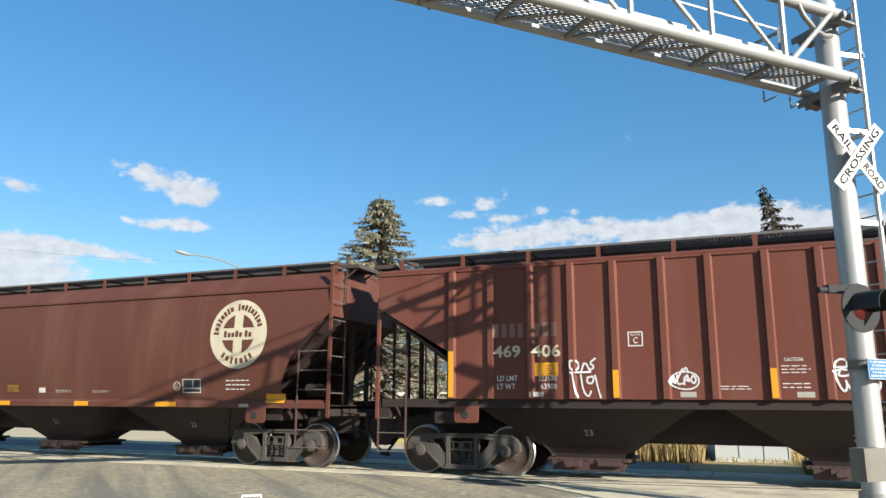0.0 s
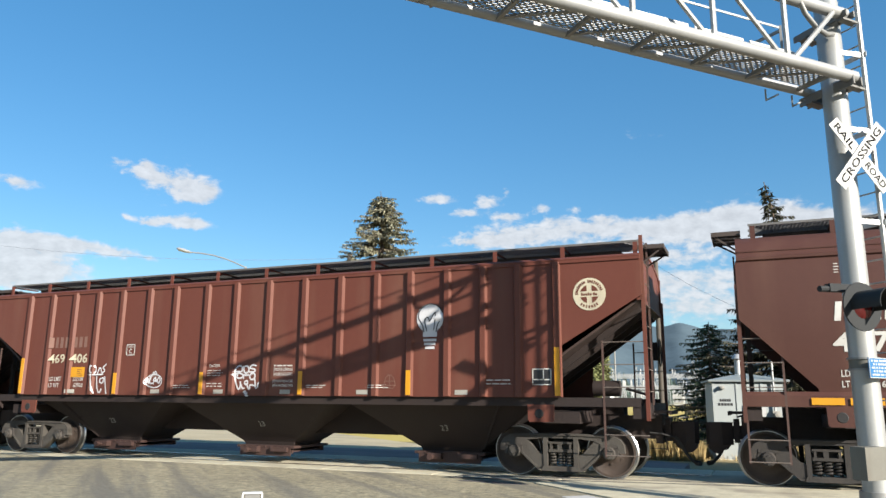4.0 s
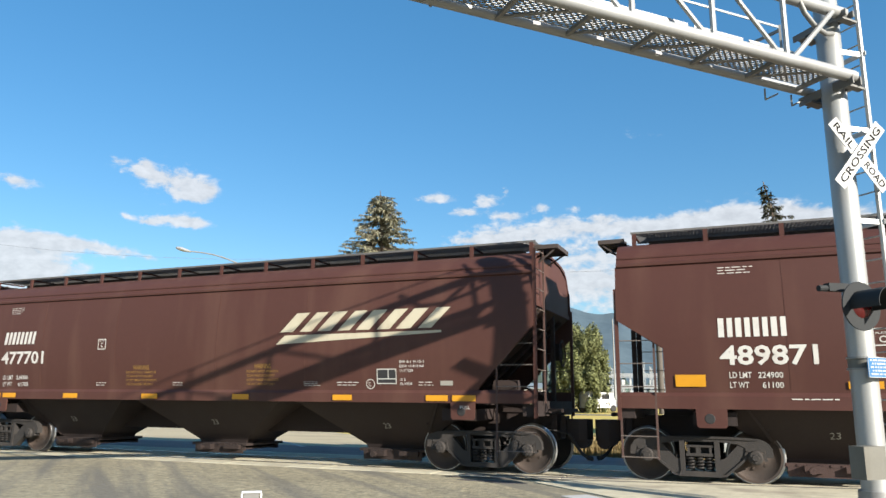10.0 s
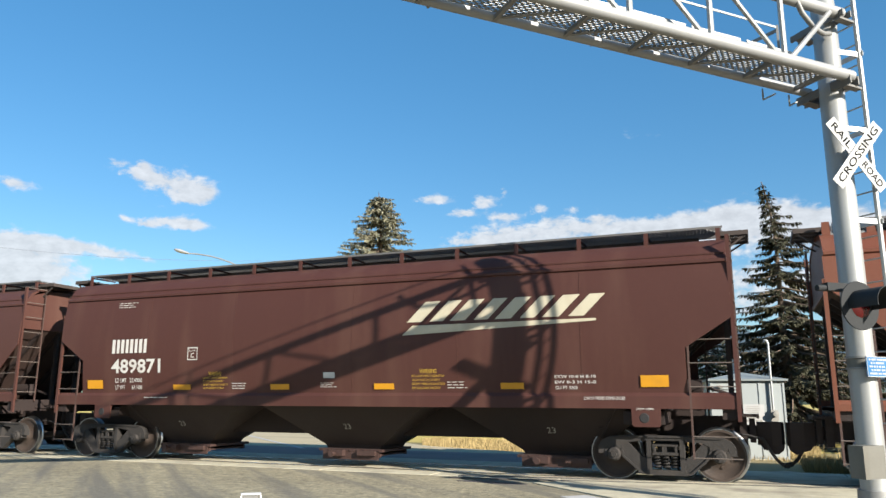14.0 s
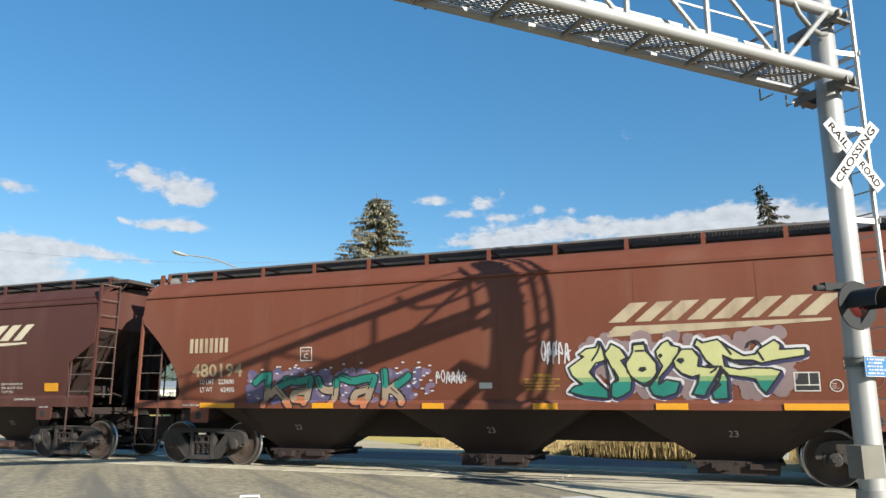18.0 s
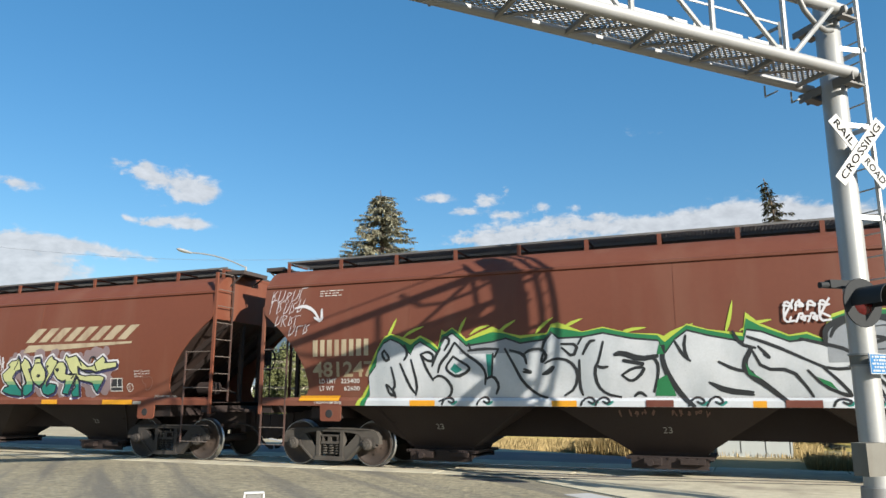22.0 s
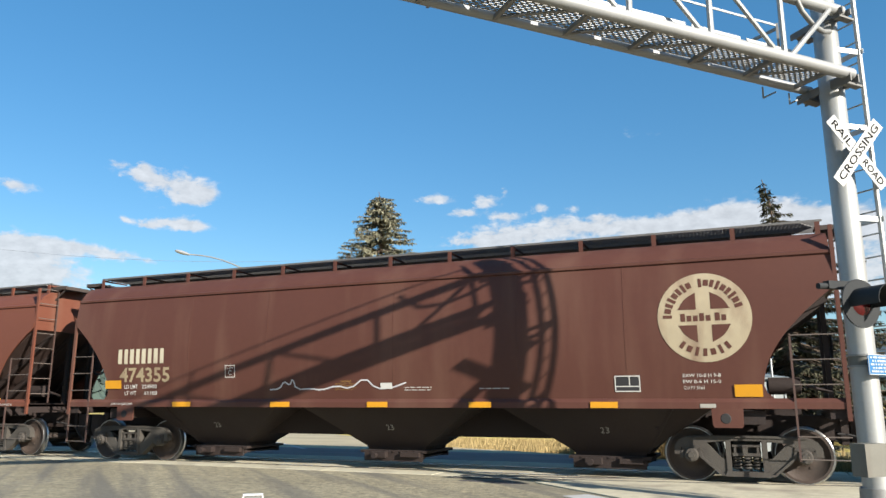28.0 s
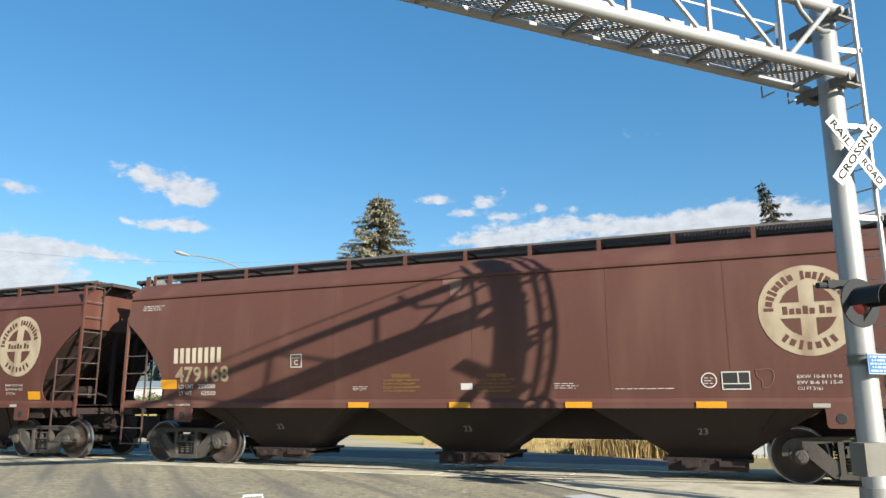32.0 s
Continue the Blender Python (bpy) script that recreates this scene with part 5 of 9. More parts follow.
def wrap(vs, fs, st, lift):
    """Lays flat shapes (x, z) on the curved side, cut at levels so that they follow it; each dab a hair above the last."""
    v3, f3 = [], []
    for i, f in enumerate(fs):
        eps = lift + (0.0012 * ((i * 0.381966) % 1.0) if len(fs) > 12 else 0.0)
        poly = [(vs[k][0], vs[k][1], eps) for k in f]
        za, zb = min(p[1] for p in poly), max(p[1] for p in poly)
        if st == "ribbed" or (zb - za < 0.1 and not any(za < edge < zb for edge in (SILL[st][1], SILL[st][1] - 0.06))):
            bits = [(poly, za - 1, zb + 1)]
        else:
            bits = [(clip(poly, lo, hi), lo, hi) for lo, hi in zip(LEVELS, LEVELS[1:]) if hi > za and lo < zb]
        for q, lo, hi in bits:
            if len(q) > 2:
                n = len(v3)
                v3 += [(x, -side_y(st, min(max(z, lo + 1e-4), hi - 1e-4)) - e - (rib_rise(x) if st == "ribbed" else 0.0), z) for x, z, e in q]
                f3.append(tuple(range(n, n + len(q))))
    return v3, f3


def decal(car, name, mat, vs, fs, lift=0.006, label="", parent=None):
    v3, f3 = wrap(vs, fs, CARS[car]["style"], lift)
    me = bpy.data.meshes.new(name)
    me.from_pydata(v3, [], f3)
    ob = put(name, me, M[mat], parent or CARS[car]["ob"], label)
    if name in ("graffiti", "stencil", "tag", "stencil_line", "emblem_mark"):
        ob["kind"] = "stuff"
    return ob


def patch(x0, x1, z0, z1, rows=None):
    """A rectangle cut in rows, so that it follows the curve of the side."""
    n = rows or max(1, int((z1 - z0) / 0.15))
    vs = [(x, z0 + (z1 - z0) * i / n) for i in range(n + 1) for x in (x0, x1)]
    return vs, [(2 * i, 2 * i + 1, 2 * i + 3, 2 * i + 2) for i in range(n)]


def words(car, s, x0, x1, z0, z1, mat="white", name="stencil", bold=0.0, slant=0.0, lift=0.007):
    pts, fs = text_mesh(s, bold or (0.022 if z1 - z0 > 0.2 else 0.012))
    return decal(car, name, mat, [(x0 + (x1 - x0) * x + slant * z, z0 + (z1 - z0) * z) for x, z in pts], fs, lift)


def lines_of(car, x0, x1, z0, z1, rows, mat="white", seed=1, name="stencil_line", lift=0.007):
    """Small print that cannot be read: a bar for each line, broken as words are."""
    rnd = random.Random(seed)
    h = (z1 - z0) / (rows * 3.6)
    vs, fs = [], []
    for r in range(rows):
        z = z1 - (z1 - z0) * (r + 0.8) / rows
        x, end = x0, x1 - (x1 - x0) * rnd.uniform(0, 0.25)
        while x < end - 0.02:
            w = min(rnd.uniform(0.05, 0.16), end - x)
            n = len(vs)
            vs += [(x, z), (x + w, z), (x + w, z + h), (x, z + h)]
            fs.append((n, n + 1, n + 2, n + 3))
            x += w + 0.03
    return decal(car, name, mat, vs, fs, lift)


def ring_of(cx, cz, r0, r1, a0=0, a1=360, n=48):
    vs, fs = [], []
    for i in range(n + 1):
        a = radians(a0 + (a1 - a0) * i / n)
        vs += [(cx + r0 * math.cos(a), cz + r0 * math.sin(a)), (cx + r1 * math.cos(a), cz + r1 * math.sin(a))]
    for i in range(n):
        fs.append((2 * i, 2 * i + 1, 2 * i + 3, 2 * i + 2))
    return vs, fs


def emblem(car, cx, cz, r, mat="cream"):
    """The round emblem: a pale disc, four dark quarters, dark marks round its rim."""
    dark = CARS[car]["paint"]
    vs, fs = [], []
    for k in range(7):
        v2, f2 = ring_of(cx, cz, r * k / 7, r * (k + 1) / 7, n=56)
        n = len(vs)
        vs += v2
        fs += [tuple(i + n for i in q) for q in f2]
    disc = decal(car, "emblem", mat, vs, fs, 0.006, "round pale emblem with a cross of bars")
    gap, bar = 0.155 * r, 0.175 * r
    for sx in (-1, 1):
        for sz in (-1, 1):
            pts = [(cx + sx * gap, cz + sz * bar)]
            for i in range(9):
                a = i / 8 * math.pi / 2
                x, z = cx + sx * max(gap, 0.57 * r * math.cos(a)), cz + sz * max(bar, 0.57 * r * math.sin(a))
                pts.append((x, z))
            decal(car, "emblem_quarter", dark, pts, [tuple(range(len(pts)))], 0.010, "", disc)
    marks = [(18 + 9.4 * i, 0.115) for i in range(18)] + [(231 + 12.5 * i, 0.12) for i in range(7)]
    vs, fs = [], []
    for i, (a, h) in enumerate(marks):
        if 98 < a < 108:
            continue
        a = radians(a)
        d, s = (math.cos(a), math.sin(a)), (-math.sin(a), math.cos(a))
        n = len(vs)
        hw = (0.042, 0.055, 0.035)[i % 3] * r
        hh = (0.085, 0.07, 0.10)[i % 3] * r
        c = (cx + d[0] * 0.78 * r, cz + d[1] * 0.78 * r)
        vs += [(c[0] + s[0] * u * hw + d[0] * w * hh, c[1] + s[1] * u * hw + d[1] * w * hh) for u, w in ((-1, -1), (1, -1), (1, 1), (-1, 1))]
        fs.append((n, n + 1, n + 2, n + 3))
    decal(car, "emblem_mark", dark, vs, fs, 0.010, "", disc)
    vs, fs = [], []
    for i in range(7):
        x = cx - 0.50 * r + (0.135 * i + (0.06 if i > 4 else 0)) * r
        n = len(vs)
        hh = 0.09 * r if i in (0, 3, 5) else 0.065 * r
        vs += [(x, cz - 0.09 * r), (x + 0.10 * r, cz - 0.09 * r), (x + 0.10 * r, cz - 0.09 * r + 2 * hh), (x, cz - 0.09 * r + 2 * hh)]
        fs.append((n, n + 1, n + 2, n + 3))
    decal(car, "emblem_mark", dark, vs, fs, 0.010, "", disc)
    return disc


def slab_mark(car, x0, x1, z0, z1, mat, n=4, slant=0.0, name="owner_mark", fill=0.84):
    """Plain upright bars that stand for the owner's mark."""
    w = (x1 - x0) / n
    first = None
    for i in range(n):
        for l, r_ in ((0.0, 0.40), (0.62, 0.98)):
            a, b = x0 + w * (i + fill * l), x0 + w * (i + fill * r_)
            ob = decal(car, name, mat, [(a, z0), (b, z0), (b + slant * 1.0, z1), (a + slant * 1.0, z1)], [(0, 1, 2, 3)], 0.007, "" if first else "pale painted bars", first)
            first = first or ob
    return first


def swoosh_mark(car, x0, x1, z0, z1, mat):
    """Slanted blocks over a tapering bar."""
    slab_mark(car, x0 + 0.10, x1 - 0.42, z0 + 0.26, z1, mat, 4, 0.40, "swoosh_mark", 0.86)
    vs, fs = [], []
    n = 8
    for i in range(n + 1):
        s = i / n
        x = x0 + (x1 - 0.35 - x0) * s
        zt = z0 + 0.19 + 0.02 * s
        zb = z0 + 0.165 * s
        vs += [(x, min(zb, zt)), (x + 0.22 * (1 - s), zt)]
    for i in range(n):
        fs.append((2 * i, 2 * i + 2, 2 * i + 3, 2 * i + 1))
    decal(car, "swoosh_bar", mat, vs, fs, 0.007, "tapering pale bar")


def ribbon(strokes, w, zmin=1.318, taper=0.0):
    """Brush strokes: quads along each stroke with round joints."""
    vs, fs = [], []
    for st in strokes:
        m = len(st)
        for i in range(m):
            ww = w * (1 - taper * abs(2 * i / max(m - 1, 1) - 1)) / 2
            x, z = st[i]
            n = len(vs)
            k = 10
            vs += [(x + ww * math.cos(2 * math.pi * j / k), max(zmin, z + ww * math.sin(2 * math.pi * j / k))) for j in range(k)]
            fs.append(tuple(range(n, n + k)))
            if i + 1 < m:
                x2, z2 = st[i + 1]
                w2 = w * (1 - taper * abs(2 * (i + 1) / max(m - 1, 1) - 1)) / 2
                d = Vector((x2 - x, z2 - z))
                if d.length < 1e-4:
                    continue
                d.normalize()
                q = Vector((-d.y, d.x))
                parts = max(1, int(math.hypot(x2 - x, z2 - z) / 0.35))
                for p in range(parts):
                    s0, s1 = p / parts, (p + 1) / parts
                    n = len(vs)
                    for s, sg in ((s0, 1), (s0, -1), (s1, -1), (s1, 1)):
                        hw = ww + (w2 - ww) * s
                        vs.append((x + (x2 - x) * s + q.x * hw * sg, max(zmin, z + (z2 - z) * s + q.y * hw * sg)))
                    fs.append((n, n + 1, n + 2, n + 3))
    return vs, fs


def smooth_stroke(st):
    """Rounds off a stroke by cutting its corners once."""
    if len(st) < 3:
        return st
    out = [st[0]]
    for a, b in zip(st, st[1:]):
        out += [(a[0] * 0.75 + b[0] * 0.25, a[1] * 0.75 + b[1] * 0.25), (a[0] * 0.25 + b[0] * 0.75, a[1] * 0.25 + b[1] * 0.75)]
    return out + [st[-1]]


def spray(car, mat, strokes, w, lift, label="", parent=None, taper=0.0, name="graffiti", sharp=False):
    vs, fs = ribbon([s if sharp else smooth_stroke(s) for s in strokes], w, SILL[CARS[car]["style"]][0] + 0.008, taper)
    return decal(car, name, mat, vs, fs, lift, label, parent)


def skirt(top, z0, rows=6):
    """The area between an edge line and a level under it."""
    vs, fs = [], []
    n = len(top)
    for i in range(rows + 1):
        vs += [(x, z0 + max(z - z0, 0.0) * i / rows) for x, z in top]
    for i in range(rows):
        for k in range(n - 1):
            a = i * n + k
            fs.append((a, a + 1, a + n + 1, a + n))
    return vs, fs


def fill_of(edge, lo, hi, step=0.035):
    """A closed outline filled with level strips between two heights."""
    vs, fs = [], []
    za, zb = max(lo, min(p[1] for p in edge)), min(hi, max(p[1] for p in edge))
    n = max(1, int((zb - za) / step))
    for i in range(n):
        z0, z1 = za + (zb - za) * i / n, za + (zb - za) * (i + 1) / n
        zm = 0.5 * (z0 + z1)
        cut = sorted(a[0] + (b[0] - a[0]) * (zm - a[1]) / (b[1] - a[1]) for a, b in zip(edge, edge[1:]) if (a[1] > zm) != (b[1] > zm))
        for x0, x1 in zip(cut[::2], cut[1::2]):
            k = len(vs)
            vs += [(x0, z0), (x1, z0), (x1, z1), (x0, z1)]
            fs.append((k, k + 1, k + 2, k + 3))
    return vs, fs


def scribble(car, x0, x1, z0, z1, seed, letters, mat="spray_white", w=0.035, lift=0.008, rows=1):
    """A hasty tag that cannot be read."""
    rnd = random.Random(seed)
    strokes = []
    for r in range(rows):
        za, zb = z1 - (z1 - z0) * (r + 0.92) / rows, z1 - (z1 - z0) * r / rows
        for i in range(letters):
            a = x0 + (x1 - x0) * i / letters
            b = a + (x1 - x0) / letters * 0.86
            p = lambda: (rnd.uniform(a, b), rnd.uniform(za, zb))
            kind = rnd.randrange(4)
            if kind == 0:
                strokes.append([(a, za), (a + 0.2 * (b - a), zb), (b, za + 0.3 * (zb - za)), (a, za + 0.5 * (zb - za))])
            elif kind == 1:
                strokes.append([(a, za), (0.5 * (a + b), zb), (b, za), (0.7 * a + 0.3 * b, 0.6 * za + 0.4 * zb), (1.2 * b - 0.2 * a, 0.5 * (za + zb))])
            elif kind == 2:
                strokes += [[(a, zb), (a, za), (b, za + 0.1 * (zb - za))], [(a, 0.5 * (za + zb)), (b, 0.55 * (za + zb))]]
            else:
                strokes.append([(a, 0.5 * (za + zb)), (0.5 * (a + b), zb), (b, 0.5 * (za + zb)), (0.5 * (a + b), za), (a, 0.5 * (za + zb))])
            if rnd.random() < 0.5:
                strokes.append([p(), p()])
    return spray(car, mat, strokes, w, lift, "hasty spray-painted tag")


def cloud_of(car, mat, x0, x1, z0, z1, n, seed, lift, w=0.24):
    rnd = random.Random(seed)
    dots = [[(rnd.uniform(x0, x1), rnd.uniform(z0, z1))] * 2 for _ in range(n)]
    dots = [[a, (b[0] + rnd.uniform(-0.12, 0.12), b[1] + rnd.uniform(-0.05, 0.05))] for a, b in dots]
    return spray(car, mat, dots, w, lift, "soft cloud of spray paint")


def reflectors(car, spans, z0, z1):
    for x0, x1 in spans:
        decal(car, "reflector", "yellow", *patch(x0, x1, z0, z1), 0.020, "yellow reflective strip")


def plate_c(car, x, z, s=0.27):
    b = 0.02
    for a0, a1, c0, c1 in ((x, x + s, z, z + b), (x, x + s, z + s - b, z + s), (x, x + b, z + b, z + s - b), (x + s - b, x + s, z + b, z + s - b)):
        decal(car, "stencil_frame", "white", *patch(a0, a1, c0, c1), 0.007)
    words(car, "PLATE", x + 0.05, x + s - 0.05, z + 0.185, z + 0.22)
    words(car, "C", x + 0.09, x + s - 0.09, z + 0.05, z + 0.16)


def data_box(car, x0, x1, z0, z1):
    box = decal(car, "data_panel", "panel_black", *patch(x0, x1, z0, z1), 0.007, "black data panel framed in white")
    b = 0.018
    xm, zm = x0 + 0.56 * (x1 - x0), z0 + 0.3 * (z1 - z0)
    for a0, a1, c0, c1 in ((x0, x1, z0, z0 + b), (x0, x1, z1 - b, z1), (x0, x0 + b, z0, z1), (x1 - b, x1, z0, z1), (x0, x1, zm, zm + b), (xm, xm + b, zm, z1)):
        decal(car, "panel_line", "white", *patch(a0, a1, c0, c1), 0.010, "", box)


def warning(car, x0, x1, z0, z1, mat="ochre"):
    h = z1 - z0
    m = 0.5 * (x0 + x1)
    w = 0.26 * (x1 - x0)
    words(car, "WARNING", m - w, m + w, z1 - 0.22 * h, z1, mat)
    for i, s in enumerate(("DO NOT APPLY VIBRATOR", "TO ANY PART OF CAR BODY", "EXCEPT VIBRATOR BRACKETS", "USE ON LOADED CAR ONLY")):
        words(car, s, x0, x1 - (0.10 if i % 2 else 0.0), z1 - (0.40 + 0.195 * i) * h, z1 - (0.29 + 0.195 * i) * h, mat)


def weights(car, x0, x1, z0, z1, load, light, mat="white"):
    h = (z1 - z0)
    w = x1 - x0
    words(car, "LD LMT", x0, x0 + 0.42 * w, z1 - 0.38 * h, z1, mat)
    words(car, load, x1 - 0.46 * w, x1, z1 - 0.38 * h, z1, mat)
    words(car, "LT WT", x0, x0 + 0.36 * w, z0, z0 + 0.38 * h, mat)
    words(car, light, x1 - 0.39 * w, x1, z0, z0 + 0.38 * h, mat)


def dims(car, x0, x1, z0, z1, a, b, c):
    h = z1 - z0
    for i, s in enumerate((a, b, c)):
        words(car, s, x0, x1 if i < 2 else x0 + 0.55 * (x1 - x0), z1 - h * (0.25 + 0.365 * i), z1 - h * (0.04 + 0.365 * i))


def stencil_ring(car, x, z, r):
    decal(car, "stencil_ring", "white", *ring_of(x, z, r * 0.84, r, n=24), 0.007)
    lines_of(car, x - r * 0.6, x + r * 0.6, z - r * 0.5, z + r * 0.5, 3, "white", 7)


# sprayed capitals as strokes in a unit box
GLYPHS = {
    "L": [[(0.25, 1.0), (0.0, 0.0), (0.75, 0.12)]],
    "I": [[(0.15, 0.95), (0.95, 1.0)], [(0.55, 1.0), (0.42, 0.05)], [(0.0, 0.0), (0.85, 0.08)]],
    "F": [[(0.12, 0.0), (0.28, 0.95), (0.9, 1.0)], [(0.0, 0.40), (0.85, 0.50)]],
    "E": [[(0.95, 1.0), (0.22, 0.92), (0.08, 0.05), (0.9, 0.14)], [(0.15, 0.5), (0.75, 0.55)]],
    "S": [[(1.2, 1.0), (0.5, 0.98), (0.25, 0.72), (0.8, 0.5), (0.9, 0.2), (0.5, 0.0), (0.0, 0.14)]],
    "2": [[(0.1, 0.75), (0.35, 1.0), (0.6, 0.9), (0.5, 0.55), (0.0, 0.02), (0.05, 0.04), (0.95, 0.16)]],
    "N": [[(0.0, 0.0), (0.35, 0.95), (0.36, 0.95), (0.75, 0.08), (0.76, 0.08), (1.0, 0.85)]],
    "B": [[(0.2, 0.95), (0.05, 0.0), (0.6, 0.06), (0.85, 0.3), (0.3, 0.5), (0.8, 0.75), (0.7, 0.95), (0.1, 0.9)]],
    "O": [[(0.5, 0.9), (0.1, 0.7), (0.05, 0.2), (0.45, 0.05), (0.85, 0.3), (0.9, 0.75), (0.5, 0.9)]],
    "R": [[(0.05, 0.0), (0.2, 1.0), (0.75, 0.95), (0.8, 0.65), (0.2, 0.48), (0.95, 0.0)]],
    "G": [[(0.5, 1.0), (0.12, 0.85), (0.0, 0.2), (0.15, 0.0), (2.5, 0.30), (2.7, 0.36), (1.1, 0.44), (0.3, 0.42)]],
}


def slope_tag(car, x0, x1, z0, z1, seed, mat):
    """A thin tag scrawled on a slope sheet under the sill."""
    rnd = random.Random(seed)
    strokes = []
    n = 5
    for i in range(n):
        xa = x0 + (x1 - x0) * i / n
        w = (x1 - x0) / n * 0.85
        strokes.append([(xa + w * rnd.uniform(0, 1), z0 + (z1 - z0) * (rnd.uniform(0.6, 1) if j % 2 else rnd.uniform(0, 0.35))) for j in range(5)])
    vs, fs = ribbon([smooth_stroke(s) for s in strokes], 0.018, 0.5)
    g = Geo()
    g.add([(x, -(0.58 + 0.78 * (z - 0.44) / 0.92) - 0.012, z) for x, z in vs], fs)
    put("graffiti", g.mesh("graffiti"), M[mat], CARS[car]["ob"], "thin faded sprayed tag")


def hand_lettered():
    """Three rows of thin white sprayed capitals."""
    rnd = random.Random(75)
    for text, x0, pitch, wide, z0, tall in (("LIFES", 5.11, 0.188, 0.17, 2.50, 0.29), ("2 N", 5.14, 0.285, 0.30, 2.20, 0.25), ("BORING", 5.06, 0.182, 0.165, 1.91, 0.24)):
        strokes = []
        for i, ch in enumerate(text):
            if ch == " ":
                continue
            dx, dz, up = rnd.uniform(-0.015, 0.015), rnd.uniform(-0.015, 0.02), rnd.uniform(0.9, 1.1)
            strokes += [[(x0 + pitch * i + dx + wide * x + 0.05 * z, z0 + dz + tall * up * z) for x, z in st] for st in GLYPHS[ch]]
        spray("F", "spray_white", strokes, 0.025, 0.012, "thin white sprayed capitals", None, 0.25)
    spray("F", "spray_white", [[(5.56, 2.34), (5.72, 2.36), (5.86, 2.33)], [(6.62, 2.08), (6.72, 2.13), (6.66, 2.0), (6.78, 2.02), (6.86, 1.92)]], 0.016, 0.012, "thin white sprayed tag")


def paint_cars():
    # A
    emblem("A", 6.05, 2.83, 0.76)
    lines_of("A", 5.75, 6.40, 1.60, 1.88, 3, "white", 3)
    data_box("A", 4.55, 5.06, 1.55, 1.86)
    stencil_ring("A", 4.38, 1.70, 0.10)
    reflectors("A", ((3.82, 4.42), (1.30, 1.76), (-1.30, -0.9)), 1.25, 1.355)
    reflectors("A", ((6.82, 7.31),), 1.34, 1.53)
    lines_of("A", -1.1, -0.6, 1.58, 1.76, 4, "ochre", 5)
    lines_of("A", 0.6, 1.2, 1.56, 1.64, 2, "white", 6)
    lines_of("A", 1.8, 2.4, 1.56, 1.62, 2, "white", 8)
    decal("A", "tag_plate", "white", *patch(0.02, 0.24, 1.56, 1.68), 0.007)
    # B
    words("B", "469", -5.99, -5.47, 2.20, 2.43, "cream")
    words("B", "406", -5.25, -4.71, 2.20, 2.43, "cream")
    slab_mark("B", -6.0, -4.72, 2.58, 2.84, "ghost", 4)
    plate_c("B", -3.49, 2.36, 0.26)
    words("B", "LD LMT", -5.93, -5.53, 1.77, 1.87)
    words("B", "222100", -5.14, -4.79, 1.77, 1.87)
    words("B", "LT WT", -5.93, -5.58, 1.62, 1.72)
    words("B", "63900", -5.09, -4.79, 1.62, 1.72)
    decal("B", "yellow_label", "yellow", *patch(-5.2, -4.76, 1.86, 2.10), 0.012, "yellow label with dark lines")
    lines_of("B", -5.15, -4.8, 1.89, 2.07, 4, "panel_black", 11, lift=0.017)
    for x in (-6.85, -3.72, -1.17, 1.43, 3.93, 6.92):
        g = Geo()
        zt = 2.34 if abs(x) > 6 else 1.95
        g.prism([(-0.052, -1.612), (-0.048, -1.625), (0.048, -1.625), (0.052, -1.612)], 1.47, zt, "z")
        part("reflector", g, M["yellow"], CARS["B"]["ob"], "yellow reflective strip", None, pose(x, 0, 0))
    b0 = decal("B", "graffiti", "spray_white", *ring_of(4.37, 2.97, 0.0, 0.29, n=32), 0.012, "white spray-painted light bulb")
    decal("B", "graffiti", "spray_white", *patch(4.22, 4.52, 2.60, 2.76), 0.013, "", b0)
    for i in range(3):
        decal("B", "graffiti", "spray_white", *patch(4.23 + 0.02 * i, 4.51 - 0.02 * i, 2.36 + 0.075 * (2 - i), 2.41 + 0.075 * (2 - i), 1), 0.013, "", b0)
    spray("B", "spray_black", [[(4.24, 2.70), (4.20, 2.86), (4.10, 2.98), (4.14, 3.14), (4.30, 3.25), (4.46, 3.25), (4.62, 3.14), (4.64, 2.98), (4.53, 2.85), (4.50, 2.70)],
                               [(4.30, 2.72), (4.24, 2.95), (4.33, 3.0), (4.36, 2.88), (4.42, 3.02), (4.50, 3.1), (4.45, 2.74)]], 0.022, 0.016, "", b0)
    spray("B", "spray_white", TAG_B_LEFT, 0.032, 0.010, "white sprayed tag in rounded strokes")
    scribble("B", -2.80, -2.36, 1.68, 1.86, 22, 4, w=0.03)
    spray("B", "spray_white", [[(-2.83, 1.74), (-2.74, 1.88), (-2.52, 1.92), (-2.34, 1.84), (-2.34, 1.68), (-2.5, 1.60), (-2.74, 1.64), (-2.83, 1.74)], [(-2.58, 1.9), (-2.54, 2.0), (-2.5, 1.9)]], 0.025, 0.009, "hasty spray-painted tag")
    spray("B", "spray_white", TAG_B_RIGHT, 0.034, 0.010, "white sprayed tag in rounded strokes")
    lines_of("B", 0.72, 1.34, 2.04, 2.14, 1, "white", 15)
    for i, s in enumerate(("EPOXY LINING", "APPLIED 02-03 GSWC")):
        words("B", s, 0.72, 1.20, 1.96 - 0.10 * i, 2.03 - 0.10 * i)
    for i, s in enumerate(("DO NOT RUN CAR", "WITH HATCHES OPEN")):
        words("B", s, 0.70, 1.22, 1.72 - 0.09 * i, 1.78 - 0.09 * i)
    words("B", "CAUTION", -1.0, -0.72, 2.06, 2.12)
    lines_of("B", -1.05, -0.62, 1.86, 2.02, 3, "white", 12)
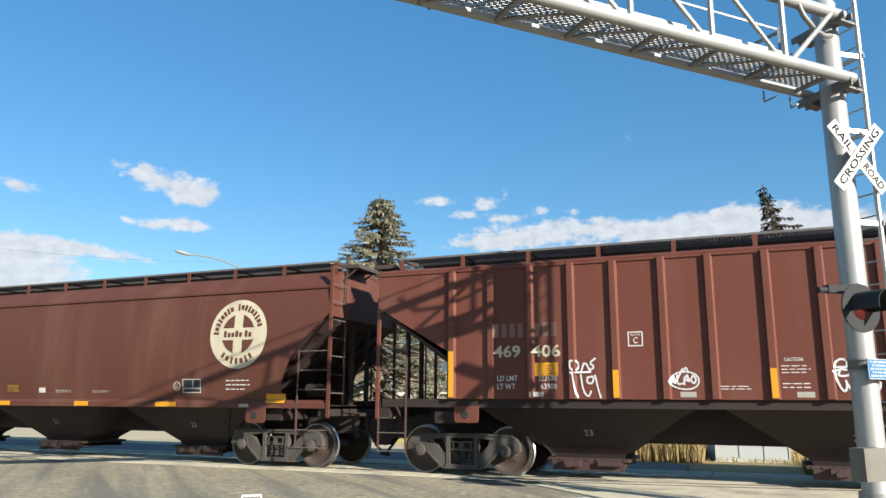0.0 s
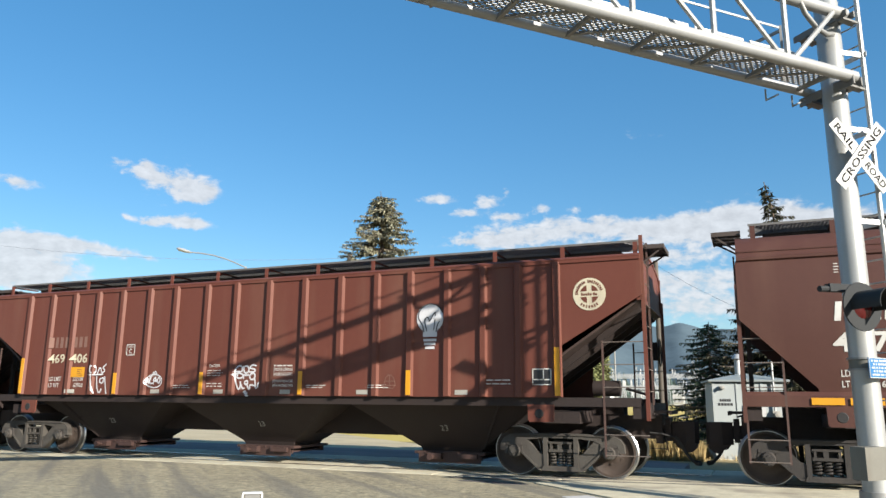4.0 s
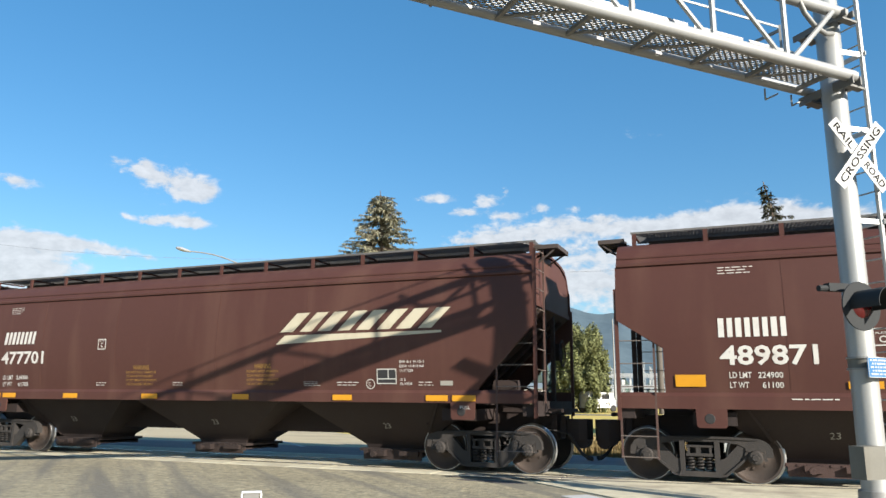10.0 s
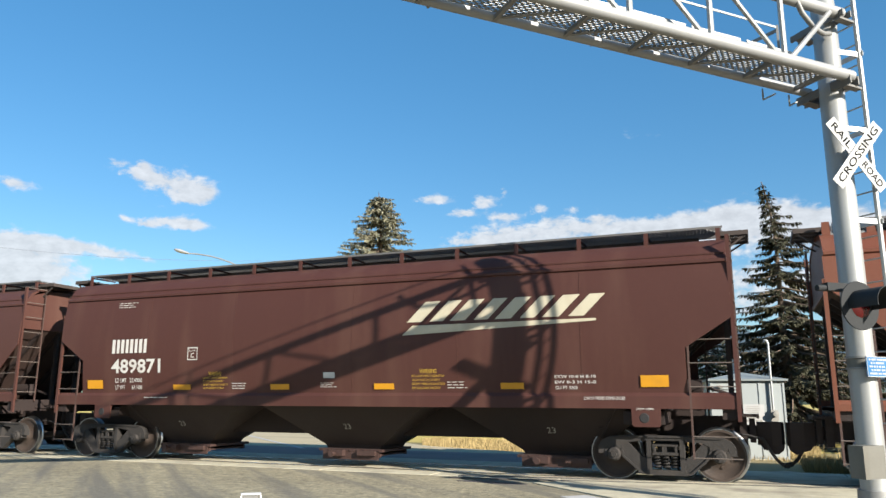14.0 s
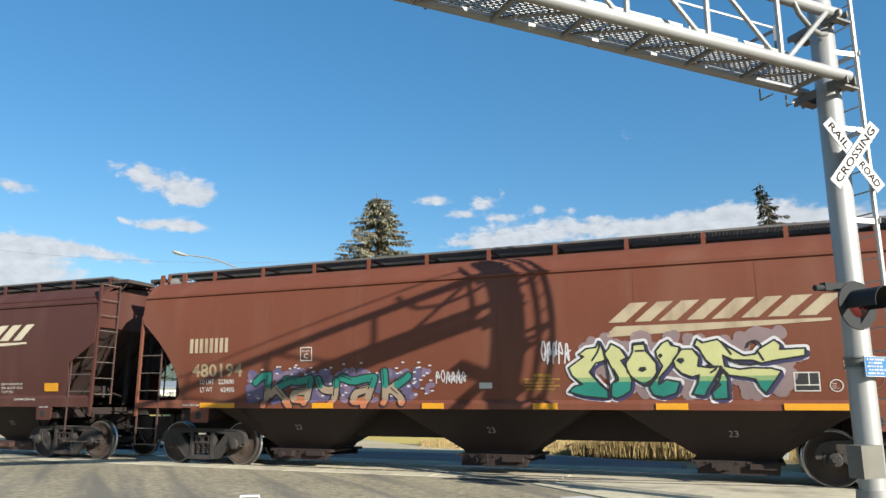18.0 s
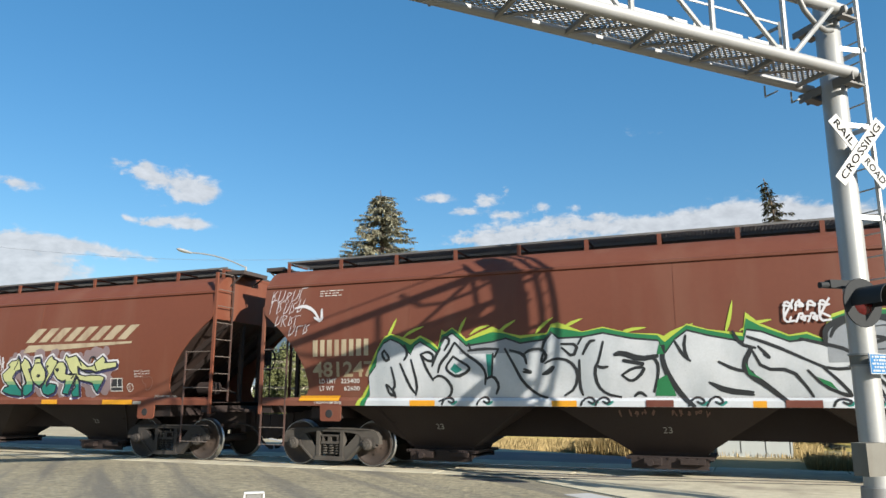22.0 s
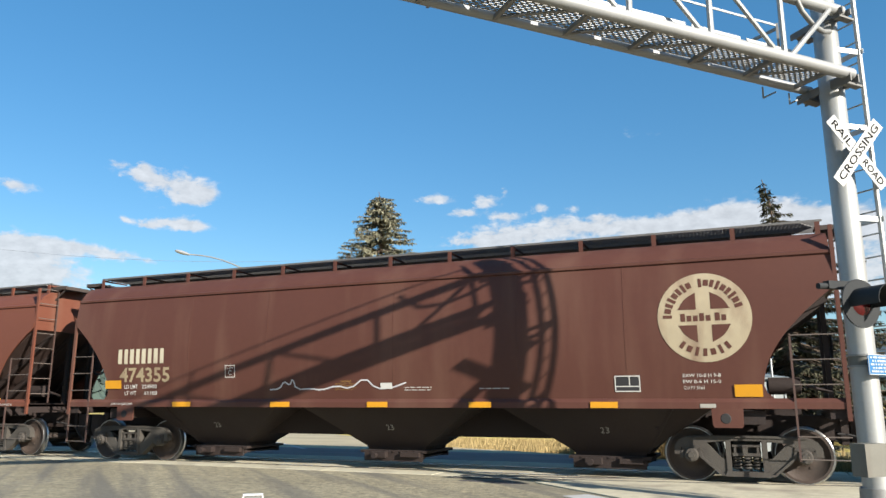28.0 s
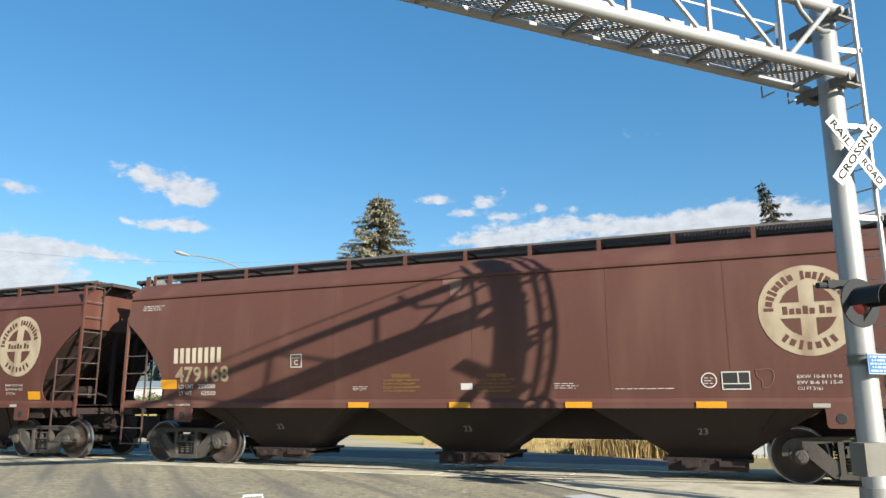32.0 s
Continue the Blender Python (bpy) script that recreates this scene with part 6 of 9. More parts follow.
    lines_of("B", -1.05, -0.62, 1.62, 1.74, 2, "white", 13)
    for x0 in (-2.0, 1.55, 3.0):
        lines_of("B", x0, x0 + 0.55, 1.60, 1.69, 2, "white", int(30 + x0 * 3))
    for x0 in (-5.3, -2.65, -0.85, 0.9, 2.75, 4.9):
        decal("B", "grey_tag", "grey_plate", *patch(x0, x0 + 0.26, 1.48, 1.57), 0.008)
    spray("B", "ghost", [[(3.36, 1.60), (3.42, 1.86), (3.58, 1.86), (3.64, 1.60), (3.36, 1.60)], [(3.40, 1.74), (3.62, 1.74)], [(3.36, 1.66), (3.64, 1.66)], [(3.5, 1.86), (3.5, 1.60)]], 0.012, 0.008, "faint drawn outline")
    emblem("B", 7.54, 3.30, 0.30)
    data_box("B", 6.44, 6.80, 1.66, 1.96)
    lines_of("B", 5.55, 6.05, 1.66, 1.80, 2, "white", 14)
    # C
    slab_mark("C", -6.33, -5.21, 2.67, 2.98, "white", 4, 0.04)
    words("C", "477701", -6.38, -4.88, 2.17, 2.49)
    weights("C", -6.30, -5.40, 1.62, 1.89, "224300", "61700")
    reflectors("C", ((-6.76, -6.29), (-6.21, -5.74), (-4.1, -3.63), (-1.62, -1.15), (0.95, 1.39), (3.48, 3.93), (5.57, 6.03), (6.12, 6.60)), 1.345, 1.455)
    lines_of("C", -6.26, -5.80, 3.45, 3.64, 4, "white", 31)
    plate_c("C", -3.08, 2.49, 0.25)
    warning("C", -2.15, -1.24, 1.64, 2.10, "faded_ochre")
    warning("C", 1.30, 2.12, 1.64, 2.10, "faded_ochre")
    swoosh_mark("C", 2.05, 6.25, 2.50, 3.16, "cream")
    data_box("C", 4.48, 4.92, 1.67, 1.97)
    stencil_ring("C", 4.33, 1.67, 0.10)
    dims("C", 4.99, 5.52, 1.90, 2.14, "EW 8-1 H 15-1", "EXW 10-8 H 9-0", "CU FT 5200")
    words("C", "50 %", 5.0, 5.12, 1.73, 1.78)
    words("C", "E/L VALVE", 5.0, 5.26, 1.65, 1.70)
    for x0, x1, s in ((-3.1, -2.75, 41), (2.75, 3.15, 42), (3.55, 4.1, 43), (5.4, 5.72, 44), (-0.75, -0.45, 45)):
        lines_of("C", x0, x1, 1.63, 1.74, 3 if s == 42 else 2, "white", s)
    decal("C", "grey_tag", "grey_plate", *patch(5.86, 6.12, 1.64, 1.73), 0.008)
    words("C", "PULL", 6.28, 6.48, 1.20, 1.26)
    # D
    slab_mark("D", -6.05, -4.95, 2.44, 2.76, "white", 4)
    words("D", "489871", -6.05, -4.56, 1.97, 2.30)
    weights("D", -5.92, -5.10, 1.60, 1.86, "224900", "61100")
    lines_of("D", -6.0, -5.4, 3.52, 3.67, 3, "white", 51)
    plate_c("D", -3.78, 2.25, 0.28)
    reflectors("D", ((-4.17, -3.68), (-1.53, -1.06), (0.96, 1.41), (3.63, 4.08)), 1.59, 1.705)
    reflectors("D", ((-6.79, -6.3), (6.20, 6.67)), 1.62, 1.82)
    warning("D", -3.34, -2.67, 1.60, 1.98)
    warning("D", 1.80, 2.50, 1.59, 1.98)
    decal("D", "tag_plate", "white", *patch(-0.22, 0.05, 1.82, 1.94), 0.008)
    lines_of("D", -0.3, 0.12, 1.63, 1.75, 3, "white", 52)
    lines_of("D", -2.55, -2.1, 1.60, 1.76, 3, "white", 53)
    lines_of("D", 2.55, 3.0, 1.60, 1.76, 3, "white", 54)
    swoosh_mark("D", 1.60, 5.82, 2.64, 3.30, "cream")
    dims("D", 4.67, 5.42, 1.58, 1.85, "EXW 10-8 H 8-10", "EW 8-3 H 15-0", "CU FT 5200")
    words("D", "2 INCH TREAD COND SHOES", 5.2, 5.92, 1.40, 1.455)
    words("D", "JACK HERE", 6.1, 6.4, 1.22, 1.26)
    lines_of("D", -5.0, -4.3, 1.40, 1.46, 1, "white", 55)
    # E
    slab_mark("E", -6.9, -5.8, 2.44, 2.76, "faded_cream", 4)
    words("E", "480194", -6.82, -5.45, 1.90, 2.20, "tan_paint")
    weights("E", -6.6, -5.68, 1.58, 1.86, "223600", "62400")
    plate_c("E", -3.97, 2.21, 0.29)
    reflectors("E", ((-6.55, -5.61), (-3.66, -3.15), (-1.17, -0.71), (1.05, 1.51), (3.23, 3.76), (5.24, 6.17)), 1.243, 1.348)
    warning("E", 0.9, 1.56, 1.58, 1.88)
    swoosh_mark("E", 2.39, 6.40, 2.50, 3.10, "faded_cream")
    data_box("E", 5.42, 5.80, 1.54, 1.85)
    stencil_ring("E", 6.03, 1.63, 0.10)
    dims("E", 6.16, 6.62, 1.86, 2.03, "EXW 10-8 H 9-8", "EW 8-6 H 15-0", "CU FT 5161")
    spray("E", "ghost", [[(6.40, 1.86), (6.70, 1.88), (6.72, 1.72), (6.62, 1.58), (6.5, 1.56), (6.52, 1.70), (6.42, 1.74), (6.40, 1.86)]], 0.012, 0.008, "faint drawn outline")
    words("E", "2 INCH HF COMP SHOES", 6.75, 7.4, 1.40, 1.45)
    decal("E", "tag_plate", "white", *patch(-0.0, 0.26, 1.62, 1.73), 0.008)
    cloud_of("E", "spray_mist", 1.9, 5.5, 1.5, 2.5, 150, 61, 0.0065, 0.2)
    letters = [q + q[:1] for q in (PIECE_A, PIECE_B, PIECE_C, PIECE_D, PIECE_E, PIECE_F, PIECE_G)]
    for edge in letters:
        spray("E", "spray_white", [edge], 0.125, 0.0105, "white outline of a sprayed piece", sharp=True)
    for edge in letters:
        spray("E", "spray_navy", [[(x + 0.03, z - 0.03) for x, z in edge]], 0.06, 0.0135, "navy shadow of a sprayed piece")
    for edge in letters:
        decal("E", "graffiti", "spray_pale", *fill_of(edge, 1.80, 9.0, 0.025), 0.0175, "pale green sprayed letter shape")
        decal("E", "graffiti", "spray_mid", *fill_of(edge, 1.72, 1.80, 0.025), 0.0175, "green sprayed letter shape")
        decal("E", "graffiti", "spray_teal", *fill_of(edge, 1.242, 1.72, 0.025), 0.0175, "teal sprayed letter shape")
        spray("E", "spray_black", [edge], 0.030, 0.020, "black edge of a sprayed letter", sharp=True)
    for hole in PIECE_HOLES:
        decal("E", "graffiti", "spray_black", hole, [tuple(range(len(hole)))], 0.0225, "black eye of a sprayed letter")
    spray("E", "spray_black", PIECE_LINES, 0.032, 0.0225, "black lines of a sprayed piece")
    scribble("E", 1.24, 1.78, 2.02, 2.52, 63, 5, "spray_white", 0.026)
    cloud_of("E", "spray_blue", -5.3, -1.2, 1.42, 1.98, 150, 64, 0.008, 0.15)
    cloud_of("E", "spray_violet", -5.3, -1.0, 1.42, 2.02, 60, 65, 0.0105, 0.10)
    spray("E", "spray_black", CAP_STROKES, 0.20, 0.014, "dark outline of a sprayed piece")
    fine = [[(a[0] + (b[0] - a[0]) * k / 8, a[1] + (b[1] - a[1]) * k / 8) for a, b in zip(q, q[1:]) for k in range(9)] for q in (smooth_stroke(w) for w in CAP_STROKES)]
    for mat, lo, hi, lift, what in (("spray_orange", 0.0, 1.46, 0.0175, "orange"), ("spray_beige", 1.44, 1.72, 0.0205, "beige"), ("spray_teal", 1.70, 9.0, 0.0235, "teal")):
        bits = []
        for q in fine:
            run = []
            for p in q + [(0, -1)]:
                if lo <= p[1] < hi:
                    run.append(p)
                else:
                    if len(run) > 1:
                        bits.append(run)
                    run = []
        spray("E", mat, bits, 0.14, lift, what + " part of sprayed letters")
    spray("E", "spray_black", [[(p[0] - 0.03, p[1] + 0.045) for p in q[:2]] for q in CAP_STROKES], 0.018, 0.0265)
    rnd = random.Random(66)
    vs, fs = [], []
    for _ in range(95):
        x, z = rnd.uniform(-5.4, -0.9), rnd.uniform(1.42, 2.14)
        n = len(vs)
        vs += [(x, z), (x + 0.065, z + 0.006), (x + 0.06, z + 0.03), (x, z + 0.028)]
        fs.append((n, n + 1, n + 2, n + 3))
    decal("E", "graffiti", "spray_white", vs, fs, 0.0125, "small white dabs round a sprayed piece")
    scribble("E", -0.88, -0.25, 1.70, 2.0, 67, 6, "spray_white", 0.02)
    # F
    slab_mark("F", -7.0, -5.62, 2.24, 2.58, "faded_cream", 4)
    words("F", "481247", -7.0, -5.55, 1.81, 2.13, "tan_paint")
    weights("F", -6.85, -5.9, 1.54, 1.78, "223400", "62600")
    lines_of("F", -6.9, -6.25, 3.50, 3.66, 3, "white", 71)
    emblem("F", 4.48, 2.85, 0.76, "faded_cream")
    data_box("F", 5.2, 5.66, 1.54, 1.86)
    stencil_ring("F", 6.02, 1.62, 0.12)
    stencil_ring("F", 6.2, 1.70, 0.10)
    words("F", "2 INCH HF COMP SHOES", 7.05, 7.80, 1.255, 1.30)
    dims("F", 6.16, 6.88, 1.52, 1.80, "EXW 10-8 H 9-8", "EW 8-6 H 15-0", "CU FT 5161")
    reflectors("F", ((-7.32, -6.36), (6.40, 7.30)), 1.335, 1.44)
    reflectors("F", ((-4.76, -4.22), (-1.91, -1.45), (1.47, 1.93), (4.32, 4.8)), 1.243, 1.348)
    top = SILVER_TOP[0]
    rnd = random.Random(72)
    lime = [(x, z + 0.11 + (0.20 if i % 5 == 3 else 0.06 * rnd.random())) for i, (x, z) in enumerate(top)]
    lime[0], lime[-1] = (top[0][0] - 0.22, 1.27), (top[-1][0] + 0.22, 1.27)
    decal("F", "graffiti", "spray_lime", *skirt(lime, 1.242), 0.008, "lime halo of a large sprayed piece")
    flames = [[(-5.26, 2.56), (-5.16, 2.73), (-5.05, 2.96)],
             [(-4.90, 2.57), (-4.73, 2.69), (-4.45, 2.78)],
             [(-3.73, 2.54), (-3.65, 2.75), (-3.55, 2.92)],
             [(-3.48, 2.58), (-3.31, 2.70), (-3.08, 2.75)],
             [(-2.94, 2.52), (-2.81, 2.69), (-2.56, 2.83)],
             [(-2.19, 2.53), (-2.06, 2.70), (-1.84, 2.85)],
             [(-1.75, 2.57), (-1.54, 2.72), (-1.30, 2.81)],
             [(-0.68, 2.48), (-0.48, 2.58), (-0.17, 2.61)],
             [(0.10, 2.43), (0.32, 2.53), (0.62, 2.65)],
             [(1.12, 2.45), (1.20, 2.69), (1.27, 3.01)],
             [(1.35, 2.50), (1.57, 2.62), (1.85, 2.67)]]
    spray("F", "spray_lime", flames, 0.07, 0.0085, "lime flame tips of a sprayed piece", None, 0.85)
    green = [(x, z + 0.085 + (0.12 if i % 5 == 3 else 0.02)) for i, (x, z) in enumerate(top)]
    green[0], green[-1] = (top[0][0] - 0.12, 1.27), (top[-1][0] + 0.10, 1.27)
    decal("F", "graffiti", "spray_green", *skirt(green, 1.242), 0.012, "green halo of a large sprayed piece")
    black = [(x, z + 0.035) for x, z in top]
    decal("F", "graffiti", "spray_black", *skirt(black, 1.242), 0.0155, "black outline of a large sprayed piece")
    decal("F", "graffiti", "silver", *skirt(top, 1.242), 0.019, "large silver sprayed letter shapes")
    dark = [(x, z) for x, z in top if 2.6 < x < 4.5]
    decal("F", "graffiti", "silver_dark", *skirt(dark, 1.95), 0.0205, "darker silver shading of a sprayed piece")
    dark = [(x, z) for x, z in top if -3.7 < x < -1.9]
    decal("F", "graffiti", "silver_dark", *skirt(dark, 2.22), 0.0205, "darker silver shading of a sprayed piece")
    tail = [(4.86, 1.81), (5.10, 1.75), (5.27, 1.63), (5.17, 1.43), (4.98, 1.245)]
    spray("F", "spray_lime", [[(x + 0.10, z) for x, z in tail]], 0.16, 0.0085, "lime edge of a large sprayed piece")
    spray("F", "spray_green", [[(x + 0.05, z) for x, z in tail]], 0.12, 0.0125, "green edge of a large sprayed piece")
    spray("F", "spray_black", [tail], 0.055, 0.0235, "black edge of a large sprayed piece")
    for wdg in GREEN_WEDGES:
        decal("F", "graffiti", "spray_green", wdg, [tuple(range(len(wdg)))], 0.026, "green wedge in a sprayed piece")
    spray("F", "spray_black", SILVER_LINES, 0.062, 0.023, "black lines of a large sprayed piece", None, 0.35)
    spray("F", "spray_black", SILVER_HEAVY, 0.11, 0.0245, "broad black strokes of a large sprayed piece", None, 0.4)
    for eye in TEAL_EYES:
        decal("F", "graffiti", "spray_teal", eye, [tuple(range(len(eye)))], 0.0225, "teal eye in a sprayed letter")
    for x0, x1 in ((-0.24, 0.22), (1.96, 2.50)):
        decal("F", "bare_patch", "red_brown", *patch(x0, x1, 1.245, 1.36), 0.030, "bare brown patch of sill")
    rnd = random.Random(75)
    curls = []
    for x in (-3.9, -3.1, -1.25, -0.95, 0.55, 0.95, 2.85, 3.3):
        x += rnd.uniform(-0.1, 0.1)
        curls.append([(x - 0.16, 1.27), (x - 0.12, 1.36), (x, 1.40 + rnd.uniform(-0.02, 0.04)), (x + 0.11, 1.34), (x + 0.04, 1.29), (x - 0.02, 1.33)])
    spray("F", "spray_black", curls, 0.04, 0.0235, "black curls along the foot of a sprayed piece")
    spray("F", "spray_teal", [[(a + 0.03, b - 0.015) for a, b in q[3:]] for q in curls], 0.045, 0.0228, "teal curls along the foot of a sprayed piece")
    hand_lettered()
    rnd = random.Random(91)
    quick = []
    for x0, x1, z0, h in ((-8.12, -7.42, 3.44, 0.24), (-8.14, -7.36, 3.16, 0.25), (-7.98, -7.40, 2.90, 0.24), (-7.62, -7.22, 2.70, 0.18)):
        x = x0
        while x < x1:
            w, lean, up = rnd.uniform(0.09, 0.14), rnd.uniform(0.03, 0.08), h * rnd.uniform(0.85, 1.2)
            z = z0 + rnd.uniform(-0.03, 0.03)
            quick.append([(x, z), (x + lean * 0.5, z + up * 0.5), (x + lean, z + up)])
            quick.append(rnd.choice(([(x + lean, z + up), (x + w + lean, z + up * 0.8), (x + 0.6 * lean, z + up * 0.5), (x + w, z)],
                                     [(x + lean, z + up), (x + w + lean, z + up * 1.05)], [(x, z), (x + w, z + 0.05), (x + w + lean, z + up)],
                                     [(x + w + lean, z + up), (x + lean, z + up * 0.7), (x + w, z + up * 0.3), (x, z)])))
            x += w + rnd.uniform(0.04, 0.07)
    spray("F", "spray_white", quick, 0.015, 0.010, "thin white sprayed tag in slanted strokes", None, 0.3)
    spray("F", "spray_white", ARROW_F, 0.075, 0.012, "white sprayed arrow", None, 0.5)
    scribble("F", 2.05, 2.75, 2.60, 2.98, 74, 4, "spray_white", 0.036, 0.030, 2)
    spray("F", "spray_lime", [[(5.35, 1.40), (5.7, 1.48), (6.0, 1.38), (6.3, 1.48), (6.6, 1.42)], [(5.4, 1.52), (5.9, 1.56), (6.2, 1.48)]], 0.035, 0.026, "lime sprayed curl")
    for x0, x1, seed, mat in ((-0.80, -0.10, 76, "ghost"), (0.13, 0.80, 77, "ghost"), (3.40, 4.05, 78, "dull_yellow"), (4.80, 5.45, 79, "dull_yellow")):
        slope_tag("F", x0, x1, 1.07, 1.22, seed, mat)
    # G
    slab_mark("G", -6.86, -5.42, 2.22, 2.56, "cream", 4)
    words("G", "474355", -6.8, -5.3, 1.79, 2.13, "tan_paint")
    weights("G", -6.66, -5.68, 1.50, 1.74, "224900", "61100")
    reflectors("G", ((-7.24, -6.74),), 1.65, 1.84)
    reflectors("G", ((-5.16, -4.64), (-2.51, -2.02), (-0.18, 0.28), (2.0, 2.45), (4.31, 4.79)), 1.243, 1.348)
    reflectors("G", ((6.72, 7.15),), 1.43, 1.63)
    plate_c("G", -3.74, 1.87, 0.27)
    warning("G", -0.95, -0.45, 1.58, 1.78, "faded_ochre")
    spray("G", "spray_white", [[(-2.55, 1.60), (-2.3, 1.62), (-2.2, 1.78), (-2.05, 1.68), (-1.98, 1.84), (-1.9, 1.60), (-1.5, 1.62), (-1.3, 1.58), (-0.9, 1.68), (-0.6, 1.60), (-0.25, 1.84), (0.0, 1.60), (0.35, 1.62), (0.66, 1.72)]], 0.028, 0.009, "thin white sprayed line")
    decal("G", "tag_plate", "white", *patch(0.1, 0.36, 1.60, 1.72), 0.012)
    lines_of("G", 0.62, 1.3, 1.56, 1.66, 2, "white", 81)
    lines_of("G", 2.2, 2.85, 1.58, 1.63, 1, "white", 82)
    emblem("G", 6.32, 2.77, 0.765, "faded_cream")
    data_box("G", 4.75, 5.19, 1.52, 1.80)
    dims("G", 5.91, 6.52, 1.55, 1.83, "EXW 10-8 H 9-8", "EW 8-6 H 15-0", "CU FT 5161")
    # H
    slab_mark("H", -6.88, -5.5, 2.22, 2.56, "cream", 4)
    words("H", "479168", -6.84, -5.34, 1.79, 2.15, "tan_paint")
    weights("H", -6.74, -5.72, 1.51, 1.75, "223500", "62500")
    reflectors("H", ((-7.24, -6.78),), 1.65, 1.86)
    reflectors("H", ((-2.32, -1.85), (-0.11, 0.32), (2.15, 2.63), (4.39, 4.87)), 1.243, 1.348)
    lines_of("H", -7.95, -7.3, 3.47, 3.61, 3, "white", 91)
    plate_c("H", -3.73, 2.07, 0.28)
    warning("H", -1.55, -0.74, 1.54, 1.90, "faded_ochre")
    warning("H", 0.45, 1.22, 1.53, 1.88, "faded_ochre")
    decal("H", "tag_plate", "white", *patch(0.12, 0.36, 1.58, 1.70), 0.008)
    lines_of("H", -2.25, -1.85, 1.58, 1.68, 3, "white", 92)
    lines_of("H", 1.95, 2.4, 1.58, 1.70, 3, "white", 93)
    lines_of("H", 3.04, 4.2, 1.555, 1.60, 1, "white", 94)
    stencil_ring("H", 4.62, 1.70, 0.13)
    data_box("H", 4.82, 5.27, 1.54, 1.84)
    emblem("H", 6.22, 2.81, 0.745, "faded_cream")
    dims("H", 5.97, 6.62, 1.52, 1.78, "EXW 10-8 H 9-8", "EW 8-6 H 15-0", "CU FT 5161")
    spray("H", "ghost", [[(5.36, 1.86), (5.62, 1.88), (5.64, 1.72), (5.56, 1.58), (5.44, 1.56), (5.46, 1.70), (5.38, 1.74), (5.36, 1.86)]], 0.012, 0.008, "faint drawn outline")
    # a windscreen glint, painted on the side as two pale patches
    decal("H", "scuff", "ghost", *patch(-0.25, 0.16, 3.63, 3.78), 0.008, "pale scuffed patch")
    decal("H", "scuff", "ghost", *patch(-0.08, 0.15, 3.40, 3.65), 0.008, "pale scuffed patch")
    # shoe notes and chalk numbers low down on every car
    for k, c in CARS.items():
        L = c["L"]
        if k not in "BCD":
            words(k, "2 INCH HF COMP SHOES", -L + 1.35, -L + 2.0, 1.275, 1.325)
            decal(k, "grey_tag", "grey_plate", *patch(L - 2.2, L - 1.95, 1.25, 1.315), 0.010)
        for i, x in enumerate((-4.45, -0.05, 4.35)):
            for j in range(2):
                g = Geo()
                pts, fs = text_mesh("23"[j])
                yb = lambda z: -(0.58 + 0.78 * (z - 0.44) / 0.92) - 0.012
                g.add([(x + 0.09 * j + 0.07 * px_, yb(0.78 + 0.11 * pz), 0.78 + 0.11 * pz) for px_, pz in pts], fs)
                put("chalk_mark", g.mesh("chalk_mark"), M["chalk"], c["ob"])


paint_cars()


# ---- ground, road and track ----
def plane_sheet(name, corners, z0, z1, mat, label, category):
    g = Geo()
    g.prism(corners, z0, z1, "z")
    return tagged(part(name, g, mat, None), label, category, kind="structure")


ROAD = Vector((-0.731, 0.682, 0))     # the way the road runs, across the track
EDGE = Vector((0.682, 0.731, 0))      # towards the road's right-hand edge


def road_quad(a0, a1, s0, s1, base=(-2.2, 11.4)):
    """Corners of a strip: along the road from s0 to s1, a0 to a1 metres from its right-hand edge."""
    o = Vector((base[0], base[1], 0))
    return [tuple((o + EDGE * a + ROAD * s)[:2]) for a, s in ((a0, s0), (a1, s0), (a1, s1), (a0, s1))]


g = Geo()
g.prism([(-3000, -600), (3000, -600), (3000, 4000), (-3000, 4000)], -0.6, -0.14, "z")
tagged(part("ground", g, M["dirt"], None), "dry yellow grass ground round the crossing", "ground", kind="structure")
# near road: everything this side of the crossing panels
plane_sheet("road", [(-60, -30), (30, -30), (30, 12.86), (-2.6, 12.86), (-3.4, 13.32), (-60, 13.32)], -0.5, -0.012, M["asphalt"], "worn tan-grey asphalt road up to the crossing", "road")
# strip beside the rails, its colour darkened to deepen the train's shade
plane_sheet("road_apron", [(-60, 16.95), (-1.5, 16.95), (-1.5, 18.6), (-4.1, 19.7), (-60, 19.7)], -0.5, -0.012, M["shade_asphalt"], "asphalt strip beside the rails, darkened for the train's shade", "road")
plane_sheet("road_far", [(-60, 19.7), (-4.1, 19.7), (-9.5, 22.0), (-60, 66.0)], -0.5, -0.012, M["sand"], "pale worn asphalt road beyond the track", "road")
plane_sheet("track_bed", [(1.9, 12.9), (80, 12.9), (80, 17.2), (1.9, 17.2)], -0.5, -0.10, M["ballast"], "grey ballast under the track", "track bed")
plane_sheet("track_bed_west", [(-160, 12.9), (-60, 12.9), (-60, 17.2), (-160, 17.2)], -0.5, -0.10, M["ballast"], "grey ballast under the track", "track bed")
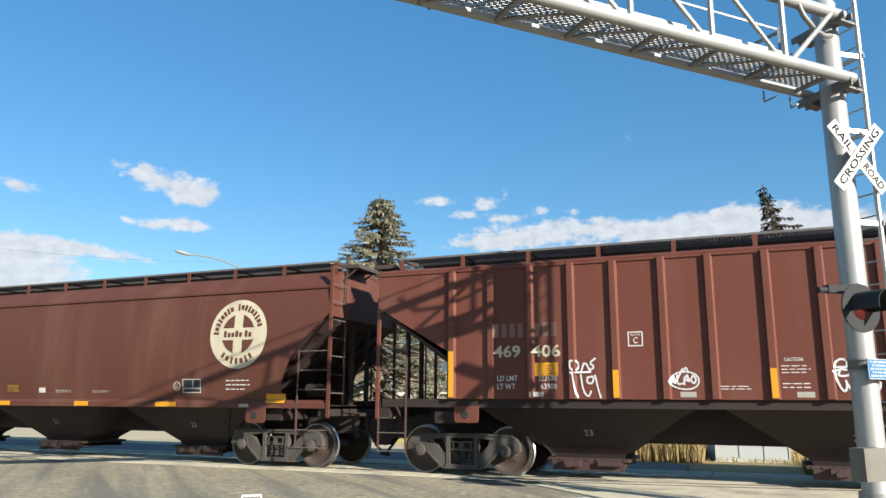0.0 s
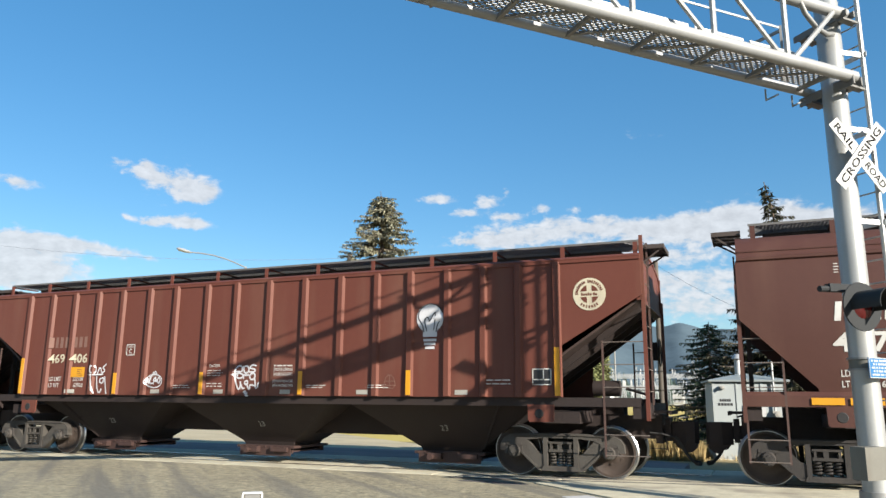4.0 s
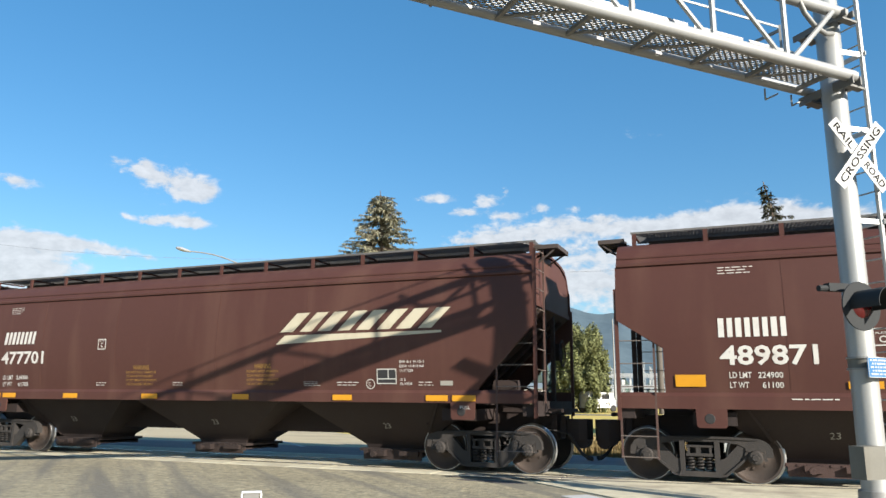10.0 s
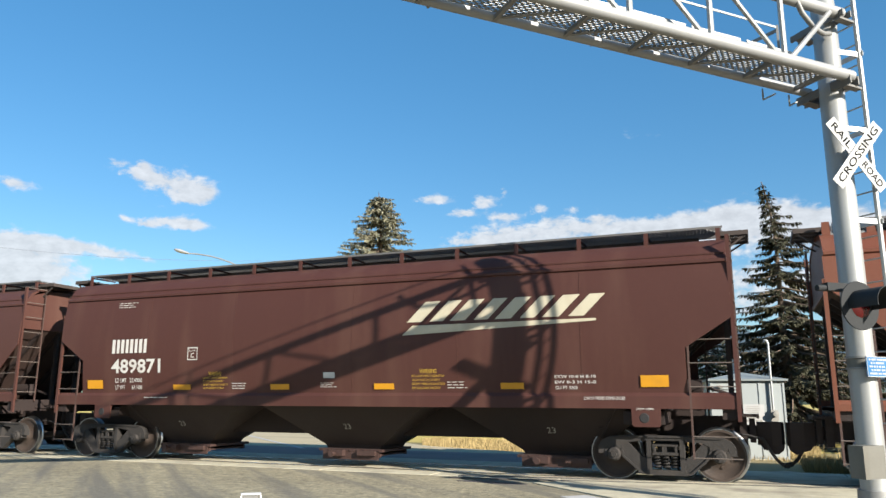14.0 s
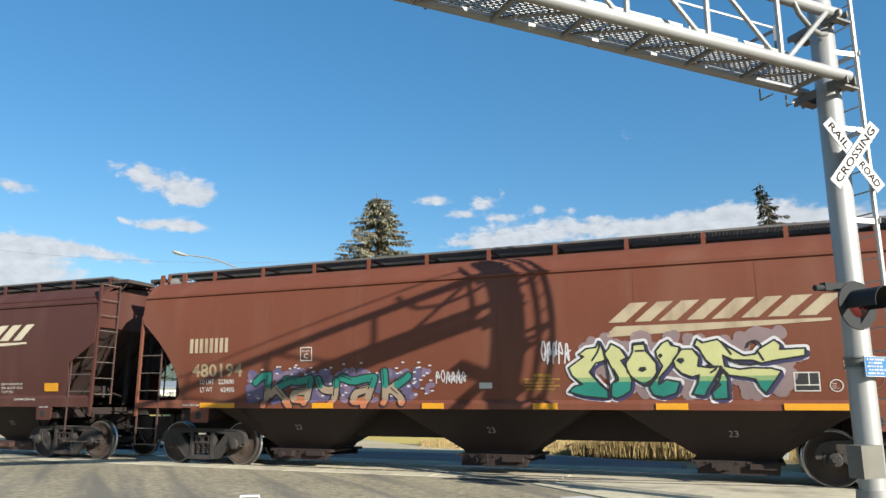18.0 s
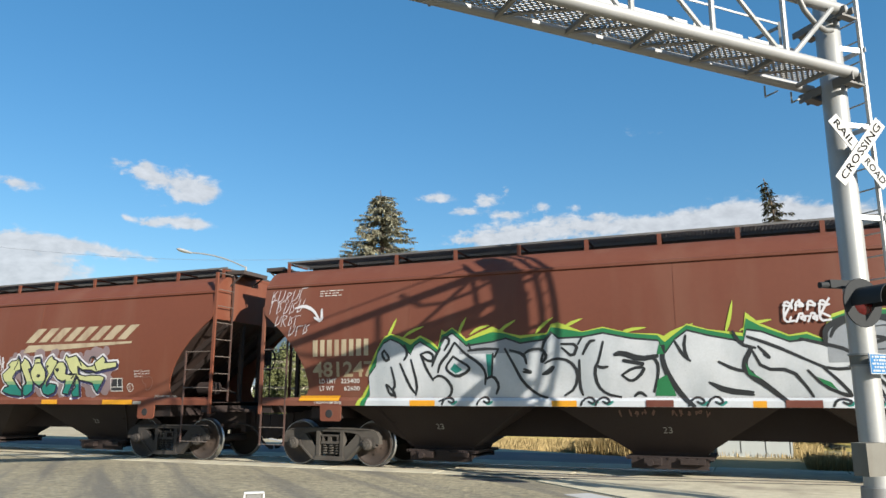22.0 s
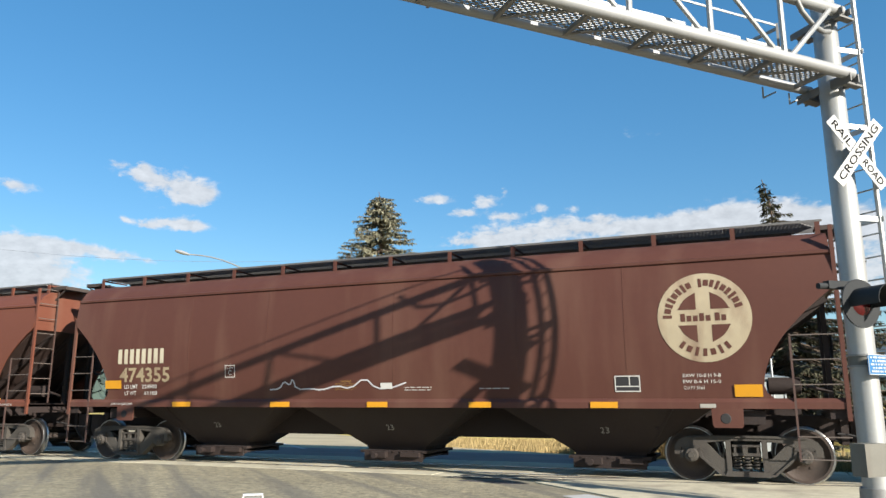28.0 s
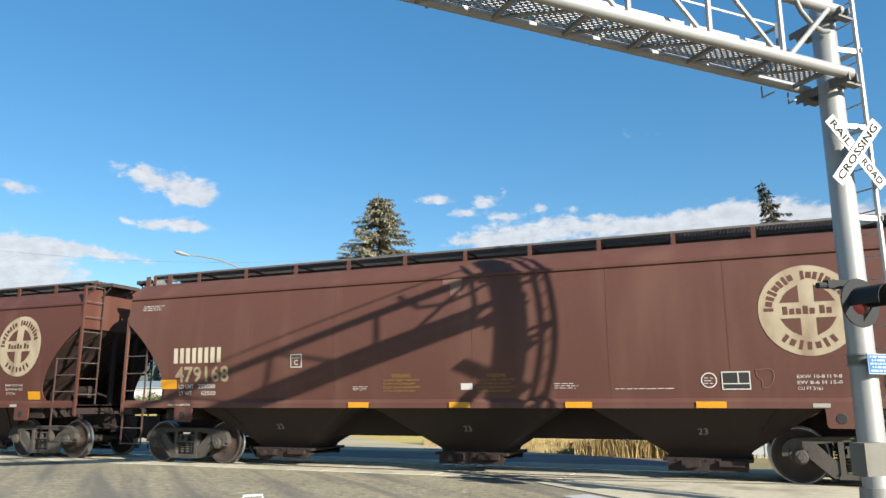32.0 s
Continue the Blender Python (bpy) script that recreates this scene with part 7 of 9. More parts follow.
# concrete pavement right of the road
plane_sheet("pavement", road_quad(0.02, 6.0, -3.0, 1.9), -0.3, 0.006, M["concrete"], "pale concrete pavement beside the crossing", "pavement")
for yy, nm in ((TRACK_Y - 0.7175, "rail_near"), (TRACK_Y + 0.7175, "rail_far")):
    g = Geo()
    g.prism([(yy - 0.07, -0.16), (yy + 0.07, -0.16), (yy + 0.012, -0.12), (yy + 0.012, -0.05), (yy + 0.036, -0.035), (yy + 0.036, -0.004), (yy - 0.036, -0.004), (yy - 0.036, -0.035), (yy - 0.012, -0.05), (yy - 0.012, -0.12)], -160, 80, "x")
    r = tagged(part(nm, g, M["rail"], None), "steel rail with a polished head", "rail", kind="structure")
    g = Geo()
    g.box(-160, 80, yy - 0.034, yy + 0.034, -0.004, 0.0)
    part("rail_head", g, M["rail_top"], r)


# ---- cantilever signal mast ----
MAST = Vector((1.3225, 10.868, 0))
U = Vector((-0.6910, -0.7229, 0))     # along the arm, out over the road
V = Vector((0.7229, -0.6910, 0))      # across the arm, towards the waiting traffic


def arm_point(a, b, z):
    return MAST + U * a + V * b + Vector((0, 0, z))


def signal_mast():
    mast = empty("cantilever_signal", "pale aluminium cantilever signal mast with a walkway arm over the road", "railway signal", Matrix.Translation(EYE) @ Matrix.Scale(0.9747, 4) @ Matrix.Translation(MAST - Vector(EYE)))
    loc = Matrix.Translation(-MAST)

    def add(name, g, mat, label="", smooth=None, parent=mast):
        ob = part(name, g, mat, parent, label, smooth)
        if parent is mast:
            ob.matrix_basis = loc
        return ob
    g = Geo()
    g.lathe([(0.0, -0.1), (0.162, -0.1), (0.162, 2.0), (0.158, 6.92), (0.13, 6.97), (0.0, 6.98)], MAST, "z", 40)
    add("mast", g, M["aluminium"], "", 40)
    g = Geo()
    g.lathe([(0.17, -0.1), (0.36, -0.1), (0.36, 0.02), (0.21, 0.05), (0.20, 0.3)], MAST, "z", 24)
    add("base_flange", g, M["galv_dull"], "", 40)
    for z in (1.79, 1.93):
        g = Geo()
        g.lathe([(0.174, z - 0.012), (0.186, z - 0.012), (0.186, z + 0.012), (0.174, z + 0.012)], MAST, "z", 32)
        add("band", g, M["galv_dull"], "", 40)
    g = Geo()
    g.lathe([(0.158, 1.80), (0.169, 1.80), (0.169, 1.92), (0.158, 1.92)], MAST, "z", 32)
    add("strap", g, M["box_grey"], "", 40)
    # chords: two below with the walkway between, two above
    far, b0 = 12.5, 0.345
    for b, z, r, lift in ((b0 - 0.03, 5.68, 0.082, 0.0), (-b0, 5.70, 0.064, 0.06), (b0 - 0.08, 6.63, 0.082, 0.0)):
        g = Geo()
        g.tube([arm_point(0.0, b, z), arm_point(far, b, z + lift)], r, 14)
        add("chord", g, M["arm_pipe"], "", 40)
    # toe boards along the walk
    for i in range(13):
        g = Geo()
        a = 0.9 + 0.9 * i
        g.beam(arm_point(a, 0.16, 5.885), arm_point(a + 0.80, 0.16, 5.885), 0.006, 0.085)
        add("toe_board", g, M["aluminium"])
    n = 10
    for i in range(n):
        a = 1.255 + 1.22 * i
        g = Geo()
        g.tube([arm_point(a, b0, 5.68), arm_point(a, b0, 6.62)], 0.036, 8)
        add("post", g, M["aluminium"], "", 40)
        g = Geo()
        g.tube([arm_point(a + 0.12, b0, 5.70), arm_point(a + 1.10, b0, 6.60)], 0.03, 8)
        add("diagonal", g, M["aluminium"], "", 40)
    g = Geo()
    g.tube([arm_point(1.15, b0, 5.70), arm_point(0.30, b0 - 0.02, 6.56)], 0.036, 8)
    add("knee_brace", g, M["aluminium"], "", 40)
    # walkway: cross bars under planks of slotted sheet
    wz = 5.685
    for i in range(13):
        a = 0.35 + 0.95 * i
        g = Geo()
        g.beam(arm_point(a, -b0, wz), arm_point(a, b0, wz), 0.05, 0.05)
        add("cross_bar", g, M["galv_dull"])
        if i < 12:
            g = Geo()
            g.beam(arm_point(a, b0 - 0.02, wz + 0.01), arm_point(a + 0.95, -b0 + 0.02, wz + 0.01), 0.04, 0.02)
            add("diagonal_brace", g, M["galv_dull"])
    # slotted deck: bars across and bridges between leave rows of oblong holes
    g = Geo()
    z0, z1 = wz + 0.028, wz + 0.035
    rows = 12
    wdt = (2 * b0 - 0.20) / rows
    na = int((far - 0.3) / 0.105)

    def slab(a0, a1, c0, c1):
        ps = [arm_point(a, b, z) for z in (z0, z1) for b in (c0, c1) for a in (a0, a1)]
        g.add(ps, [(0, 2, 3, 1), (4, 5, 7, 6), (0, 1, 5, 4), (2, 6, 7, 3), (0, 4, 6, 2), (1, 3, 7, 5)])
    for k in range(rows + 1):
        c = -b0 + 0.12 + wdt * k
        slab(0.3, far, c - wdt * 0.25, c + wdt * 0.25)
    for k in range(rows):
        c = -b0 + 0.12 + wdt * (k + 0.5)
        for i in range(na):
            a = 0.3 + 0.105 * (i + 0.5 * (k % 2))
            slab(a, a + 0.038, c - wdt * 0.30, c + wdt * 0.30)
    add("walkway_deck", g, M["galv_dull"], "slotted walkway plate")
    # handrail of flat bars on the far side of the walk
    g = Geo()
    g.beam(arm_point(0.45, -b0 - 0.06, 6.66), arm_point(far, -b0 - 0.06, 6.66), 0.012, 0.03)
    add("hand_rail", g, M["aluminium"])
    g = Geo()
    g.beam(arm_point(0.45, -b0 - 0.06, 5.72), arm_point(0.45, -b0 - 0.06, 6.69), 0.035, 0.05)
    g.beam(arm_point(0.45, -b0 - 0.06, 6.62), arm_point(0.57, -b0 - 0.55, 6.58), 0.03, 0.04)
    g.beam(arm_point(0.57, -b0 - 0.55, 6.60), arm_point(0.57, -b0 - 0.55, 6.22), 0.03, 0.03)
    add("rail_end", g, M["galv_dull"])
    for k in range(1, 6):
        g = Geo()
        g.beam(arm_point(1.5 + 2.2 * k, -b0 - 0.06, 5.68), arm_point(1.5 + 2.2 * k, -b0 - 0.06, 6.66), 0.03, 0.03)
        add("rail_post", g, M["galv_dull"])
    # clamp plates that hold the chords to the mast
    for z in (5.62, 6.60):
        for a in (-0.03, 0.12):
            g = Geo()
            g.beam(arm_point(a, -b0 - 0.12, z - 0.04), arm_point(a, b0 + 0.05, z - 0.02), 0.025, 0.12 if z < 6 else 0.09)
            add("clamp_plate", g, M["galv_dark"])
        g = Geo()
        g.beam(arm_point(-0.14, b0 - 0.04, z - 0.10), arm_point(0.14, b0 - 0.04, z - 0.09), 0.10, 0.03)
        add("saddle", g, M["galv_dark"])
        g = Geo()
        g.beam(arm_point(-0.10, -b0 + 0.06, z - 0.13), arm_point(0.18, -b0 + 0.06, z - 0.11), 0.13, 0.03)
        add("saddle", g, M["galv_dark"])
    for a in (0.92, 0.42):             # hanger frames below the arm
        g = Geo()
        g.beam(arm_point(a, -b0, 5.60), arm_point(a, -b0, 5.44), 0.022, 0.022)
        g.beam(arm_point(a, -b0, 5.44), arm_point(a - 0.24, -b0, 5.57), 0.022, 0.022)
        add("hanger", g, M["galv_dull"])
    g = Geo()                          # cable conduit looping from arm to mast
    g.tube([arm_point(1.0, 0.30, 6.85), arm_point(0.93, 0.30, 6.68), arm_point(0.80, 0.30, 6.44), arm_point(0.55, 0.26, 6.30), arm_point(0.30, 0.2, 6.30), arm_point(0.12, 0.16, 6.36)], 0.035, 10)
    add("conduit", g, M["galv_dull"], "", 60)
    # ladder on brackets at the back of the mast
    lc, ld = MAST + Vector((0.257, 0.240, 0)), V
    up = lambda z: Vector((0, 0, z))
    g = Geo()
    for b in (-0.20, 0.20):
        g.tube([lc + ld * b + up(0.9), lc + ld * b + up(7.6)], 0.034, 8)
    lad = add("ladder", g, M["aluminium"])
    for i in range(21):
        g = Geo()
        z = 1.1 + 0.305 * i
        g.tube([lc - ld * 0.2 + up(z), lc + ld * 0.2 + up(z)], 0.011, 6)
        part("rung", g, M["aluminium"], lad)
    for z in (2.62, 3.72, 5.0, 6.12):
        g = Geo()
        for b in (-0.20, 0.20):
            g.beam(MAST + ld * b * 0.75 + up(z), lc + ld * b + up(z), 0.012, 0.07)
        g.beam(lc - ld * 0.24 + up(z), lc + ld * 0.26 + up(z), 0.012, 0.07)
        add("ladder_bracket", g, M["galv"])
    # flashing lights: one pair either way
    g = Geo()
    g.tube([arm_point(-0.7, 0.22, 2.70), arm_point(0.32, 0.22, 2.76)], 0.04, 10)
    add("light_arm", g, M["galv_dull"], "", 40)

    def flasher(p, d):
        """A lamp at p that faces the way d."""
        d = Vector(d).normalized()
        turn = Vector((0, 1, 0)).rotation_difference(d).to_matrix().to_4x4()
        m = loc @ Matrix.Translation(p) @ turn
        g = Geo()
        g.lathe([(0.0, -0.01), (0.30, -0.01), (0.305, 0.0), (0.30, 0.01), (0.0, 0.01)], (0, 0, 0), "y", 36)
        body = part("flasher", g, M["lamp_black"], mast, "round black backboard", 40)
        body.matrix_basis = m
        g = Geo()
        g.lathe([(0.0, -0.20), (0.10, -0.19), (0.155, -0.10), (0.165, -0.012), (0.0, -0.012)], (0, 0, 0), "y", 20)
        part("lamp_housing", g, M["lamp_black"], body, "", 40)
        g = Geo()
        g.lathe([(0.0, 0.045), (0.06, 0.043), (0.11, 0.033), (0.15, 0.012), (0.0, 0.011)], (0, 0, 0), "y", 24)
        part("lens", g, M["lens"], body, "red lens", 40)
        g = Geo()                      # long visor over the lens
        ring = []
        for rr in (0.190, 0.182):
            ring.append([(rr * math.cos(a), rr * math.sin(a)) for a in [radians(-15 + 210 * k / 14) for k in range(15)]])
        outline = ring[0] + ring[1][::-1]
        g.prism(outline, 0.01, 0.42, "y")
        part("visor", g, M["lamp_black"], body, "", 40)
    flasher(arm_point(0.45, 0.40, 2.53), (0.66, -0.75, 0))
    g = Geo()
    g.beam(arm_point(0.30, 0.20, 2.79), arm_point(0.72, 0.16, 2.78), 0.09, 0.10)
    g.tube([arm_point(0.70, 0.16, 2.77), arm_point(0.84, 0.14, 2.76)], 0.04, 10)
    add("cross_arm_box", g, M["lamp_black"], "dark terminal box")
    # blue notice, junction box with its straps
    g = Geo()
    g.beam(arm_point(0.26, 0.26, 1.80), arm_point(-0.16, 0.26, 1.80), 0.008, 0.25)
    sg = add("notice_plate", g, M["sign_blue"], "blue notice plate with white lines")
    for a0, a1, z, h in ((0.255, -0.155, 1.921, 0.008), (0.255, -0.155, 1.679, 0.008)):
        g = Geo()
        g.beam(arm_point(a0, 0.268, z), arm_point(a1, 0.268, z), 0.004, h)
        part("border", g, M["sign_white"], sg)
    for a in (0.252, -0.152):
        g = Geo()
        g.beam(arm_point(a, 0.268, 1.683), arm_point(a, 0.268, 1.917), 0.008, 0.004)
        part("border", g, M["sign_white"], sg)
    rnd = random.Random(17)
    for i in range(5):                 # broken lines of small print
        a, stop = 0.215 - 0.03 * (i % 2), -0.115 + 0.025 * (i % 3)
        g = Geo()
        while a > stop + 0.02:
            w = min(rnd.uniform(0.018, 0.034), a - stop)
            g.beam(arm_point(a, 0.268, 1.888 - 0.043 * i), arm_point(a - w, 0.268, 1.888 - 0.043 * i), 0.004, 0.024)
            a -= w + (0.009 if rnd.random() < 0.7 else 0.024)
        part("text_line", g, M["sign_white"], sg)
    g = Geo()
    p, q = arm_point(0.64, 0.28, 0), arm_point(0.27, 0.28, 0)
    g.beam(p + Vector((0, 0, 0.67)), q + Vector((0, 0, 0.67)), 0.20, 0.38)
    add("junction_box", g, M["box_grey"], "dull grey steel junction box")
    g = Geo()
    for z in (0.52, 0.80):
        g.tube([q + Vector((0, 0, z)), q + Vector((0, 0, z)) - U * 0.03], 0.02, 6)
    add("box_bolt", g, M["black"])
    # crossbuck
    cb = loc @ Matrix.Translation(arm_point(0.045, 0.30, 4.57)) @ Matrix(((-U.x, -V.x, 0, 0), (-U.y, -V.y, 0, 0), (0, 0, 1, 0), (0, 0, 0, 1))) @ pose(0, 0, 0, 0, 0, -9)
    for words, ang, lift in ((("RAIL", "ROAD"), -49.5, 0.0), (("CROSSING",), 49.5, -0.02)):
        m = cb @ pose(0, lift, 0, 0, -ang, 0)
        g = Geo()
        g.prism([(-0.58, -0.092), (0.58, -0.092), (0.58, 0.092), (-0.58, 0.092)], -0.004, 0.004, "y")
        bl = part("crossbuck_blade", g, M["sign_white"], mast, "white crossbuck blade with black letters")
        bl.matrix_basis = m
        spans = ((-0.52, -0.13), (0.14, 0.53)) if len(words) == 2 else ((-0.52, 0.52),)
        for wd, (x0, x1) in zip(words, spans):
            pts, fs = text_mesh(wd, 0.010)
            g = Geo()
            g.add([(x0 + (x1 - x0) * x, -0.0075, -0.052 + 0.104 * z) for x, z in pts], fs)
            put("lettering", g.mesh("lettering"), M["sign_black"], bl)
    return mast


signal_mast()


# ---- beyond the track ----
def bungalow():
    o = Vector((-0.13, 22.2, -0.14))
    sh = empty("signal_bungalow", "small white metal signal cabin with a pitched roof", "equipment cabin", Matrix.Translation(o) @ pose(0, 0, 0, 0, 0, 9))
    W, Dp, H = 1.90, 1.9, 2.12
    g = Geo()
    g.box(-W / 2, W / 2, 0, Dp, 0.02, H)
    part("body", g, M["shed"], sh)
    for x in (-W / 2 + 0.02, -W / 6, W / 6, W / 2 - 0.02):
        g = Geo()
        g.box(x - 0.025, x + 0.025, -0.02, 0.0, 0.12, H - 0.03)
        part("corner_trim", g, M["shed"], sh)
    g = Geo()
    e = 0.10
    g.loft([[(-W / 2 - e, -e, H - 0.02), (W / 2 + e, -e, H - 0.02), (W / 2 + e, Dp + e, H - 0.02), (-W / 2 - e, Dp + e, H - 0.02)],
            [(-W / 2 - e, -e, H + 0.03), (W / 2 + e, -e, H + 0.03), (W / 2 + e, Dp + e, H + 0.03), (-W / 2 - e, Dp + e, H + 0.03)],
            [(-0.05, Dp / 2 - 0.05, H + 0.24), (0.05, Dp / 2 - 0.05, H + 0.24), (0.05, Dp / 2 + 0.05, H + 0.24), (-0.05, Dp / 2 + 0.05, H + 0.24)]])
    part("roof", g, M["shed_roof"], sh)
    g = Geo()
    g.lathe([(0.0, H + 0.1), (0.09, H + 0.1), (0.09, H + 0.64), (0.16, H + 0.65), (0.14, H + 0.70), (0.05, H + 0.79), (0.0, H + 0.80)], (-0.12, 0.85, 0), "z", 16)
    part("roof_vent", g, M["galv"], sh, "", 40)
    g = Geo()
    g.tube([(0.62, -0.07, 1.3), (0.62, -0.07, 3.12), (0.59, -0.07, 3.20), (0.53, -0.07, 3.20), (0.51, -0.07, 3.15)], 0.030, 10)
    part("service_mast", g, M["galv"], sh, "", 40)
    g = Geo()
    g.box(0.55, 0.73, -0.13, 0.0, 1.02, 1.32)
    g.lathe([(0.0, -0.22), (0.075, -0.21), (0.08, -0.13), (0, -0.13)], (0.66, 0, 1.22), "y", 14)
    part("meter_box", g, M["grey_plate"], sh)
    g = Geo()
    g.box(-0.17, 0.40, -0.032, -0.022, 0.93, 1.47)
    sg = part("notice_plate", g, M["sign_white"], sh, "white notice plate with dark lines")
    for i, (w, h) in enumerate(((0.17, 0.018), (0.19, 0.018), (0.19, 0.018), (0.15, 0.018), (0.17, 0.06), (0.23, 0.05))):
        g = Geo()
        z = 1.42 - 0.05 * i - (0.06 if i > 3 else 0.0) - (0.05 if i > 4 else 0.0)
        for k in range(5):
            g.box(0.115 - w + 0.4 * w * k, 0.115 - w + 0.4 * w * k + 0.32 * w, -0.036, -0.032, z - h, z)
        part("text_line", g, M["grey_plate"], sg)
    for i, w in enumerate((0.15, 0.20)):   # stencilled marks on the wall
        g = Geo()
        for k in range(5):
            g.box(-0.62 - w + 0.4 * w * k, -0.62 - w + 0.4 * w * k + 0.3 * w, -0.006, 0.0, 1.56 - 0.11 * i, 1.63 - 0.11 * i)
        part("stencil_mark", g, M["panel_black"], sh)
    g = Geo()
    g.cbox(-0.78, -0.62, -0.09, 0.0, 1.90, 1.98, 0.015)
    g.lathe([(0.0, -0.16), (0.05, -0.15), (0.035, -0.09), (0.0, -0.09)], (-0.70, 0, 1.94), "y", 12)
    part("wall_lamp", g, M["grey_plate"], sh)
    g = Geo()
    g.box(-W / 2 - 0.03, W / 2 + 0.03, -0.03, Dp + 0.03, -0.1, 0.02)
    part("plinth", g, M["concrete"], sh)
    return sh


bungalow()


def at(az, dist, z=0.0):
    a = radians(az)
    return Vector((dist * math.sin(a), dist * math.cos(a), z))


def spruce(p, height, width, seed, mat, bare=0.08, dens=1.0, taper=0.62, label="tall spruce with drooping dark green branches", bend=0.0, lop=0.0, leaders=(), whorls=0, thin=0.45):
    rnd = random.Random(seed)
    tr = empty("spruce_tree", label, "tree", Matrix.Translation(p))
    g = Geo()
    lean = lambda u: -bend * u ** 4
    pts = [(0.10 * math.sin(z * 0.7 + seed) + lean(z / 10), 0.08 * math.cos(z * 0.9), z * height / 10) for z in range(11)]
    g.tube(pts, 0.02 * height, 9, 0.015)
    part("trunk", g, M["bark"], tr, "", 60)
    limbs, crown = Geo(), Geo()
    n = int(height * 13 * dens)
    stems = [(0.0, u) for u in [(i + rnd.random()) / n for i in range(n)]]
    if whorls:                         # tiers of branches with gaps between, thin towards the top
        stems = [(0.0, min(0.99, (int(u * whorls) + 0.5 + rnd.gauss(0, 0.24)) / whorls) if u < 0.74 or not thin else u) for _, u in stems if u < 0.5 or rnd.random() > thin]
    for off, low in leaders:           # side leaders beside the top
        stems += [(off, low + (1.0 - low) * (i + rnd.random()) / 26) for i in range(26)]
    for i, (off, u) in enumerate(stems):
        z = height * (bare + (0.985 - bare) * u)
        reach = width / 2 * (1 - u) ** taper * (0.62 + 0.5 * rnd.random()) + 0.12
        if whorls and thin and u > 0.74:
            reach *= 0.72
        if off:
            z, reach = z * (1 - 0.025 * abs(off)), reach * 0.5
        a = i * 2.399 + rnd.uniform(-0.4, 0.4)
        reach *= 1 + lop * u * math.cos(a)
        d = Vector((math.cos(a), math.sin(a), 0))
        side = Vector((-d.y, d.x, 0))
        droop = reach * rnd.uniform(0.22, 0.42) * (1 - 0.6 * u)
        root = Vector((lean(z / height) + off, 0, z))
        pts = [root + d * reach * s + Vector((0, 0, -droop * (s ** 0.8) + 0.28 * droop * s * s * (1.5 if s > 0.7 else 1))) for s in (0, 0.35, 0.7, 1.0)]
        limbs.tube(pts, 0.012 + 0.012 * reach, 4, 0.006)
        m = max(4, int(reach * 17))
        for k in range(m):
            s = 0.12 + 0.9 * (k + rnd.random() * 0.8) / m
            j = min(int(s * 3), 2)
            f = s * 3 - j
            q = pts[j].lerp(pts[min(j + 1, 3)], min(f, 1.2))
            size = (0.075 + 0.10 * rnd.random()) * (0.7 + 0.05 * height) * (1.12 - 0.45 * s)
            for w in (-1, 1, 0):       # sprays either side, and one that hangs
                out = (d * 0.55 + side * w * rnd.uniform(0.7, 1.2) + Vector((0, 0, rnd.uniform(-0.75, -0.05) - (0.7 if w == 0 else 0)))).normalized()
                tip = q + out * size * rnd.uniform(1.1, 1.9)
                wid = out.cross(Vector((rnd.uniform(-0.5, 0.5), rnd.uniform(-0.5, 0.5), 1))).normalized() * size * 0.26
                mid = q.lerp(tip, 0.5) + Vector((0, 0, 0.05 * size))
                crown.add([q, mid + wid, tip, mid - wid], [(0, 1, 2, 3)])
    part("limb", limbs, M["bark"], tr)["kind"] = "stuff"
    me = bpy.data.meshes.new("crown")
    me.from_pydata(crown.v, [], crown.f)
    put("crown", me, mat, tr)
    return tr


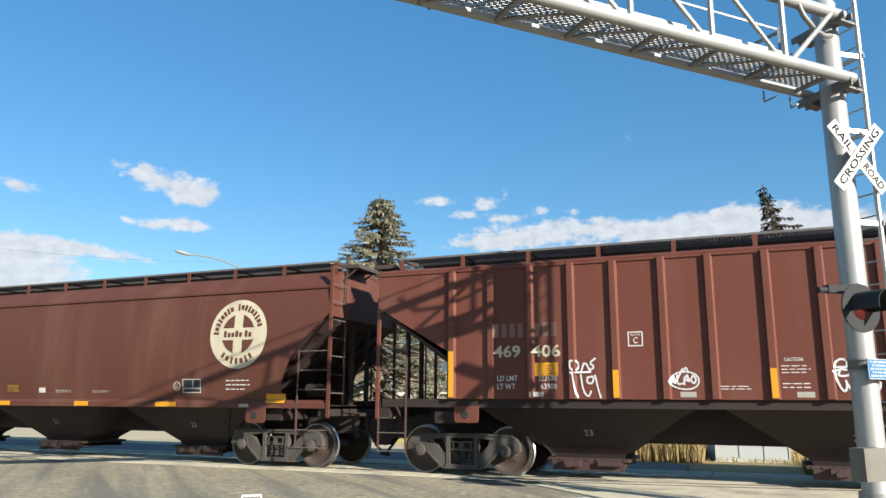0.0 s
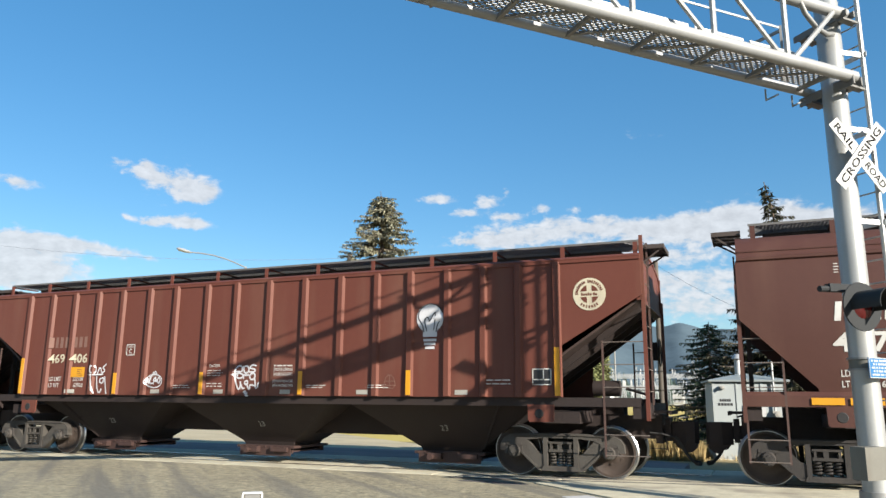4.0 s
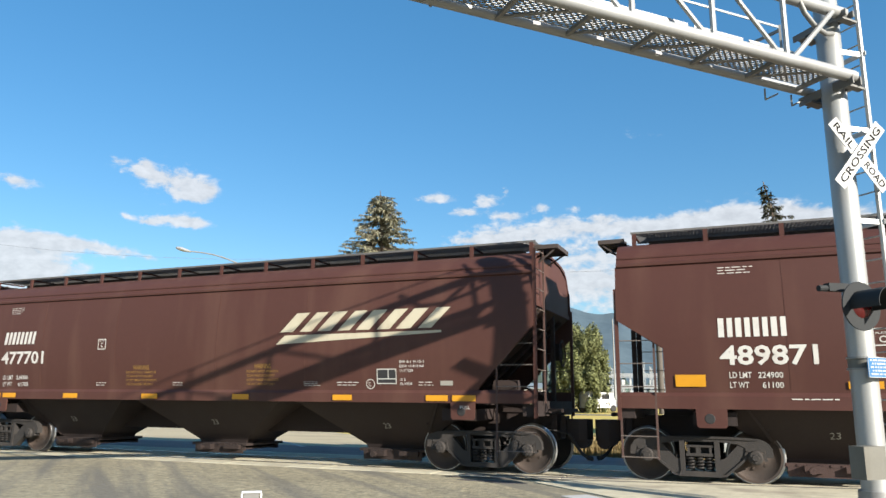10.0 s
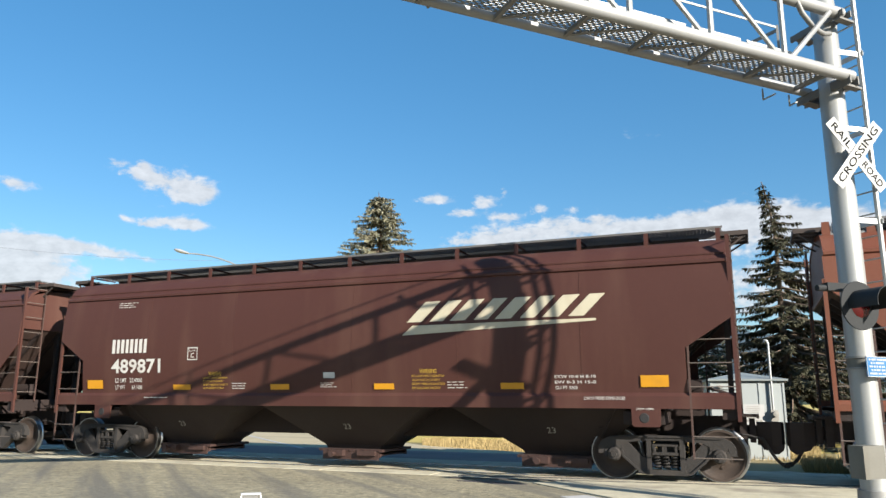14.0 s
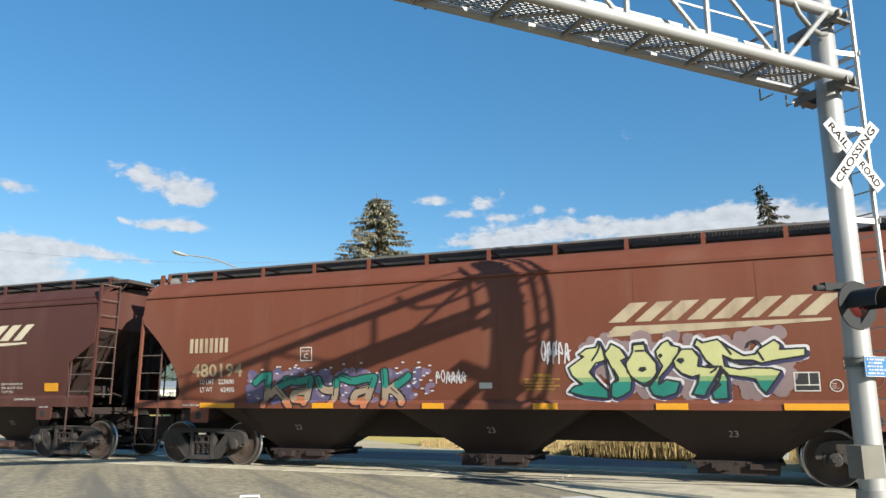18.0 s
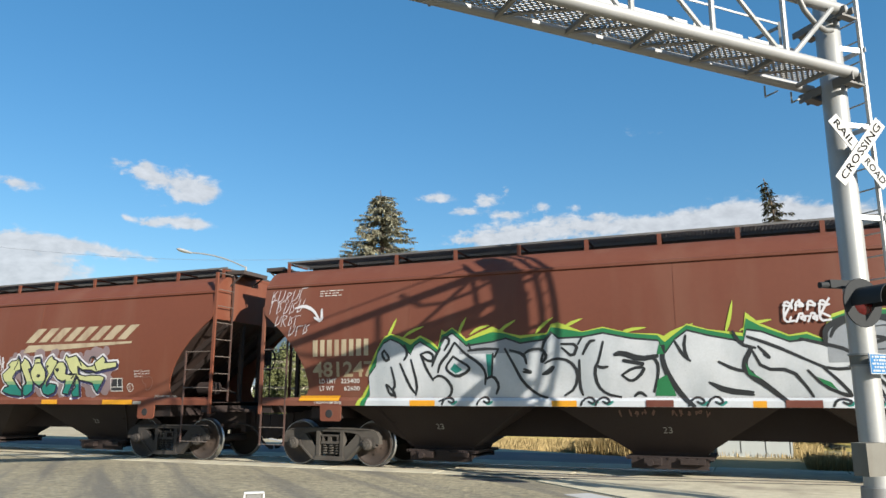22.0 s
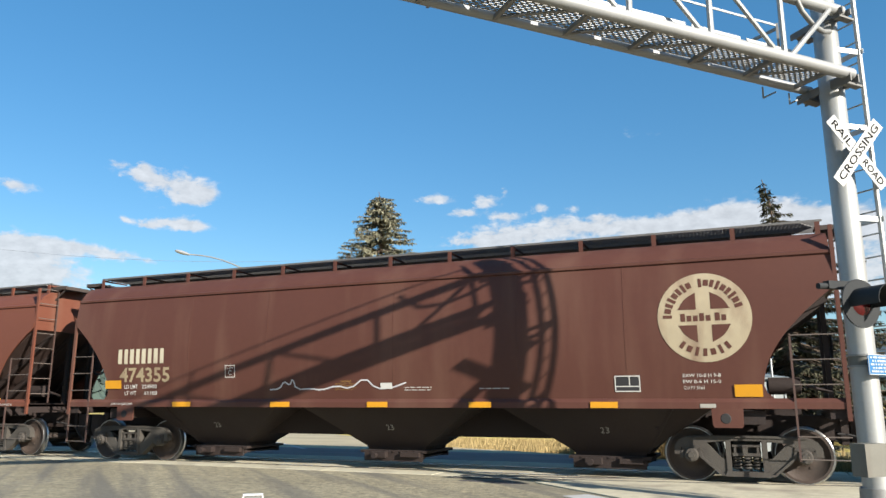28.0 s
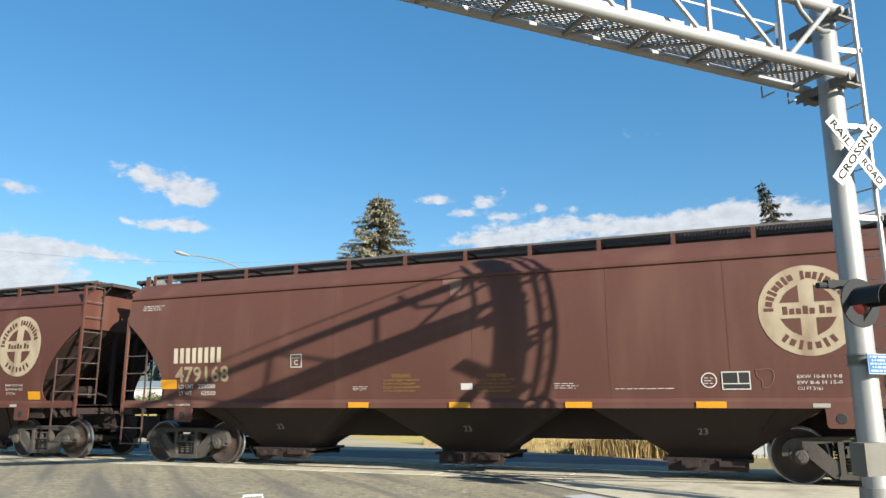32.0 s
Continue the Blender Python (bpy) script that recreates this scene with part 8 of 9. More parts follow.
def leafy(p, height, width, seed, mat, label="rounded tree with yellow-green autumn leaves"):
    rnd = random.Random(seed)
    tr = empty("leafy_tree", label, "tree", Matrix.Translation(p))
    g = Geo()
    g.tube([(0, 0, 0), (0.05, 0, height * 0.25), (0.0, 0.05, height * 0.6)], 0.022 * height, 8, 0.05)
    for i in range(8):
        a = i * 2.4
        z = height * (0.2 + 0.05 * i)
        g.tube([(0, 0, z), (0.3 * width * math.cos(a) * 0.6, 0.3 * width * math.sin(a) * 0.6, z + height * 0.14), (0.36 * width * math.cos(a), 0.36 * width * math.sin(a), z + height * 0.26)], 0.05, 5, 0.015)
    part("trunk", g, M["bark"], tr)
    crown = Geo()
    lobes = []
    for i in range(120):               # upright sprays, wider in the middle
        u = rnd.random()
        w = width * 0.42 * math.sin(math.pi * (0.22 + 0.66 * u)) ** 0.6
        a, q = rnd.uniform(0, 2 * math.pi), math.sqrt(rnd.random())
        lobes.append((Vector((w * q * math.cos(a), w * q * math.sin(a), height * (0.12 + 0.82 * u))), width * rnd.uniform(0.06, 0.12)))
    for c, r in lobes:
        tilt = Vector((rnd.gauss(0, 0.15), rnd.gauss(0, 0.15), 1))
        for _ in range(int(900 * r ** 1.2) + 90):
            d = Vector((rnd.gauss(0, 1), rnd.gauss(0, 1), rnd.gauss(0, 1))).normalized()
            q = c + Vector((d.x, d.y, 0)) * r * rnd.uniform(0.2, 1.1) + tilt * d.z * r * rnd.uniform(0.6, 2.2)
            s = rnd.uniform(0.035, 0.075) * (0.6 + height * 0.06)
            e = Vector((rnd.gauss(0, 1), rnd.gauss(0, 1), rnd.gauss(0, 1))).normalized()
            fv = d.cross(e).normalized() * s
            h = e * s * 1.5
            crown.add([q - h, q + fv, q + h, q - fv], [(0, 1, 2, 3)])
    me = bpy.data.meshes.new("crown")
    me.from_pydata(crown.v, [], crown.f)
    put("crown", me, mat, tr)
    return tr


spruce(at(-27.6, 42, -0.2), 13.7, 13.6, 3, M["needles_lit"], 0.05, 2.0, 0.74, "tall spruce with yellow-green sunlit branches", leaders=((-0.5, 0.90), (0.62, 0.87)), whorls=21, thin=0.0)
spruce(at(2.55, 31, -0.2), 10.25, 10.6, 8, M["brown_needles"], 0.06, 2.9, 1.02, "tall drooping dark spruce with a bent top beside the cabin", bend=0.5, lop=0.6, whorls=17)
spruce(at(-2.75, 33, -0.2), 4.95, 5.6, 12, M["needles"], 0.03, 2.4, 0.5, "dark bushy spruce behind the signal cabin")
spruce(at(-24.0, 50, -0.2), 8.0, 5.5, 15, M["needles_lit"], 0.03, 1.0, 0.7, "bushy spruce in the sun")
leafy(at(-12.0, 58, 0.3), 6.6, 4.8, 4, M["leaves"])
leafy(at(-19.0, 62, -0.2), 6.4, 5.4, 5, M["leaves"])
leafy(at(-34.0, 60, -0.2), 5.0, 6.0, 6, M["leaves"])


def utility_pole(p, height, lean=0.0):
    po = empty("utility_pole", "weathered wooden utility pole", "utility pole", Matrix.Translation(p) @ pose(0, 0, 0, 0, lean, 0))
    g = Geo()
    g.tube([(0, 0, -0.1), (0, 0, height * 0.5), (0, 0, height)], 0.23, 14, 0.175)
    part("pole", g, M["pole_wood"], po, "", 60)
    g = Geo()
    g.lathe([(0.0, 0.0), (0.05, 0.0), (0.06, 0.08), (0.03, 0.14), (0, 0.15)], (-0.16, 0, height - 0.4), "z", 10)
    part("insulator", g, M["grey_plate"], po, "", 40)
    return po


utility_pole(at(-6.25, 56, -0.14), 11.9)
utility_pole(at(-30.0, 48, -0.14), 11.0)


def wire(p, q, sag, name="overhead_wire", r=0.010):
    g = Geo()
    pts = [Vector(p).lerp(Vector(q), i / 12) - Vector((0, 0, sag * 4 * (i / 12) * (1 - i / 12))) for i in range(13)]
    g.tube(pts, r, 5)
    tagged(part(name, g, M["wire_grey"], None), "thin grey overhead wire between poles", "wire")


_pt, _p2 = at(-6.25, 56, 11.5), at(-30.0, 48, 10.6)
wire(_pt, _p2, 0.9)
wire(_pt, at(4.5, 36, 4.2), 0.4)
wire(_p2, at(-60, 60, 12.2), 0.8)


def street_lamp():
    base = at(-37.9, 44, -0.14)
    h = 1.34 + 44 * math.tan(radians(9.9)) + 0.14
    la = empty("street_lamp", "grey street lamp with a long curved arm", "street lamp", Matrix.Translation(base))
    g = Geo()
    g.tube([(0, 0, 0), (0, 0, h)], 0.10, 10, 0.06)
    part("pole", g, M["galv_dull"], la, "", 60)
    tip = at(-42.0, 44.5) - base
    tip = Vector((tip.x, tip.y, h + 0.75))
    g = Geo()
    top = Vector((0, 0, h - 0.05))
    pts = [top.lerp(tip, s) + Vector((0, 0, 0.20 * math.sin(math.pi * s))) for s in (0, 0.2, 0.4, 0.6, 0.8, 1.0)]
    g.tube(pts, 0.04, 8)
    part("arm", g, M["galv_dull"], la, "", 60)
    g = Geo()
    d = (tip - top).normalized()
    g.loft([[tip + d * s + Vector((0, 0, w * math.sin(a) * 0.6)) + d.cross(Vector((0, 0, 1))) * w * math.cos(a) for a in [2 * math.pi * k / 10 for k in range(10)]]
            for s, w in ((-0.1, 0.06), (0.05, 0.13), (0.4, 0.19), (0.68, 0.16), (0.8, 0.05))])
    part("lamp_head", g, M["galv"], la, "", 50)


street_lamp()


def mountains():
    g = Geo()
    rows, cols = 26, 420
    a0, a1 = -80.0, 45.0

    peaks = ((-80, 4.0), (-60, 5.2), (-45, 4.4), (-34, 5.4), (-24, 7.2), (-17.9, 8.0), (-15.9, 7.15), (-13.4, 7.35), (-10.5, 6.6), (-9.3, 6.72), (-6.15, 5.7), (-4.7, 6.0), (-2.7, 5.5), (4, 4.4), (14, 5.0), (45, 4.0))

    def crest(az):
        for (p, e), (q, f) in zip(peaks, peaks[1:]):
            if az <= q:
                u = (az - p) / (q - p)
                return e + (f - e) * u * u * (3 - 2 * u) + 0.07 * noise.noise(Vector((az * 1.3, 0, 7))) + 0.04 * noise.noise(Vector((az * 5, 0, 3)))
        return 4.0
    vs, fs = [], []
    for r in range(rows):
        s = r / (rows - 1)
        for c in range(cols):
            az = a0 + (a1 - a0) * c / (cols - 1)
            d = 1700 + 900 * s
            h = 2600 * math.tan(radians(crest(az))) * s ** 1.35
            rg = noise.multi_fractal(Vector((az * 0.20 + 0.8 * s, s * 1.3, 1.3)), 1.1, 2.0, 3)
            h *= 1 + (0.34 * (1 - s) + 0.05) * (rg - 1.0)
            h = max(h, 0.0)
            q = at(az, d, h - 1)
            vs.append(q)
    for r in range(rows - 1):
        for c in range(cols - 1):
            i = r * cols + c
            fs.append((i, i + 1, i + cols + 1, i + cols))
    g.add(vs, fs)
    tagged(part("mountain_ridge", g, M["mountain"], None, "", 50), "hazy blue forested mountain ridge", "mountain", kind="structure")


mountains()


# ---- small things of the place ----
RISE = ((26, -0.135), (45, 0.20), (60, 0.72), (75, 0.98), (110, 1.10), (420, 1.25))


def field_z(y):
    """The field rises gently away from the track."""
    for (a, e), (b, f) in zip(RISE, RISE[1:]):
        if y <= b:
            return e + (f - e) * max(0.0, (y - a) / (b - a))
    return 1.25


def strip_field(name, x0, x1, ys, lift, mat, label, category):
    g = Geo()
    n = len(ys)
    g.add([(x, y, field_z(y) + lift) for y in ys for x in (x0, x1)] + [(x, y, -0.3) for y in ys for x in (x0, x1)],
          [(2 * i, 2 * i + 1, 2 * i + 3, 2 * i + 2) for i in range(n - 1)] + [(0, 1, 2 * n + 1, 2 * n), (2 * n - 2, 2 * n - 1, 4 * n - 1, 4 * n - 2)]
          + [(2 * i + s, 2 * i + 2 + s, 2 * n + 2 * i + 2 + s, 2 * n + 2 * i + s) for i in range(n - 1) for s in (0, 1)])
    return tagged(part(name, g, mat, None), label, category, kind="structure")


strip_field("field", -260, 160, (26, 32, 38, 45, 52, 60, 67, 75, 90, 110, 200, 420), 0.0, M["lawn"], "gently rising field of dry and mown grass", "field")
strip_field("lane_far", -260, 160, (52.6, 53.2, 53.8), 0.02, M["far_asphalt"], "narrow grey lane across the field", "road")


def substation():
    sub = empty("substation", "pale grey lattice of steel substation frames", "substation", Matrix.Translation(at(-6.2, 125, 1.08)) @ pose(0, 0, 0, 0, 0, 6))
    rnd = random.Random(9)
    for row in range(4):
        y = row * 7.0
        for i in range(10):
            x = -12.5 + i * 2.75 + row * 0.7 + rnd.uniform(-0.3, 0.3)
            h = (6.4, 5.4, 7.4, 6.8)[row] - 0.9 * (i % 3) + rnd.uniform(-0.3, 0.6)
            g = Geo()
            for dx in (-0.22, 0.22):
                g.beam((x + dx, y, 0), (x + dx * 0.6, y, h), 0.07, 0.07)
            for k in range(9):
                z, w = h * k / 9, 0.22 - 0.008 * k
                g.beam((x - w, y, z), (x + w, y, z + h / 9), 0.04, 0.04)
                g.beam((x + w, y, z), (x - w, y, z + h / 9), 0.04, 0.04)
            part("frame_post", g, M["substation_steel"], sub)
        for z in (2.6 + 0.2 * row, 4.3 + 0.35 * row):
            g = Geo()
            for dz in (0.0, 0.4):
                g.beam((-12.8 + row * 0.7, y, z + dz), (13.0 + row * 0.7, y, z + dz), 0.06, 0.06)
            for k in range(43):
                x = -12.8 + row * 0.7 + 0.6 * k
                g.beam((x, y, z), (x + 0.3, y, z + 0.4), 0.035, 0.035)
                g.beam((x + 0.3, y, z + 0.4), (x + 0.6, y, z), 0.035, 0.035)
            part("crossbeam", g, M["substation_steel"], sub)
        for i in range(15):
            g = Geo()
            x, z = -12 + 1.75 * i + rnd.uniform(-0.4, 0.4), rnd.choice((1.6, 3.0 + 0.2 * row, 4.7 + 0.35 * row))
            g.lathe([(0.0, 0.0), (0.12, 0.0), (0.06, 0.12), (0.13, 0.24), (0.06, 0.36), (0.12, 0.48), (0.05, 1.0), (0, 1.02)], (x, y - 0.3, z), "z", 8)
            part("insulator", g, M["building_white"], sub)
            if i % 2:
                g = Geo()
                g.tube([(x, y - 0.3, 0), (x, y - 0.3, z)], 0.05, 6)
                part("insulator_stand", g, M["substation_steel"], sub)
    for i in range(7):
        g = Geo()
        x, w, h = -11.5 + 3.6 * i + rnd.uniform(-0.6, 0.6), rnd.uniform(0.6, 1.1), rnd.uniform(1.2, 2.3)
        g.cbox(x - w, x + w, -3, -1.4, 0.3, h, 0.08)
        for k in range(4):
            g.box(x - w + 0.1 + k * 0.5 * w, x - w + 0.16 + k * 0.5 * w, -3.2, -3.0, 0.5, h - 0.2)
        g.box(x - w * 0.8, x + w * 0.8, -2.8, -1.6, 0.0, 0.3)
        part("transformer", g, M["building_white"] if i % 3 else M["shed"], sub)
    g = Geo()
    for i in range(40):
        g.tube([(-14 + 0.72 * i, -6, 0), (-14 + 0.72 * i, -6, 2.1)], 0.03, 5)
    g.beam((-14, -6, 2.1), (14.1, -6, 2.1), 0.04, 0.04)
    part("perimeter_fence", g, M["substation_steel"], sub)


substation()


def gable_building(p, rz, w, d, h, ridge, label, wall="building_white", roof="shed_roof", doors=2):
    b = empty("building", label, "building", Matrix.Translation(p) @ pose(0, 0, 0, 0, 0, rz))
    g = Geo()
    g.prism([(-w / 2, 0), (w / 2, 0), (w / 2, h), (0, h + ridge), (-w / 2, h)] if d > w else [(-w / 2, 0), (w / 2, 0), (w / 2, h), (-w / 2, h)], 0, d, "y")
    part("wall", g, M[wall], b)
    g = Geo()
    if d > w:
        for s in (-1, 1):
            g.prism([(0, h + ridge + 0.02), (0, h + ridge + 0.14), (s * (w / 2 + 0.25), h + 0.02 - 0.1), (s * (w / 2 + 0.25), h - 0.1 - 0.1)], -0.2, d + 0.2, "y")
    else:
        for s in (0, 1):
            g.prism([(d / 2, h + ridge), (d / 2, h + ridge + 0.12), (d / 2 + (s * 2 - 1) * (d / 2 + 0.25), h + 0.03), (d / 2 + (s * 2 - 1) * (d / 2 + 0.25), h - 0.09)], -w / 2 - 0.2, w / 2 + 0.2, "x")
    part("roof", g, M[roof], b)
    for i in range(doors):
        x = -w / 2 + w * (i + 0.6) / (doors + 0.3)
        g = Geo()
        g.box(x - 0.45, x + 0.45, -0.03, 0.0, 1.0 if i % 2 else 0.05, 2.0)
        part("window" if i % 2 else "door", g, M["glass_dark"] if i % 2 else M["grey_plate"], b)
    return b


gable_building(at(-11.9, 98, 1.04), 0, 3.6, 7.0, 2.0, 0.9, "small white metal shed with a gable roof")
gable_building(at(-24.0, 105, 1.02), 14, 34.0, 9.0, 2.2, 0.7, "long low white building behind the trees", doors=7)
gable_building(at(-39.0, 95, 0.95), 30, 22.0, 8.0, 2.2, 0.8, "low white building across the lawn", doors=5)


def parked_van(p, rz):
    v = empty("parked_van", "white parked camper van in the field", "van", Matrix.Translation(p) @ pose(0, 0, 0, 0, 0, rz) @ Matrix.Scale(0.8, 4))
    g = Geo()
    g.prism([(-1.6, 0.35), (1.5, 0.35), (1.6, 0.9), (1.25, 1.05), (0.95, 1.75), (-1.5, 1.85), (-1.62, 1.6)], -0.85, 0.85, "y")
    part("body", g, M["car_white"], v)
    for x0, x1 in ((-1.3, -0.4), (-0.2, 0.6)):
        g = Geo()
        g.box(x0, x1, -0.865, -0.85, 1.15, 1.6)
        part("window", g, M["glass_dark"], v)
    for x in (-1.0, 1.0):
        for y in (-0.86, 0.86):
            g = Geo()
            g.lathe([(0.0, -0.1), (0.27, -0.1), (0.31, -0.06), (0.31, 0.06), (0.27, 0.1), (0, 0.1)], (x, y * 0.93, 0.31), "y", 16)
            part("wheel", g, M["black"], v, "", 40)


parked_van(at(-10.75, 58, 0.68), 42)


def steel_pole(p, h, r, label):
    po = empty("steel_pole", label, "pole", Matrix.Translation(p))
    g = Geo()
    g.tube([(0, 0, 0), (0, 0, h)], r, 10, r * 0.5)
    part("shaft", g, M["galv_dull"], po, "", 60)
    g = Geo()
    g.lathe([(0, 0), (r * 1.8, 0), (r * 1.8, 0.05), (0, 0.05)], (0, 0, 0), "z", 10)
    part("base_plate", g, M["galv_dull"], po)


steel_pole(at(-9.55, 110, 1.06), 12.2, 0.16, "tall thin grey steel pole")
_pole = utility_pole(at(-17.4, 54, -0.14), 12.0)
g = Geo()
g.lathe([(0.0, 0.0), (0.22, 0.0), (0.24, 0.06), (0.24, 0.75), (0.20, 0.82), (0, 0.84)], (0.42, 0, 10.2), "z", 16)
g.box(0.1, 0.3, -0.04, 0.04, 10.4, 10.7)
part("transformer", g, M["grey_plate"], _pole, "grey can transformer", 40)
wire(at(-17.4, 54, 11.7), _p2, 0.8)
wire(at(-17.4, 54, 11.6), _pt, 0.7)



def far_woods():
    """A belt of dark conifers before the foot of the mountains."""
    rnd = random.Random(31)
    g = Geo()
    for i in range(1500):
        p = at(rnd.uniform(-75, 40), rnd.uniform(240, 420), 0.0)
        h = rnd.uniform(7, 16) * (0.75 + 0.4 * noise.noise(p * 0.01)) * (1.7 if p.x < -0.23 * p.y else 1.0)
        for k in range(5):
            z0, z1 = h * (0.10 + 0.17 * k), h * (0.34 + 0.165 * k)
            r = h * 0.20 * (1 - 0.17 * k)
            n = 7
            ring = [p + Vector((r * rnd.uniform(0.6, 1.15) * math.cos(2 * math.pi * j / n), r * rnd.uniform(0.6, 1.15) * math.sin(2 * math.pi * j / n), z0 + rnd.uniform(-0.04, 0.04) * h)) for j in range(n)]
            g.add(ring + [p + Vector((0, 0, z1))], [(j, (j + 1) % n, n) for j in range(n)])
    me = bpy.data.meshes.new("far_woods")
    me.from_pydata(g.v, [], g.f)
    tagged(put("far_woods", me, M["far_needles"]), "dark belt of distant conifers before the mountains", "woods", kind="stuff")


far_woods()


def hedge():
    """Rough shrubs along the far side of the field."""
    rnd = random.Random(44)
    vs, fs = [], []
    for i in range(150):
        p = at(rnd.uniform(-46, -13.5), rnd.uniform(88, 93), 0.95)
        h, w = rnd.uniform(0.9, 1.75), rnd.uniform(0.8, 1.6)
        for _ in range(170):
            d = Vector((rnd.gauss(0, 1), rnd.gauss(0, 1), abs(rnd.gauss(0, 1)))).normalized()
            q = p + Vector((d.x * w * rnd.uniform(0.5, 1.05), d.y * w * 0.7, d.z * h * rnd.uniform(0.5, 1.05)))
            e = Vector((rnd.gauss(0, 1), rnd.gauss(0, 1), rnd.gauss(0, 1))).normalized() * 0.16
            f = d.cross(e).normalized() * 0.09
            k = len(vs)
            vs += [q - e, q + f, q + e, q - f]
            fs.append((k, k + 1, k + 2, k + 3))
    me = bpy.data.meshes.new("hedge")
    me.from_pydata(vs, [], fs)
    tagged(put("hedge", me, M["leaves"]), "rough green shrubs along the far edge of the field", "shrubs", kind="stuff")


hedge()


def grass_field(name, spots, n, seed, h0, h1, mat, label):
    """Standing dry grass as thin bent blades over a patch of ground."""
    rnd = random.Random(seed)
    vs, fs = [], []
    for _ in range(n):
        x, y = spots(rnd)
        a = rnd.uniform(0, math.pi)
        h = rnd.uniform(h0, h1) * (0.6 + 0.8 * abs(noise.noise(Vector((x * 0.5, y * 0.5, 0)))))
        w = rnd.uniform(0.005, 0.013)
        lx, ly = rnd.uniform(-0.25, 0.25) * h, rnd.uniform(-0.25, 0.25) * h
        dx, dy = math.cos(a) * w, math.sin(a) * w
        k = len(vs)
        vs += [(x - dx, y - dy, -0.16), (x + dx, y + dy, -0.16), (x + lx * 0.4 + dx * 0.7, y + ly * 0.4 + dy * 0.7, -0.16 + h * 0.6), (x + lx * 0.4 - dx * 0.7, y + ly * 0.4 - dy * 0.7, -0.16 + h * 0.6), (x + lx, y + ly, -0.16 + h)]
        fs += [(k, k + 1, k + 2, k + 3), (k + 3, k + 2, k + 4)]
    me = bpy.data.meshes.new(name)
    me.from_pydata(vs, [], fs)
    return tagged(put(name, me, mat), label, "grass", kind="stuff")


grass_field("tall_grass", lambda r: (r.uniform(-4.75, -1.35), 21.0 + abs(r.gauss(0, 0.9)) + 0.25 * r.random()), 24000, 3, 0.35, 0.75, M["straw"], "tall dry golden grass at the edge of the field")
grass_field("verge_grass", lambda r: (r.uniform(0.95, 9.0), 18.6 + abs(r.gauss(0, 1.6))), 14000, 4, 0.2, 0.5, M["straw"], "dry golden grass beside the signal cabin")
grass_field("field_grass", lambda r: (lambda d, a: (d * math.sin(a), d * math.cos(a)))(r.uniform(22, 30), radians(r.uniform(-24, 4))), 26000, 5, 0.10, 0.28, M["straw"], "short dry grass over the field")

# cast shadow of something out of view, painted as a thin dark patch
g = Geo()
g.prism([(-4.92 + 0.64 * (1 - math.cos(a)) + 0.06 * math.sin(3 * a), 12.66 + 0.16 * math.sin(a) - 0.09 * (1 - math.cos(a)) + 0.02 * math.sin(4 * a)) for a in [2 * math.pi * k / 28 for k in range(28)]], -0.012, -0.007, "z")
tagged(part("tar_patch", g, M["tar_and_shadow"], None), "long dark patch on the asphalt, painted as a cast shadow", "road patch", kind="structure")
for nm, off in (("seam_near", 0.0), ("seam_far", 0.42)):
    g = Geo()
    g.prism([(-5.2, 12.93 + off), (1.75, 14.09 + off), (1.75, 14.19 + off), (-5.2, 13.03 + off)], -0.004, 0.009, "z")
    tagged(part("tar_" + nm, g, M["tar_and_shadow"], None), "dark tarred seam in the crossing", "road seam", kind="structure")
# road markings
for nm, quad in (("stop_line", road_quad(-0.55, -0.10, -1.35, 0.2)),):
    g = Geo()
    g.prism(quad, -0.012, -0.006, "z")
    tagged(part(nm, g, M["sign_white"], None), "worn white road line at the road's edge", "road marking", kind="structure")
g = Geo()
g.prism([tuple((Vector((-12.5, 19.2, 0)) + ROAD * s + EDGE * a)[:2]) for s, a in ((0, 0), (14, 0), (14, 0.14), (0, 0.14))], -0.012, -0.006, "z")
tagged(part("lane_line_far", g, M["sign_white"], None), "white lane line on the far road", "road marking", kind="structure")


# ---- the bonnet of the car that waits ----
def waiting_car():
    hx, hy = -0.62, 1.30
    c = empty("waiting_car", "bonnet of the waiting car with a small chrome ornament", "car", pose(hx, hy, 0, 0, 0, 43))
    g = Geo()
    prof = [(-0.75, 0.88), (-0.55, 0.965), (0, 0.985), (0.55, 0.965), (0.75, 0.88), (0.75, 0.55), (-0.75, 0.55)]
    g.loft([[(x, -0.35, z) for x, z in prof], [(x, 0.25, z - 0.02) for x, z in prof], [(x * 0.97, 0.55, z - 0.10) for x, z in prof], [(x * 0.93, 0.68, max(0.5, z - 0.30)) for x, z in prof]])
    part("bonnet", g, M["glass_dark"], c, "dark glossy bonnet", 35)
    for x in (-0.68, 0.68):
        g = Geo()
        g.lathe([(0.0, -0.1), (0.28, -0.1), (0.33, -0.06), (0.33, 0.06), (0.28, 0.1), (0, 0.1)], (x, 0.05, 0.33), "x", 20)
        part("wheel", g, M["black"], c, "", 40)
    g = Geo()
    g.box(-0.70, 0.70, -0.3, 0.5, 0.30, 0.56)
    part("engine_bay", g, M["black"], c)
    return c


_car = waiting_car()


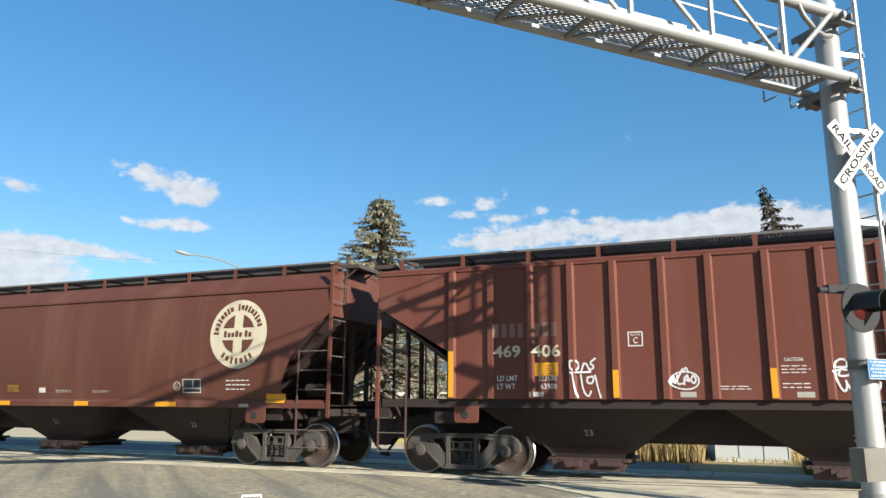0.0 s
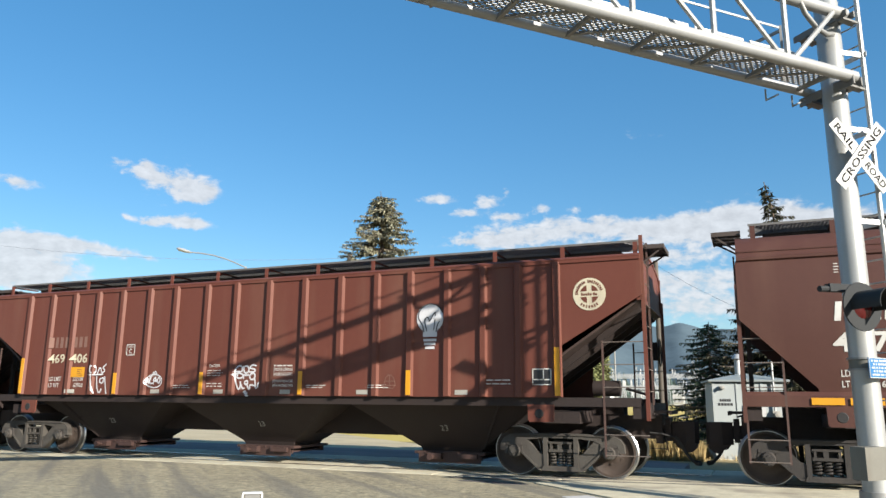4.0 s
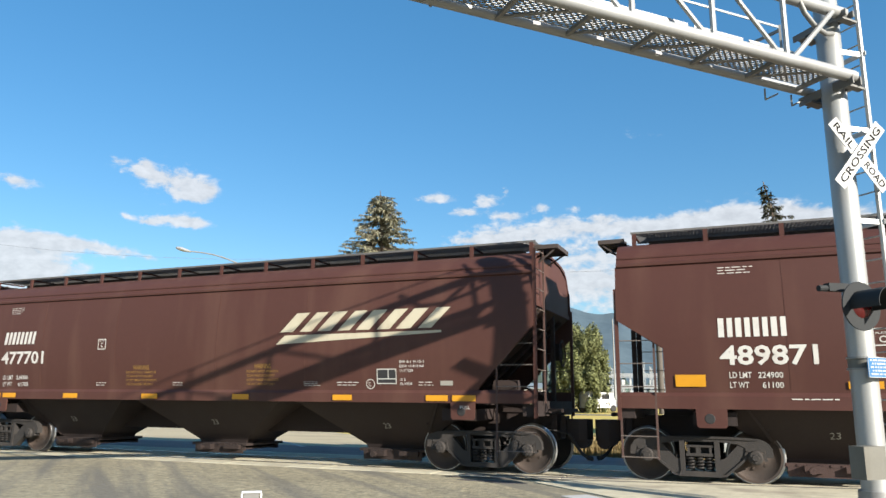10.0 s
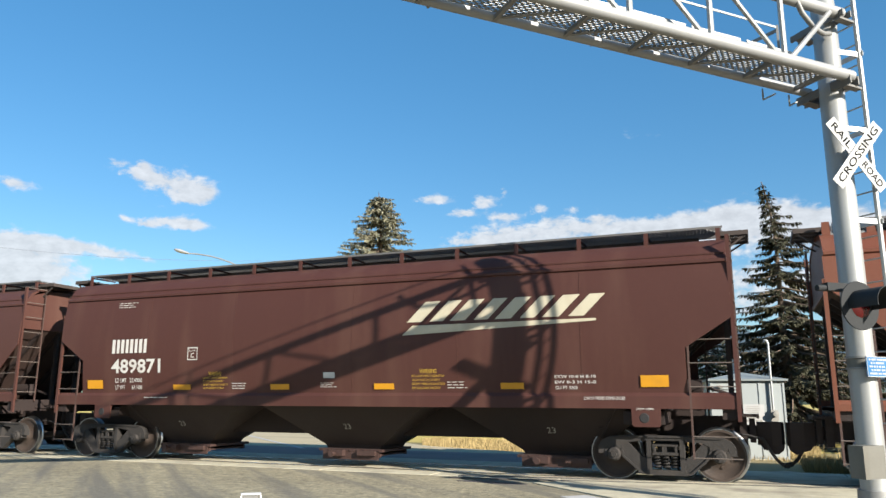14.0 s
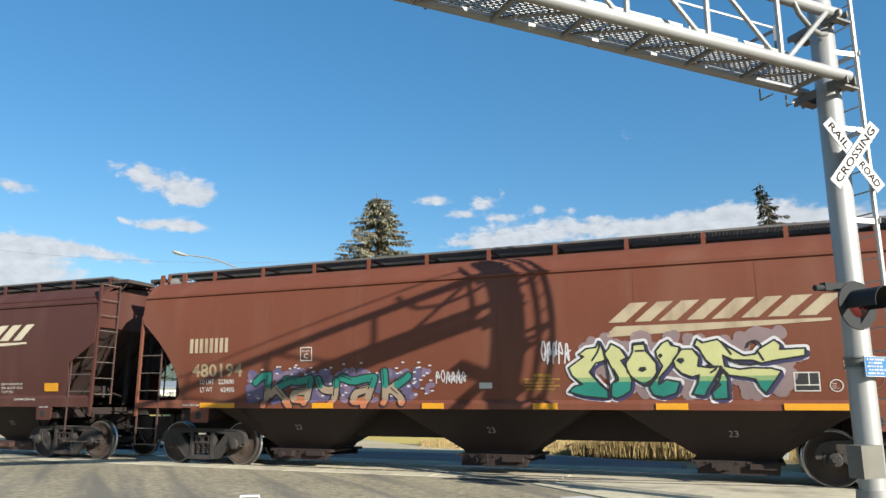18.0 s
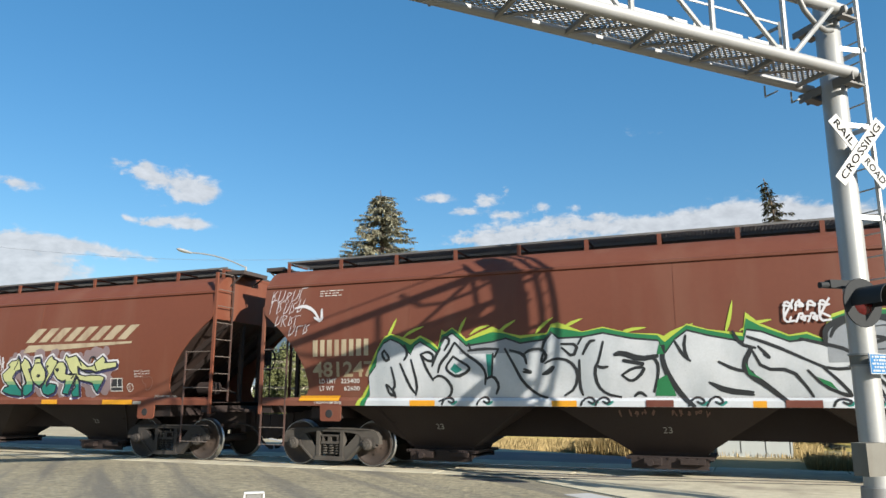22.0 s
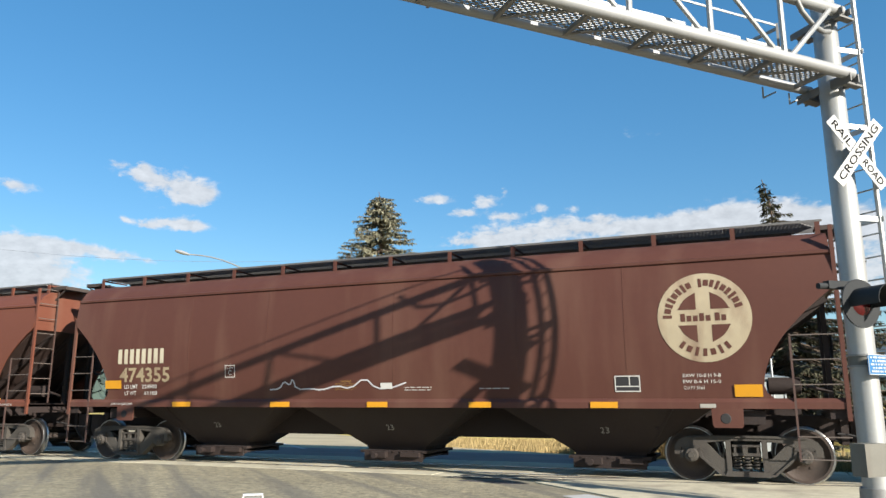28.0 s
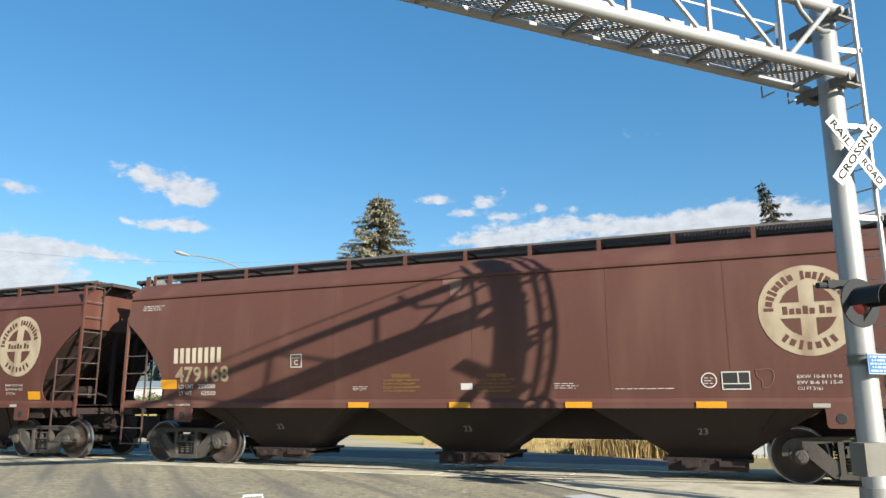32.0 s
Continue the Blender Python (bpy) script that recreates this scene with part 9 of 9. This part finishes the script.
def ornament():
    p = Vector(EYE) + ORN_RAY * 1.55
    loc = _car.matrix_basis.inverted() @ Matrix.Translation(p) @ pose(0, 0, 0, 0, 0, 40)
    g = Geo()
    g.cbox(-0.020, 0.020, -0.006, 0.006, -0.004, 0.0, 0.001)
    g.box(-0.020, -0.0165, -0.006, 0.006, -0.075, -0.004).box(0.0165, 0.020, -0.006, 0.006, -0.075, -0.004)
    ob = part("ornament", g, M["sign_white"], _car, "small pale frame")
    ob.matrix_basis = loc
    g = Geo()
    g.box(-0.014, 0.014, -0.003, 0.003, -0.19, -0.004)
    part("ornament_stem", g, M["galv_dark"], ob)


ORN_RAY = Vector((-0.5900, 0.7996, -0.1122))
ornament()


# ---- crossing panels, laid last: concrete slabs between and beside the rails ----
deck = empty("crossing_deck", "concrete crossing panels between and beside the rails", "level crossing")
deck["kind"] = "structure"


def panel_mesh(w, d):
    c = 0.012
    return shared(("panel", w, d), lambda g: g.loft([[(0.012, 0.012, -0.2), (w - 0.012, 0.012, -0.2), (w - 0.012, d - 0.012, -0.2), (0.012, d - 0.012, -0.2)],
                                                     [(0.012, 0.012, -0.014), (w - 0.012, 0.012, -0.014), (w - 0.012, d - 0.012, -0.014), (0.012, d - 0.012, -0.014)],
                                                     [(0.024, 0.024, -0.004), (w - 0.024, 0.024, -0.004), (w - 0.024, d - 0.024, -0.004), (0.024, d - 0.024, -0.004)]]))


for _y, _d in ((13.33, 0.75), (14.29, 1.22), (15.72, 1.22)):
    for _i in range(20):
        put("concrete_panel", panel_mesh(2.44, _d), M["concrete"], deck, "", pose(4.0 - 2.44 * (_i + 1), _y, 0.0))
for _i in range(3):
    put("concrete_panel", panel_mesh(2.44, 0.46), M["concrete"], deck, "", pose(4.0 - 2.44 * (_i + 1), 12.87, 0.0))
g = Geo()
g.prism([(-60, 12.86), (1.9, 12.86), (1.9, 16.96), (-60, 16.96)], -0.6, -0.15, "z")
tagged(part("crossing_bed", g, M["ballast"], None), "dark bed under the crossing panels", "track bed", kind="structure")


# ---- what moves ----
def motions():
    times = [0.5 * i for i in range(65)]
    for c in CARS.values():
        walk(c["ob"], [(t, pose(c["x"] + train_at(t), TRACK_Y, 0)) for t in times])
    steps = [i / 7.5 for i in range(241)]
    for w, ax in WHEELS:
        x = ax
        walk(w, [(t, pose(x, 0, 0.457) @ Matrix.Rotation((train_at(t) - train_at(0)) / 0.457, 4, "Y")) for t in steps])


motions()
